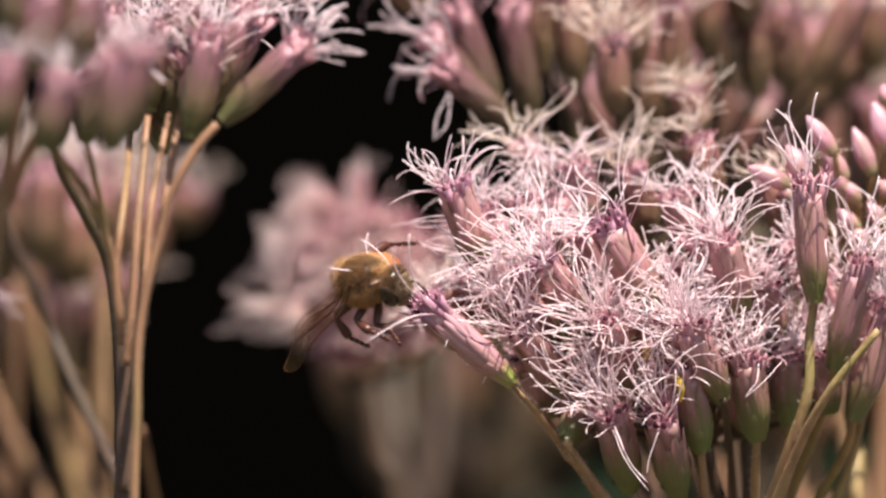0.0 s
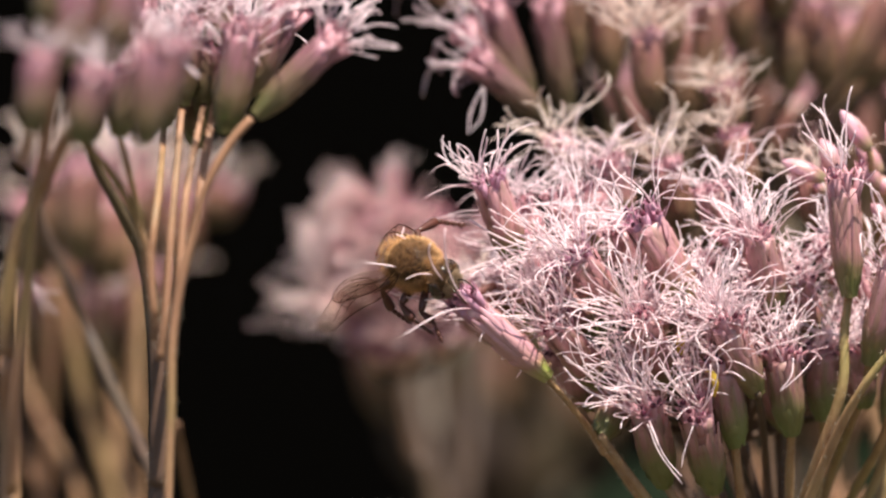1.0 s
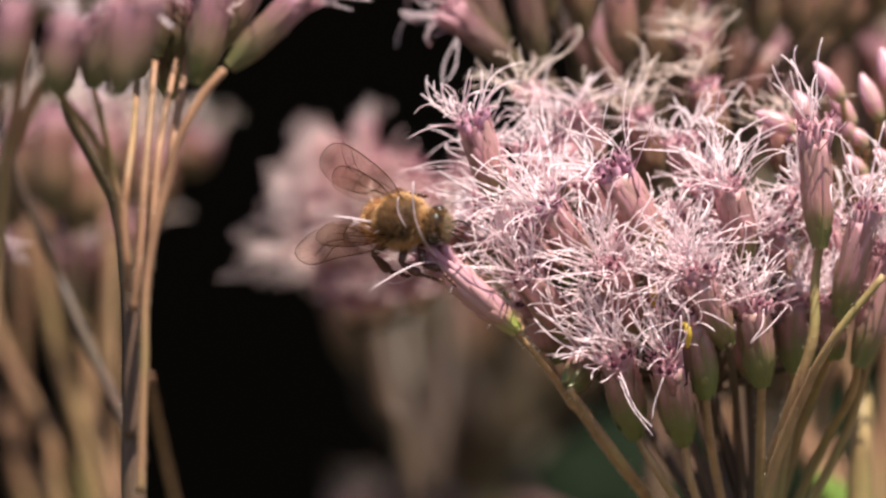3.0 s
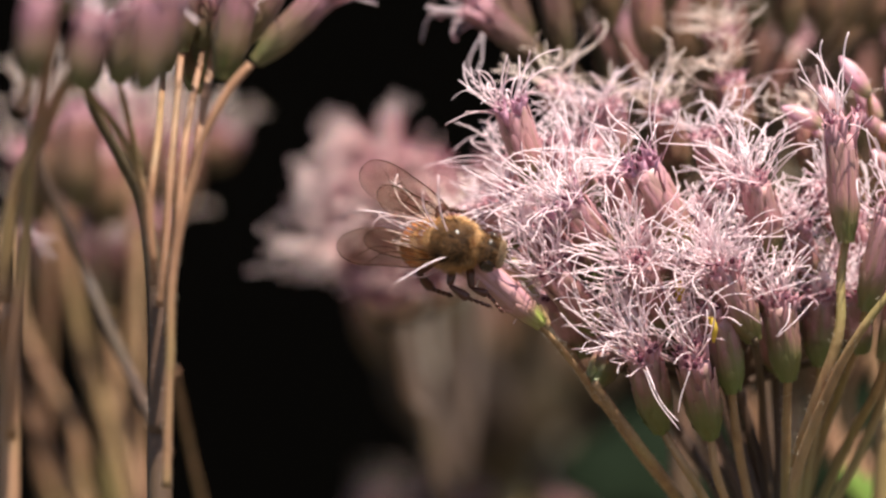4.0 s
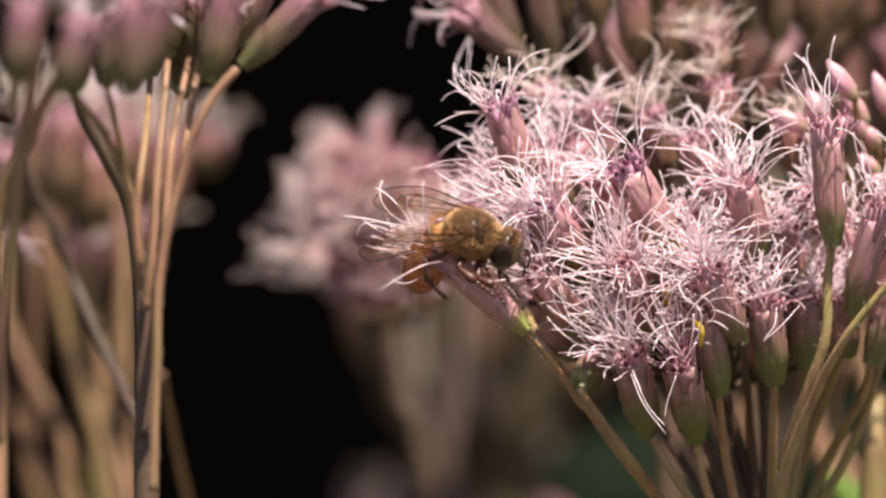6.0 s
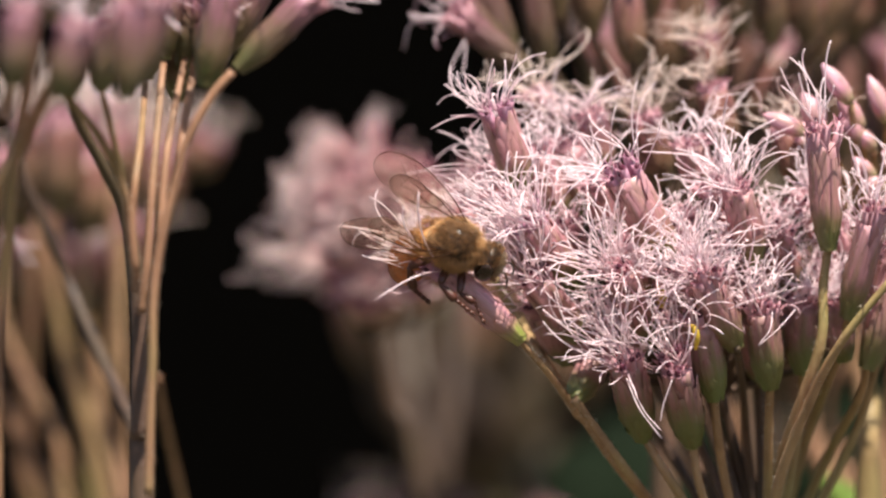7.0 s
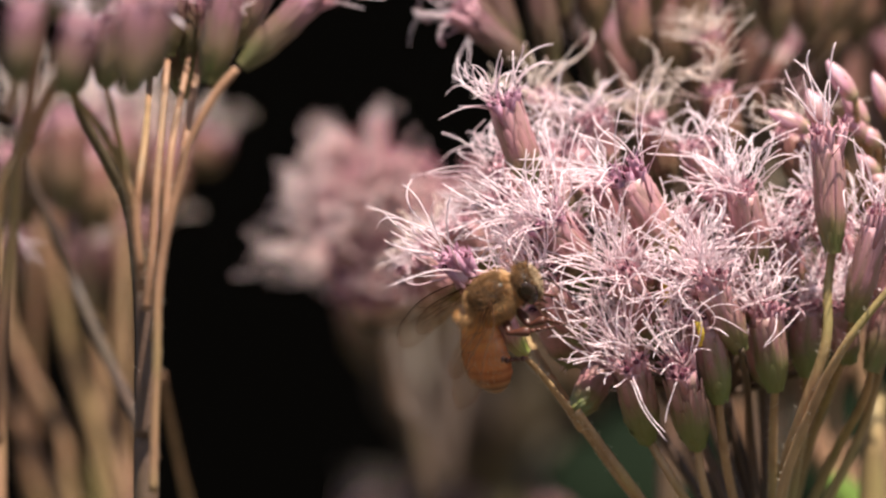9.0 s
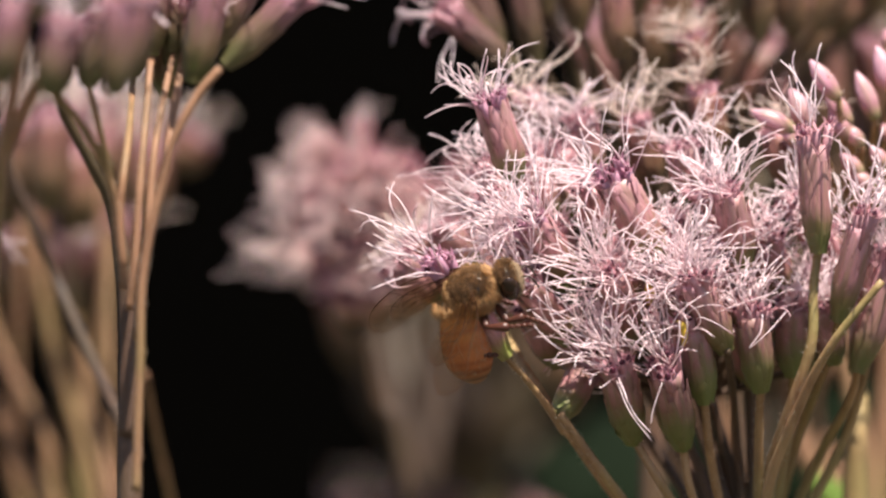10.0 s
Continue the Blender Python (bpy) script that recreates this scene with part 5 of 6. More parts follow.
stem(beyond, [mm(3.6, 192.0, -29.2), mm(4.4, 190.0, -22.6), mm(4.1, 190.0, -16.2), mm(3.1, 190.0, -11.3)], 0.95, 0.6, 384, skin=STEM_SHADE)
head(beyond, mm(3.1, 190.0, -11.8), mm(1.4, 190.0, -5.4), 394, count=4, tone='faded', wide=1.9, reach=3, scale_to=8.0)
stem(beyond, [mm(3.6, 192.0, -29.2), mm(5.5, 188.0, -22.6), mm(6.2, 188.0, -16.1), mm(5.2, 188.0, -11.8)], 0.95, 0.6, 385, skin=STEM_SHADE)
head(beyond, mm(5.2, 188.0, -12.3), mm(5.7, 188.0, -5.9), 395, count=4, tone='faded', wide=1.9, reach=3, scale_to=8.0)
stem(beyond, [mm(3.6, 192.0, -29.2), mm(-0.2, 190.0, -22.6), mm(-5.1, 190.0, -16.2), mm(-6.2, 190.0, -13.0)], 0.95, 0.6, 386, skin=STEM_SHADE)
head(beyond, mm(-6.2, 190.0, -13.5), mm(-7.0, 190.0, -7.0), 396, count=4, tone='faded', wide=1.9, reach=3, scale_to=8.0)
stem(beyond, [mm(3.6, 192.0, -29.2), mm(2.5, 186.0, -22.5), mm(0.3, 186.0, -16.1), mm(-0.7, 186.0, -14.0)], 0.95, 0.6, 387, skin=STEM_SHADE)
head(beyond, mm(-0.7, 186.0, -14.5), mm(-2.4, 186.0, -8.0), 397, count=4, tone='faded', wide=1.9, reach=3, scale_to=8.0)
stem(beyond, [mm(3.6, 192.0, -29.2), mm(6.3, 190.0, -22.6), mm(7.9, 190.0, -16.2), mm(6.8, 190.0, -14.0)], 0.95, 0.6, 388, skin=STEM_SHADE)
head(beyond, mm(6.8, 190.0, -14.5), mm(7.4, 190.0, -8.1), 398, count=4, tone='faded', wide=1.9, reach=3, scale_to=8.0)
brown = plant(-36.0, 95.0, "distant brown pink stems of a joe pye weed")
low = brown.location
stem(brown, [Vector((low.x, low.y, -0.01)), Vector((low.x, low.y, 0.6)), Vector((low.x, low.y, 1.2)), mm(-29.6, 95.0, -35.8)], 2.0, 1.6, 320, name="stalk", skin=STEM_SIDE)
stem(brown, [mm(-29.3, 87.0, -35.5), mm(-35.1, 84.0, -26.8), mm(-39.7, 82.0, -18.1), mm(-42.5, 82.0, -10.3)], 0.6, 0.45, 321, skin=STEM_SIDE)
stem(brown, [mm(-29.3, 87.0, -35.5), mm(-34.2, 87.0, -26.8), mm(-35.2, 87.0, -20.8), mm(-39.6, 88.0, -12.4), mm(-40.8, 90.0, -3.9)], 0.66, 0.495, 322, skin=STEM_SIDE)
stem(brown, [mm(-29.5, 92.0, -35.7), mm(-30.6, 90.0, -26.9), mm(-34.6, 90.0, -13.1), mm(-35.9, 90.0, -3.9), mm(-35.1, 90.0, 0.6)], 0.72, 0.54, 323, skin=STEM_SIDE)
stem(brown, [mm(-28.9, 72.0, -35.0), mm(-29.0, 74.0, -26.5), mm(-31.0, 76.0, -17.6), mm(-32.4, 76.0, -7.8), mm(-32.1, 78.0, 0.6)], 0.54, 0.405, 324, skin=STEM_SIDE)
stem(brown, [mm(-28.0, 72.0, -35.0), mm(-28.3, 72.0, -26.5), mm(-28.9, 72.0, -17.3), mm(-29.2, 74.0, -9.7), mm(-29.0, 76.0, -3.9)], 0.36, 0.3, 325, skin=STEM_SIDE)
stem(brown, [mm(-29.7, 102.0, -36.0), mm(-37.7, 100.0, -27.2), mm(-38.1, 98.0, -15.9), mm(-37.5, 96.0, -5.9), mm(-38.1, 96.0, 0.1)], 0.72, 0.54, 326, skin=STEM_SIDE)
stem(brown, [mm(-29.6, 96.0, -35.8), mm(-32.6, 96.0, -22.9), mm(-30.1, 96.0, -9.9), mm(-30.6, 96.0, 1.0)], 0.6, 0.45, 327, skin=STEM_SIDE)
head(brown, mm(-34.1, 67.0, -1.4), mm(-33.9, 67.0, 5.9), 331, count=8, tone='faded', wide=1.9, scale_to=8.0, thick=0.18)
head(brown, mm(-31.4, 73.0, -2.9), mm(-32.3, 73.0, 2.9), 332, count=8, tone='faded', wide=1.9, scale_to=8.0, thick=0.18)
head(brown, mm(-23.7, 103.0, 2.1), mm(-22.3, 103.0, 4.9), 333, count=7, tone='faded', wide=1.9, scale_to=8.0, thick=0.18)
head(brown, mm(-36.8, 75.0, -0.5), mm(-36.3, 75.0, 5.4), 334, count=8, tone='faded', wide=1.9, scale_to=8.0, thick=0.18)
head(brown, mm(-30.6, 79.0, 1.0), mm(-30.4, 79.0, 6.9), 335, count=8, tone='', wide=1.9, scale_to=8.0, thick=0.18)
head(brown, mm(-38.0, 79.0, -2.9), mm(-38.9, 79.0, 2.9), 336, count=8, tone='faded', wide=1.9, scale_to=8.0, thick=0.18)
head(brown, mm(-26.8, 103.0, -2.0), mm(-26.0, 103.0, 3.5), 337, count=10, tone='faded', wide=1.9, scale_to=8.0, thick=0.18)
head(brown, mm(-29.2, 107.0, -0.5), mm(-28.7, 107.0, 5.6), 338, count=10, tone='faded', wide=1.9, scale_to=8.0, thick=0.18)
head(brown, mm(-33.3, 105.0, -0.5), mm(-34.1, 105.0, 5.6), 339, count=10, tone='faded', wide=1.9, scale_to=8.0, thick=0.18)
head(brown, mm(-36.5, 109.0, -6.0), mm(-37.0, 109.0, -0.5), 340, count=8, tone='', wide=1.9, scale_to=8.0, thick=0.18)
head(brown, mm(-30.0, 113.0, -8.0), mm(-29.5, 113.0, -3.0), 341, count=8, tone='faded', wide=1.9, scale_to=8.0, thick=0.18)
head(brown, mm(-38.7, 113.0, -9.5), mm(-39.3, 113.0, -4.5), 342, count=8, tone='faded', wide=1.9, scale_to=8.0, thick=0.18)
head(brown, mm(-33.2, 115.0, -10.6), mm(-33.5, 115.0, -5.5), 343, count=8, tone='faded', wide=1.9, scale_to=8.0, thick=0.18)
stem(side, [mm(-25.4, 20.0, -21.7), mm(-26.6, 26.0, -19.3), mm(-29.5, 34.0, -13.8), mm(-32.3, 40.0, -8.0), mm(-34.1, 40.0, -3.5), mm(-36.1, 40.0, 1.0), mm(-37.5, 40.0, 4.8)], 0.62, 0.4, 345, skin=STEM_SHADE)
stem(side, [mm(-23.2, 55.0, -26.8), mm(-23.9, 52.0, -23.4), mm(-24.6, 48.0, -19.5), mm(-25.2, 40.0, -15.1)], 0.3, 0.24, 346, skin=STEM_SIDE)
right = plant(35.8, 70.0, "blurred brown stems and a green leaf beyond the flowers")
low = right.location
stem(right, [Vector((low.x, low.y, -0.01)), Vector((low.x, low.y, 0.6)), Vector((low.x, low.y, 1.2)), mm(36.8, 70.0, -31.1)], 2.0, 1.4, 350, name="stalk", skin=STEM_SIDE)
stem(right, [mm(36.8, 70.0, -31.1), mm(35.8, 70.0, -21.4), mm(34.3, 70.0, -14.5), mm(33.4, 70.0, -9.7)], 0.96, 0.6, 351, skin=STEM_SIDE)
stem(right, [mm(36.4, 60.0, -30.8), mm(32.1, 60.0, -20.2), mm(32.5, 58.0, -15.3), mm(37.2, 56.0, -9.6)], 0.48, 0.3, 352, skin=STEM_SIDE)
stem(right, [mm(37.1, 80.0, -31.4), mm(31.2, 80.0, -22.5), mm(30.2, 80.0, -17.6), mm(29.7, 80.0, -7.8)], 1.2, 0.75, 353, skin=STEM_SIDE)
stem(right, [mm(37.0, 76.0, -31.3), mm(38.0, 76.0, -20.5), mm(38.4, 76.0, -12.7), mm(38.7, 76.0, -7.8)], 1.12, 0.7, 354, skin=STEM_SIDE)
stem(right, [mm(30.0, 70.0, -31.1), mm(25.0, 66.0, -22.2), mm(22.5, 64.0, -16.4), mm(21.6, 64.0, -9.6)], 1.04, 0.65, 355, skin=STEM_SIDE)
stem(right, [mm(30.4, 84.0, -31.5), mm(19.0, 84.0, -22.6), mm(16.6, 84.0, -15.7), mm(15.1, 84.0, -9.8)], 1.28, 0.8, 356, skin=STEM_SIDE)
head(right, mm(33.7, 20.0, -14.8), mm(34.8, 20.0, -7.4), 360, count=10, wide=1.2)
leaf(right, mm(38.1, 60.0, -30.5), mm(30.8, 58.0, -22.3), 1.3, 1, LEAF)


# ---- stray styles and yellow scraps ----
loose_style(side, [mm(-24.1, -33.0, 14.6), mm(-22.9, -34.0, 14.1), mm(-21.6, -34.0, 12.9)], 0.16)
loose_style(side, [mm(-21.5, -23.0, 17.4), mm(-20.8, -23.0, 16.8), mm(-20.1, -23.0, 15.9)], 0.16)
loose_style(rear, [mm(0.5, 18.0, 12.8), mm(-0.5, 17.0, 10.8), mm(-0.7, 16.0, 8.9)], 0.045)
loose_style(rear, [mm(0.6, 18.0, 12.6), mm(0.4, 17.0, 10.4), mm(-0.4, 16.0, 9.2)], 0.045)
loose_style(main, [mm(13.6, -6.0, -14.5), mm(14.6, -7.0, -16.9), mm(16.4, -7.0, -19.3)], 0.048)
loose_style(main, [mm(13.8, -6.0, -14.6), mm(15.0, -6.0, -17.1), mm(16.3, -7.0, -18.6)], 0.044)
loose_style(main, [mm(17.2, -7.0, -14.6), mm(16.5, -7.0, -16.7), mm(16.3, -7.0, -17.9)], 0.044)
loose_style(main, [mm(27.2, -3.0, -9.0), mm(25.7, -5.0, -10.6), mm(24.2, -5.0, -11.9)], 0.044)
loose_style(main, [mm(25.3, -4.0, -9.2), mm(25.1, -5.0, -10.6), mm(24.2, -5.0, -11.8)], 0.048)
loose_style(side, [mm(-37.4, 30.0, -3.1), mm(-36.1, 30.0, -4.2), mm(-34.8, 30.0, -6.0)], 0.045)
loose_style(side, [mm(-37.3, 30.0, -3.5), mm(-36.2, 30.0, -3.9), mm(-34.6, 30.0, -4.1)], 0.045)
loose_style(side, [mm(-37.4, 30.0, -3.3), mm(-36.4, 30.0, -4.5), mm(-35.7, 30.0, -5.9)], 0.04)
# Plain curled flakes stand in for small yellow marks of unknown kind.
flake([mm(18.3, -4.0, -10.3), mm(18.8, -4.5, -10.3), mm(19.1, -4.5, -11.3), mm(19.0, -4.0, -12.3)], 0.28, YELLOW, "small curled yellow flake among pink flower heads")
flake([mm(16.2, 0.0, -7.2), mm(16.4, -0.5, -8.0), mm(16.3, 0.0, -9.0)], 0.4, YELLOW, "amber yellow flake half hidden among pink styles")
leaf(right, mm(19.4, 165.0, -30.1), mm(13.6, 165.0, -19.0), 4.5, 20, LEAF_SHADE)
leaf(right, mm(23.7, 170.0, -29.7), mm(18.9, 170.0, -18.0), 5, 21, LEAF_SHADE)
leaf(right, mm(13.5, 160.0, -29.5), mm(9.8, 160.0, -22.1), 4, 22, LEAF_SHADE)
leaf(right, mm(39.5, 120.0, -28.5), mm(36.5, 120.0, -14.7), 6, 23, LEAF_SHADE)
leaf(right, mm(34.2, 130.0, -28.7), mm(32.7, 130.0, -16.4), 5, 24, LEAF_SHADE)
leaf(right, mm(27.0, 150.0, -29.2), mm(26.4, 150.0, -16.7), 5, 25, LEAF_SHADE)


# ---- honeybee ----
def fuzz_material(name, light, dark):
    n = Nodes(name)
    single = n.tree.nodes.new("ShaderNodeNewGeometry").outputs["Random Per Island"]
    level = n.math("ADD", n.math("MULTIPLY", single, 0.55), n.math("MULTIPLY", n.math("SUBTRACT", n.noise(1300, 2), 0.26), 1.4))
    return n.finish(n.mix(n.ramp(level, [(0.0, (0, 0, 0)), (1.0, (1, 1, 1))]), dark, light), 0.45, 0.3, spec=0.4)


FUZZ_GOLD = fuzz_material("golden_fuzz", (0.92, 0.55, 0.25), (0.22, 0.10, 0.04))
FUZZ_PALE = fuzz_material("pale_tan_fuzz", (0.66, 0.47, 0.30), (0.22, 0.13, 0.07))
FUZZ_DARK = fuzz_material("dark_brown_fuzz", (0.40, 0.20, 0.08), (0.07, 0.034, 0.015))


def shell_material(name, colour, rough, spec=0.5):
    n = Nodes(name)
    n.bump(n.noise(2600, 3), 0.00006, 0.4)
    return n.finish(n.mix(n.noise(900, 3), colour, [c * 1.7 for c in colour]), rough, spec=spec)


SHELL = shell_material("black_brown_shell", (0.028, 0.018, 0.010), 0.30)
EYE = shell_material("black_compound_eye", (0.022, 0.011, 0.007), 0.16, 0.5)
LEG = shell_material("dark_brown_leg", (0.058, 0.019, 0.012), 0.34, 0.4)


def abdomen_material():
    n = Nodes("amber_banded_abdomen")
    level = n.math("ADD", n.along(0, 0.0, -0.0074), n.math("MULTIPLY", n.math("SUBTRACT", n.noise(500, 3), 0.5), 0.03))
    amber, rust, line, tail = (0.68, 0.27, 0.085), (0.60, 0.20, 0.07), (0.50, 0.16, 0.05), (0.22, 0.09, 0.04)
    colour = n.ramp(level, [(0.0, (0.70, 0.40, 0.17)), (0.12, (0.76, 0.35, 0.11)), (0.27, amber), (0.31, line), (0.36, amber), (0.46, rust), (0.50, line), (0.55, (0.62, 0.22, 0.08)),
                            (0.64, rust), (0.68, (0.38, 0.11, 0.036)), (0.73, (0.54, 0.18, 0.065)), (0.80, (0.24, 0.07, 0.025)), (0.84, (0.42, 0.17, 0.07)), (0.90, (0.14, 0.05, 0.022)), (0.93, (0.34, 0.16, 0.075)), (1.0, tail)])
    n.bump(n.noise(3000, 2), 0.00004, 0.4)
    return n.finish(colour, 0.26, 0.28, spec=0.55)


ABDOMEN = abdomen_material()


def wing_material():
    n = Nodes("clear_smoky_wing")
    clear = n.add("ShaderNodeBsdfTransparent", Color=(0.95, 0.90, 0.84, 1))
    gloss = n.add("ShaderNodeBsdfGlossy", Color=(0.9, 0.86, 0.8, 1), Roughness=0.35)
    thin = n.add("ShaderNodeBsdfTranslucent", Color=(0.40, 0.27, 0.16, 1))
    a = n.add("ShaderNodeMixShader", Fac=0.18)
    n.tree.links.new(clear.outputs[0], a.inputs[1])
    n.tree.links.new(thin.outputs[0], a.inputs[2])
    b = n.add("ShaderNodeMixShader", Fac=0.001)
    n.tree.links.new(a.outputs[0], b.inputs[1])
    n.tree.links.new(gloss.outputs[0], b.inputs[2])
    n.tree.links.new(b.outputs[0], n.out.inputs[0])
    return n.mat


WING = wing_material()
VEIN = Nodes("brown_wing_vein").finish((0.05, 0.022, 0.011), 0.75, spec=0.05)


def ball(build, centre, size, rings=10, sides=16, shape=None):
    """An egg with its poles on x; shape changes the radius along it."""
    verts, faces = [], []
    for i in range(rings + 1):
        a = math.pi * (0.02 + 0.96 * i / rings)
        x, r = math.cos(a), math.sin(a)
        if shape:
            r *= shape(x)
        for k in range(sides):
            c = 2 * math.pi * k / sides
            verts.append(Vector(centre) + Vector((x * size[0], r * math.cos(c) * size[1], r * math.sin(c) * size[2])))
    for i in range(rings):
        for k in range(sides):
            j = (k + 1) % sides
            faces.append((i * sides + k, (i + 1) * sides + k, (i + 1) * sides + j, i * sides + j))
    faces += [tuple(range(sides)), tuple(rings * sides + k for k in range(sides - 1, -1, -1))]
    build.add(verts, faces)


def fuzz(rng, count, centre, size, length, lean, keep):
    """Fine tapered hairs that stand out of an egg."""
    b = Build()
    made = 0
    while made < count:
        d = Vector((rng.gauss(0, 1), rng.gauss(0, 1), rng.gauss(0, 1))).normalized()
        if not keep(d):
            continue
        made += 1
        p = Vector(centre) + Vector(d[i] * size[i] for i in range(3))
        out = Vector(d[i] / size[i] for i in range(3)).normalized()
        cell = random.Random(round(d.x * 5) * 101 + round(d.y * 5) * 17 + round(d.z * 5))
        tuft = Vector((cell.gauss(0, 0.28), cell.gauss(0, 0.28), cell.gauss(0, 0.28)))
        way = (out + tuft + Vector(lean) + Vector((rng.gauss(0, 0.25), rng.gauss(0, 0.25), rng.gauss(0, 0.25)))).normalized()
        side = way.orthogonal().normalized() * 0.000017
        side.rotate(Matrix.Rotation(rng.uniform(0, 6.28), 3, way))
        far = length * rng.uniform(0.55, 1.15)
        mid = p + way * far * 0.5
        end = p + (way + Vector(lean) * 0.4).normalized() * far
        other = way.cross(side)
        b.add([p + side, p - side * 0.5 + other, p - side * 0.5 - other, mid + side * 0.7, mid - side * 0.35 + other * 0.7, mid - side * 0.35 - other * 0.7, end],
              [(0, 1, 4, 3), (1, 2, 5, 4), (2, 0, 3, 5), (3, 4, 6), (4, 5, 6), (5, 3, 6)])
    return b


def wing_mesh(outline, veins, flip):
    """A membrane in the xy plane and the veins on it, millimetres, mirrored for the other side."""
    f = -1 if flip else 1
    sheet, lines = Build(), Build()
    edge = glide([(x / 1000, f * y / 1000, 0) for x, y in outline], 5)
    sag = lambda p: Vector((p.x, p.y, 0.00025 * math.sin(p.x * 900) + 0.00012 * math.sin(p.y * 2600)))
    middle = sum(edge, Vector()) / len(edge)
    verts, faces = [sag(middle)], []
    n = len(edge)
    for ring in (0.5, 1.0):
        verts += [sag(middle.lerp(p, ring)) for p in edge]
    for k in range(n - 1):
        faces.append((0, 1 + k, 2 + k))
        faces.append((1 + k, 1 + n + k, 2 + n + k, 2 + k))
    sheet.add(verts, faces)
    tube(lines, [sag(p) for p in edge[: n * 2 // 3]], (0.00006, 0.000025), 5)
    for vein in veins:
        tube(lines, [sag(p) for p in glide([(x / 1000, f * y / 1000, 0) for x, y in vein], 4)], (0.00004, 0.000025), 4)
    return sheet, lines


def leg_mesh(points, thick):
    """Femur, tibia and a jointed foot along bent points, millimetres."""
    b = Build()
    p = [Vector(q) / 1000 for q in points]
    for i in range(len(p) - 1):
        w = thick[i] / 1000
        a, c = p[i], p[i + 1]
        if i < 2:
            line = [a.lerp(c, t) for t in (0, 0.15, 0.4, 0.7, 0.92, 1.0)]
            shape = (0.55, 0.85, 1.0, 0.9, 0.75, 0.5) if i == 0 else (0.5, 0.6, 0.85, 1.1, 1.05, 0.6)
            tube(b, line, [w * s for s in shape], 8)
        else:
            for k in range(4):
                tube(b, [a.lerp(c, k / 4), a.lerp(c, (k + 0.55) / 4), a.lerp(c, (k + 0.98) / 4)], [w * 0.6, w, w * 0.55], 6)
            for s in (-1, 1):
                tube(b, [c, c + Vector((0.0001, 0.00012 * s, -0.00018))], (0.00005, 0.00002), 4)
    return b


def honeybee():
    rng = random.Random(21)
    bee = tagged(new("honeybee"), "golden-brown honeybee with amber abdomen feeding on pink flowers", "bee")
    thorax = Build()
    ball(thorax, (0, 0, 0), (0.0020, 0.00185, 0.00178), 14, 22)
    body = part("thorax", thorax, SHELL, bee, "dark thorax under golden fuzz")
    part("fuzz_collar", fuzz(rng, 11000, (0, 0, 0), (0.00192, 0.0018, 0.00172), 0.00072, (-0.15, 0, 0), lambda d: d.z + rng.gauss(0, 0.12) < 0.34 or d.x > 0.74 or d.x < -0.8), FUZZ_GOLD, body, "dense golden fuzz")
    part("back_fuzz", fuzz(rng, 5200, (0, 0, 0), (0.00194, 0.00180, 0.00172), 0.00044, (-0.3, 0, 0), lambda d: d.z + rng.gauss(0, 0.12) > 0.3 and -0.84 < d.x < 0.78), FUZZ_DARK, body, "short dark fuzz on the back")

    skull = Build()
    ball(skull, (0, 0, 0), (0.00108, 0.00172, 0.00168), 12, 20, shape=lambda x: 1.0 - 0.12 * x)
    ball(skull, (0.00035, 0, -0.0011), (0.0006, 0.0008, 0.0008), 6, 10)
    top = part("head", skull, SHELL, bee, "dark head with tan fuzzy face and black eyes", Matrix.Translation((0.0029, 0, -0.0004)) @ Matrix.Rotation(math.radians(12), 4, "Y") @ Matrix.Scale(0.93, 4))
    for s in (-1, 1):
        e = Build()
        ball(e, (0.0, s * 0.00118, 0.00014), (0.00078, 0.00060, 0.00142), 12, 18)
        part("eye", e, EYE, top, "glossy black compound eye")
        a = Build()
        line = [Vector(q) / 1000 for q in ((0.9, s * 0.25, 0.2), (1.35, s * 0.5, 0.5), (1.75, s * 0.65, 0.55), (2.1, s * 0.72, 0.1), (2.35, s * 0.75, -0.5), (2.5, s * 0.7, -1.1))]
        tube(a, glide(line, 3), (0.000075, 0.00009), 6)
        part("antenna", a, SHELL, top, "thin bent black antenna")
    m = Build()
    tube(m, [Vector(q) / 1000 for q in ((0.4, 0, -1.6), (0.55, 0, -2.4), (0.9, 0, -3.2))], [0.00028, 0.00022, 0.00007], 6)
    part("proboscis", m, LEG, top, "brown tongue pushed into the flower")
    part("face_fuzz", fuzz(rng, 2400, (0, 0, 0), (0.00102, 0.0016, 0.00155), 0.00052, (0.15, 0, 0), lambda d: abs(d.y) < 0.66 and d.x > (0.3 if d.z < 0.5 else 0.6)), FUZZ_PALE, top, "pale tan face fuzz")

    part("crown_fuzz", fuzz(rng, 900, (0, 0, 0), (0.00106, 0.0017, 0.00166), 0.00055, (-0.1, 0, 0.1), lambda d: abs(d.y) < 0.7 and d.z > 0.35 and d.x < 0.55), FUZZ_DARK, top, "brown fuzz on the crown")

    tail = Build()
    long, girth = 0.0073, 0.00198
    outline = lambda s: girth * (math.sin(math.pi * min(1.0, 0.13 + s * 0.55)) ** 0.8 if s < 0.67 else max(0.02, math.cos((s - 0.67) / 0.33 * math.pi / 2)) ** 0.55 * 0.985)
    verts, faces, sides, rings = [], [], 20, []
    edges = (0.0, 0.14, 0.31, 0.50, 0.69, 0.83, 0.92, 1.0)
    for low, high in zip(edges, edges[1:]):
        for k in range(5 if high == 1.0 else 4):
            s = low + (high - low) * k / 4
            rings.append((s, outline(min(s, 1.0)) * (0.988 if k == 0 else 1.0)))
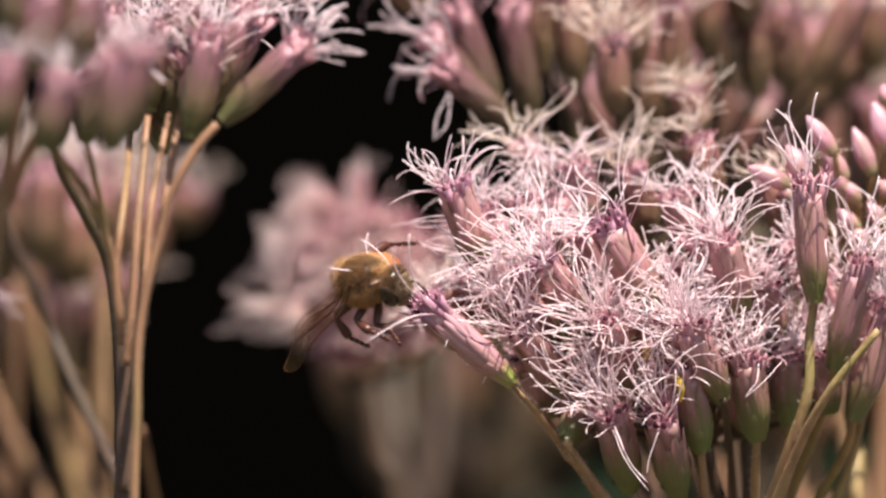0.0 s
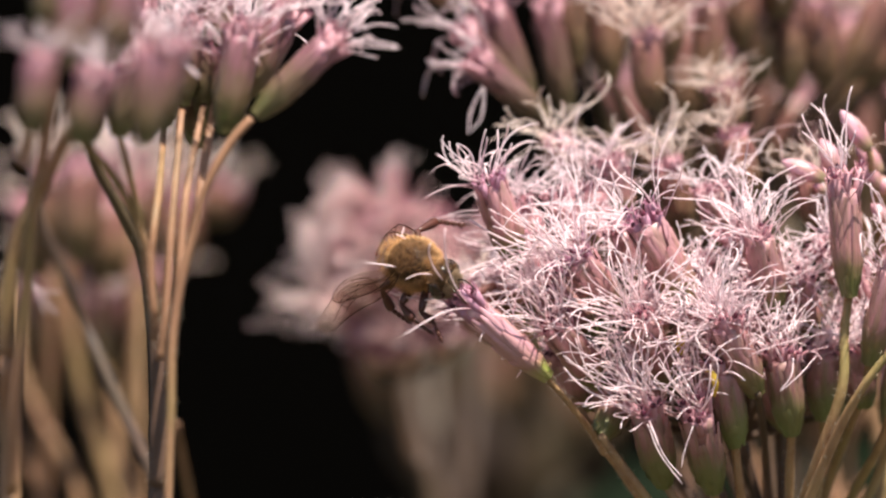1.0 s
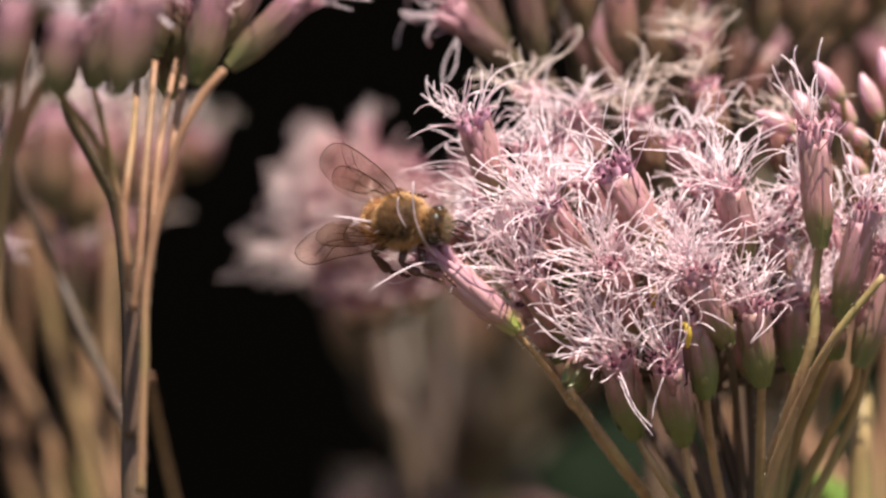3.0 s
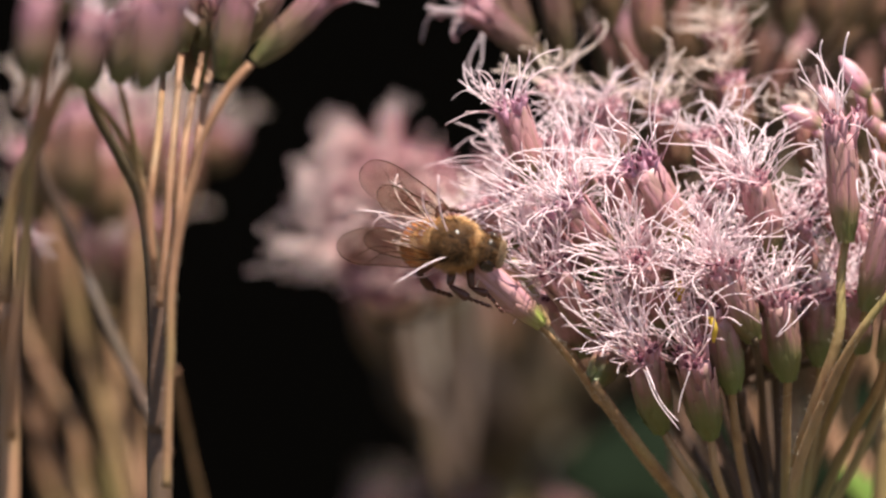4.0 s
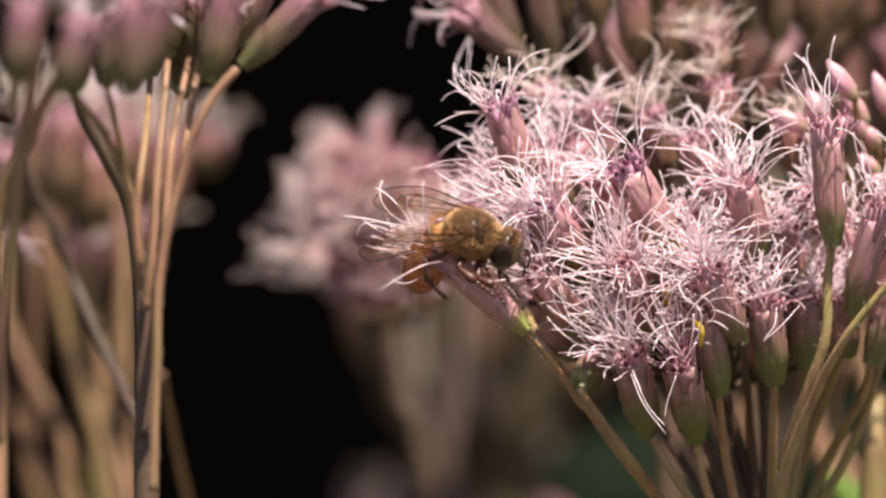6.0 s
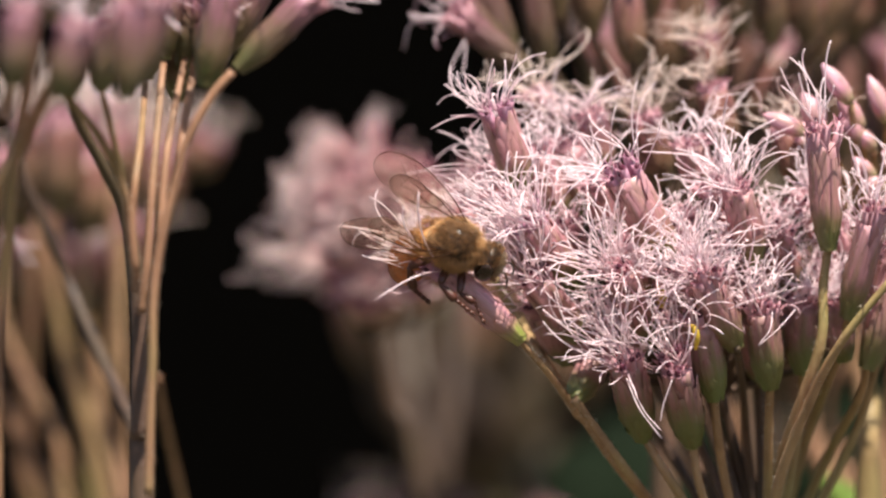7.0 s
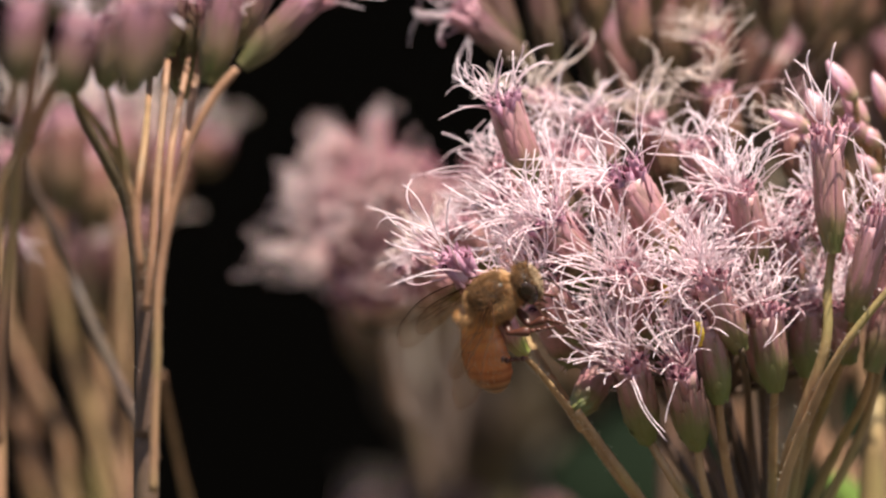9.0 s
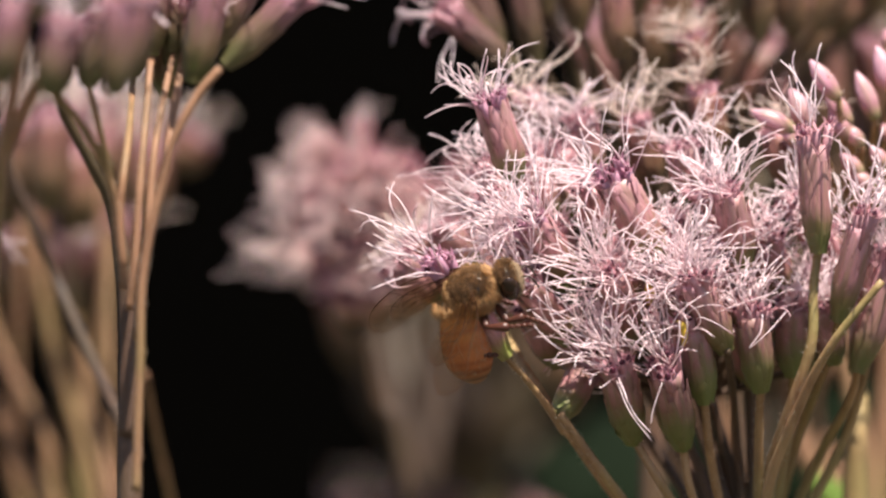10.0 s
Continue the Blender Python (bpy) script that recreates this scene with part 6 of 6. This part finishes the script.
    for s, r in rings:
        for k in range(sides):
            c = 2 * math.pi * k / sides
            verts.append((-long * s, r * math.cos(c), r * 0.9 * math.sin(c) - 0.0011 * s * s))
    for i in range(len(rings) - 1):
        for k in range(sides):
            j = (k + 1) % sides
            faces.append((i * sides + k, i * sides + j, (i + 1) * sides + j, (i + 1) * sides + k))
    faces += [tuple(range(sides - 1, -1, -1)), tuple((len(rings) - 1) * sides + k for k in range(sides))]
    tail.add(verts, faces)
    end = part("abdomen", tail, ABDOMEN, bee, "amber abdomen with thin dark bands", Matrix.Translation((-0.0019, 0, -0.0003)))
    part("abdomen_fuzz", fuzz(rng, 1000, (-0.0034, 0, -0.0003), (0.0034, 0.00196, 0.0018), 0.00034, (-1.1, 0, 0), lambda d: abs(d.y) > 0.55 or d.z < 0 or d.x > 0.3 or -0.78 < d.x < -0.6), FUZZ_PALE, end, "sparse short pale fuzz")
    part("waist_fuzz", fuzz(rng, 1100, (-0.0003, 0, 0), (0.0009, 0.0016, 0.0015), 0.0008, (-0.7, 0, 0), lambda d: d.x < 0.4), FUZZ_GOLD, end, "golden fuzz at the waist")

    fore = [(0, 0), (-2.2, 0.75), (-4.6, 1.0), (-7.2, 0.9), (-8.8, 0.2), (-9.2, -0.9), (-8.4, -1.9), (-6.4, -2.3), (-4.2, -1.9), (-2.0, -0.9), (0, 0)]
    fore_veins = [[(0, 0), (-2.5, 0.1), (-4.4, -0.2), (-5.6, 0.1), (-6.6, 0.85)], [(-2.6, 0.1), (-3.0, -0.9), (-4.6, -1.0), (-6.0, -1.4)],
                  [(-4.4, -0.2), (-4.6, -1.0), (-4.3, -1.8)], [(-5.6, 0.1), (-6.1, -0.5), (-6.0, -1.4)], [(-4.5, -0.5), (-6.1, -0.5), (-7.4, 0.1)], [(0, 0), (-2.0, -0.55), (-3.0, -0.9)]]
    hind = [(0, 0), (-2.0, 0.5), (-4.2, 0.55), (-6.0, 0.1), (-6.3, -0.8), (-5.2, -1.6), (-3.2, -1.6), (-1.4, -0.9), (0, 0)]
    hind_veins = [[(0, 0), (-2.2, -0.1), (-4.4, -0.5)], [(-2.2, -0.1), (-3.0, -0.8), (-4.4, -1.2)]]
    wings = {}
    for side, flip in (("left", False), ("right", True)):
        f = -1 if flip else 1
        for kind, shape, veins, at in (("fore_wing", fore, fore_veins, (0.2, 1.45, 1.35)), ("hind_wing", hind, hind_veins, (-0.6, 1.4, 1.15))):
            sheet, lines = wing_mesh(shape, veins, flip)
            w = part(kind, sheet, WING, bee, "clear smoky wing with brown veins")
            w.location = Vector((at[0], f * at[1], at[2])) / 1000
            part("vein_net", lines, VEIN, w, "brown wing veins")
            wings[side, kind] = w

    legs = {}
    spec = {"front": (1.2, ((0, 0, 0), (0.6, 2.0, -0.3), (2.0, 2.2, -0.3), (3.4, 3.3, -0.9)), (0.36, 0.32, 0.18)),
            "middle": (0.0, ((0, 0, 0), (0.1, 2.2, 0.2), (1.8, 2.9, 0.0), (3.6, 3.1, -0.6)), (0.40, 0.36, 0.19)),
            "hind": (-1.2, ((0, 0, 0), (-1.3, 1.9, -1.0), (-1.5, 2.8, -3.4), (0.2, 3.1, -5.0)), (0.42, 0.38, 0.24))}
    tucked = {"front": ((0, 0, 0), (1.0, 0.3, -0.8), (1.9, -0.2, -1.6), (2.6, -0.3, -2.4)), "middle": ((0, 0, 0), (0.6, 0.5, -0.9), (1.4, 0.2, -1.9), (2.2, 0.1, -2.8))}
    trailing = ((0, 0, 0), (-1.6, 1.5, -0.6), (-0.6, 2.3, -2.2), (1.0, 2.4, -3.0))
    for kind, (x, reaching, thick) in spec.items():
        for side, f in (("left", 1), ("right", -1)):
            points = tucked.get(kind, reaching) if side == "left" else trailing if kind == "hind" else reaching
            leg = part("leg", leg_mesh([(a, f * c, d) for a, c, d in points], thick), LEG, bee, kind + " leg, shiny dark brown")
            leg.location = Vector((x, f * 0.9, -1.5)) / 1000
            legs[side, kind] = leg
    return bee, top, end, wings, legs


# ---- what moves ----
def shift(dx, dz, rest):
    """A rest pose moved by millimetres."""
    at, turn, _ = rest.decompose()
    return Matrix.Translation(at + Vector((dx / 1000, 0, dz / 1000))) @ turn.to_matrix().to_4x4()


def bee_pose(at, forward, back):
    """The bee at a place, with its head along forward and its back towards back."""
    x = Vector(forward).normalized()
    y = Vector(back).cross(x).normalized()
    z = x.cross(y)
    return Matrix.Translation(at) @ Matrix((x, y, z)).transposed().to_4x4()


def tail_pose(body, way):
    """The abdomen, hinged at the waist, along a way in the world."""
    x = -(body.to_3x3().inverted() @ Vector(way)).normalized()
    y = Vector((0, 0, 1)).cross(x)
    y = y.normalized() if y.length > 0.2 else Vector((0, 1, 0))
    return Matrix.Translation((-0.0017, 0, -0.0003)) @ Matrix((x, y, x.cross(y))).transposed().to_4x4()


bee, bee_head, abdomen, wings, legs = honeybee()


def motions():
    rows = [
        (0.0, bee_pose(mm(-6.3, -6.5, -2.5), (0.80, -0.60, -0.09), (-0.72, -0.3, 0.55)), (0.45, 0.85, 0.25)),
        (0.2, bee_pose(mm(-5.2, -6.5, -1.7), (0.75, -0.62, -0.23), (-0.72, -0.3, 0.55)), (0.25, 0.95, 0.15)),
        (0.4, bee_pose(mm(-5.2, -6.5, -1.6), (0.77, -0.54, -0.33), (-0.72, -0.3, 0.55)), (0.15, 0.97, 0.10)),
        (0.7, bee_pose(mm(-4.8, -6.5, -1.7), (0.82, -0.48, -0.30), (-0.72, -0.3, 0.55)), (0.15, 0.97, 0.10)),
        (1.0, bee_pose(mm(-5.0, -6.5, -1.7), (0.77, -0.53, -0.35), (-0.72, -0.3, 0.55)), (0.15, 0.97, 0.10)),
        (1.3, bee_pose(mm(-4.7, -6.5, -2.1), (0.82, -0.52, -0.23), (-0.72, -0.3, 0.55)), (0.15, 0.97, 0.10)),
        (1.6, bee_pose(mm(-6.1, -6.5, -1.8), (0.77, -0.47, -0.42), (-0.82, -0.35, 0.25)), (0.35, 0.90, 0.30)),
        (1.8, bee_pose(mm(-7.7, -6.5, -3.1), (0.54, -0.60, -0.59), (-0.85, -0.4, -0.15)), (0.74, 0.66, -0.02)),
        (2.0, bee_pose(mm(-7.9, -6.5, -3.5), (0.35, -0.45, -0.82), (-0.9, -0.25, -0.3)), (0.64, 0.76, -0.08)),
        (2.1, bee_pose(mm(-7.4, -6.5, -3.5), (0.35, -0.62, -0.70), (-0.9, -0.25, -0.3)), (0.64, 0.76, -0.08)),
        (2.2, bee_pose(mm(-6.9, -6.5, -3.1), (0.47, -0.66, -0.59), (-0.85, -0.4, -0.15)), (0.72, 0.68, -0.02)),
        (2.4, bee_pose(mm(-5.2, -6.5, -1.5), (0.68, -0.42, -0.61), (-0.62, -0.7, 0.3)), (0.30, 0.90, 0.25)),
        (2.7, bee_pose(mm(-4.4, -8.0, -1.1), (0.93, -0.13, -0.35), (-0.45, -0.82, 0.35)), (-0.05, 0.99, 0.10)),
        (2.9, bee_pose(mm(-4.1, -8.0, -1.4), (0.89, -0.45, -0.07), (-0.35, -0.87, 0.3)), (-0.05, 0.99, 0.08)),
        (3.2, bee_pose(mm(-3.3, -8.0, -3.7), (0.98, -0.12, -0.15), (-0.3, -0.9, 0.25)), (-0.22, 0.96, 0.05)),
        (4.3, bee_pose(mm(-0.9, -8.0, -4.4), (0.96, -0.24, -0.17), (-0.05, -0.97, 0.2)), (-0.42, 0.91, -0.02)),
        (4.5, bee_pose(mm(-0.4, -8.0, -4.3), (0.98, -0.17, -0.07), (-0.05, -0.97, 0.2)), (-0.59, 0.80, -0.07)),
        (4.7, bee_pose(mm(-0.5, -8.0, -4.4), (0.98, -0.12, -0.15), (0, -0.92, 0.38)), (-0.66, 0.64, -0.39)),
        (5.0, bee_pose(mm(-0.5, -8.0, -4.3), (0.98, -0.12, -0.17), (0, -0.9, 0.42)), (-0.66, 0.59, -0.47)),
        (5.2, bee_pose(mm(-0.4, -8.0, -4.5), (0.98, -0.13, -0.16), (0, -0.9, 0.42)), (-0.66, 0.59, -0.47)),
        (5.4, bee_pose(mm(-0.2, -8.0, -3.9), (0.99, -0.13, 0.05), (-0.1, -0.75, 0.65)), (-0.43, 0.74, -0.52)),
        (5.6, bee_pose(mm(0.3, -8.0, -2.6), (0.98, -0.17, -0.05), (0, -0.62, 0.78)), (-0.47, 0.66, -0.58)),
        (5.8, bee_pose(mm(0.7, -8.0, -3.2), (0.98, -0.12, -0.16), (0, -0.6, 0.8)), (-0.52, 0.65, -0.55)),
        (6.0, bee_pose(mm(0.7, -8.0, -3.2), (0.94, -0.12, -0.33), (0.1, -0.6, 0.8)), (-0.53, 0.64, -0.56)),
        (6.2, bee_pose(mm(0.4, -8.0, -3.2), (0.86, -0.11, -0.50), (0.15, -0.62, 0.78)), (-0.57, 0.58, -0.58)),
        (7.3, bee_pose(mm(-0.2, -8.0, -4.9), (0.97, -0.12, -0.22), (0, -0.92, 0.35)), (-0.47, 0.87, -0.15)),
        (7.5, bee_pose(mm(0.9, -8.0, -6.8), (0.99, -0.13, -0.02), (0, -0.95, 0.28)), (-0.54, 0.84, -0.03)),
        (7.6, bee_pose(mm(1.1, -8.0, -6.9), (0.97, -0.24, -0.07), (0, -0.95, 0.28)), (-0.59, 0.80, -0.09)),
        (7.8, bee_pose(mm(2.2, -8.0, -6.3), (0.98, -0.15, 0.09), (0, -0.9, 0.4)), (-0.64, 0.71, -0.30)),
        (8.0, bee_pose(mm(2.9, -8.0, -8.3), (0.95, -0.25, 0.18), (-0.1, -0.85, 0.5)), (-0.76, 0.57, -0.32)),
        (8.2, bee_pose(mm(2.3, -8.0, -7.9), (0.93, -0.25, 0.25), (-0.15, -0.8, 0.58)), (-0.57, 0.37, -0.73)),
        (8.4, bee_pose(mm(2.8, -8.0, -7.6), (0.94, -0.26, 0.21), (-0.3, -0.75, 0.6)), (-0.44, 0.24, -0.86)),
        (8.5, bee_pose(mm(2.9, -8.0, -8.0), (0.95, -0.24, 0.19), (-0.3, -0.72, 0.62)), (-0.32, 0.24, -0.92)),
        (8.7, bee_pose(mm(3.2, -8.0, -8.2), (0.91, -0.25, 0.32), (-0.3, -0.72, 0.62)), (-0.18, 0.24, -0.95)),
        (9.0, bee_pose(mm(2.4, -8.0, -8.3), (0.85, -0.26, 0.46), (-0.3, -0.72, 0.62)), (0.13, 0.24, -0.96)),
        (9.2, bee_pose(mm(2.3, -8.0, -8.3), (0.85, -0.26, 0.46), (-0.3, -0.72, 0.62)), (0.22, 0.24, -0.94)),
        (9.4, bee_pose(mm(2.5, -8.0, -8.1), (0.96, -0.12, 0.26), (-0.28, -0.7, 0.65)), (0.03, 0.43, -0.90)),
        (9.7, bee_pose(mm(2.4, -8.0, -8.4), (0.93, -0.13, 0.35), (-0.3, -0.72, 0.62)), (0.09, 0.44, -0.89)),
        (10.0, bee_pose(mm(2.1, -8.0, -7.8), (0.92, -0.12, 0.38), (-0.32, -0.7, 0.62)), (0.20, 0.24, -0.95)),
    ]
    walk(bee, [(t, body) for t, body, _ in rows])
    walk(abdomen, [(t, tail_pose(body, way)) for t, body, way in rows])
    rest = main.matrix_basis.copy()
    walk(main, [(0.0, shift(0.00, 0.00, rest)), (0.5, shift(0.05, 0.14, rest)), (1.0, shift(0.05, 0.00, rest)), (1.5, shift(0.14, -0.14, rest)), (2.0, shift(0.09, 0.09, rest)), (2.5, shift(0.05, -0.09, rest)), (3.0, shift(-0.18, 0.00, rest)), (4.5, shift(-0.09, 0.05, rest)), (5.0, shift(0.09, -0.09, rest)), (5.5, shift(-0.05, -0.05, rest)), (6.0, shift(-0.18, 0.05, rest)), (7.5, shift(-0.14, -0.23, rest)), (8.0, shift(-0.23, -0.50, rest)), (8.5, shift(-0.14, -0.41, rest)), (9.0, shift(-0.14, -0.45, rest)), (9.5, shift(0.00, -0.45, rest)), (10.0, shift(0.05, -0.55, rest))])
    rest = shoot.matrix_basis.copy()
    walk(shoot, [(0.0, shift(0.00, 0.00, rest)), (0.5, shift(0.18, 0.18, rest)), (1.0, shift(0.14, 0.00, rest)), (1.5, shift(0.23, -0.09, rest)), (2.0, shift(0.00, 0.09, rest)), (2.5, shift(-0.05, -0.09, rest)), (3.0, shift(-0.27, -0.18, rest)), (4.5, shift(-0.32, -0.05, rest)), (5.0, shift(-0.18, -0.23, rest)), (5.5, shift(-0.36, -0.32, rest)), (6.0, shift(-0.50, -0.27, rest)), (7.5, shift(-0.50, -1.32, rest)), (8.0, shift(-0.50, -1.82, rest)), (8.5, shift(-0.55, -1.91, rest)), (9.0, shift(-0.59, -2.09, rest)), (9.5, shift(-0.50, -2.18, rest)), (10.0, shift(-0.64, -2.36, rest))])
    # the glossy head swings up when the bee steps off it
    rest = gloss_head.matrix_basis.copy()
    swung = Matrix.Translation(rest.translation) @ Matrix.Rotation(math.radians(11), 4, "Y") @ rest.to_quaternion().to_matrix().to_4x4()
    walk(gloss_head, [(0.0, shift(0.00, 0.00, rest)), (7.3, shift(0.00, 0.00, rest)), (8.3, swung), (10.0, swung)])
    rest = tall_head.matrix_basis.copy()
    walk(tall_head, [(0.0, shift(0.00, 0.00, rest)), (2.5, shift(0.00, 0.00, rest)), (3.0, shift(1.09, 0.91, rest)), (3.2, shift(1.45, 1.23, rest)), (4.3, shift(2.14, 1.64, rest)), (4.5, shift(2.23, 1.73, rest)), (6.0, shift(2.27, 1.82, rest)), (7.5, shift(2.36, 2.09, rest)), (8.0, shift(2.50, 2.64, rest)), (9.0, shift(2.55, 2.82, rest)), (10.0, shift(2.55, 3.00, rest))])
    rest = purple_head.matrix_basis.copy()
    walk(purple_head, [(0.0, shift(0.00, 0.00, rest)), (2.5, shift(0.00, 0.00, rest)), (4.5, shift(-0.45, -0.09, rest)), (5.0, shift(-0.50, -0.05, rest)), (5.5, shift(-0.91, -0.14, rest)), (6.0, shift(-1.36, -0.23, rest)), (7.5, shift(-2.00, -1.27, rest)), (8.0, shift(-0.86, -0.68, rest)), (9.0, shift(-0.82, -0.68, rest)), (10.0, shift(-1.18, -0.73, rest))])
    rest = rear_head_a.matrix_basis.copy()
    walk(rear_head_a, [(0.0, shift(1.91, -1.73, rest)), (2.5, shift(1.91, -1.73, rest)), (3.2, shift(1.36, -1.00, rest)), (4.5, shift(0.55, -0.64, rest)), (6.0, shift(0.36, -0.45, rest)), (7.5, shift(0.00, 0.00, rest)), (10.0, shift(0.00, 0.00, rest))])
    rest = rear_head_b.matrix_basis.copy()
    walk(rear_head_b, [(0.0, shift(1.91, -1.73, rest)), (2.5, shift(1.91, -1.73, rest)), (3.2, shift(1.36, -1.00, rest)), (4.5, shift(0.55, -0.64, rest)), (6.0, shift(0.36, -0.45, rest)), (7.5, shift(0.00, 0.00, rest)), (10.0, shift(0.00, 0.00, rest))])
    rest = rear_head_c.matrix_basis.copy()
    walk(rear_head_c, [(0.0, shift(1.91, -1.73, rest)), (2.5, shift(1.91, -1.73, rest)), (3.2, shift(1.36, -1.00, rest)), (4.5, shift(0.55, -0.64, rest)), (6.0, shift(0.36, -0.45, rest)), (7.5, shift(0.00, 0.00, rest)), (10.0, shift(0.00, 0.00, rest))])
    # the wings' opening to the left and to the right, and the lift of each, in degrees
    opening = [(0.0, 12, 52, -42, -24), (0.2, 8, 48, -38, -20), (1.3, 8, 48, -38, -20), (1.6, 8, 36, -36, -26), (1.8, 6, 6, -28, -28), (2.2, 6, 6, -28, -28), (2.4, 22, 34, -28, -24),
               (2.7, 32, 26, -18, -18), (3.2, 26, 12, -4, -4), (4.3, 22, 8, 2, 2), (4.5, 20, 8, 2, 2), (5.0, 14, 20, -2, -2), (5.6, 6, 34, -14, -14), (6.2, 8, 34, -14, -14),
               (7.3, 22, 14, 4, 4), (7.8, 16, 24, 2, 2), (8.0, 10, 42, 0, 0), (8.5, 2, 58, -8, -8), (10.0, 2, 64, -8, -8)]
    for (side_of, kind), wing in wings.items():
        f = 1 if side_of == "left" else -1
        less, roll = (0, 10) if kind == "fore_wing" else (-5, 6)
        at = wing.location.copy()
        walk(wing, [(t, Matrix.Translation(at) @ pose(0, 0, 0, f * roll, lift_left if f > 0 else lift_right, -f * ((left if f > 0 else right) + less))) for t, left, right, lift_left, lift_right in opening])
    # one hind leg holds on to the tall flower head until it lets go
    leg = legs["left", "hind"]
    at, foot = leg.location.copy(), Vector((0.2, 3.1, -5.0))
    grip = mm(0.2, 0.0, 2.2)
    steps = []
    for t, body, _ in rows:
        turn = Matrix.Identity(4)
        if t < 2.9:
            turn = foot.rotation_difference(body.inverted() @ grip - at).to_matrix().to_4x4()
        steps.append((t, Matrix.Translation(at) @ turn))
    walk(leg, steps)


motions()
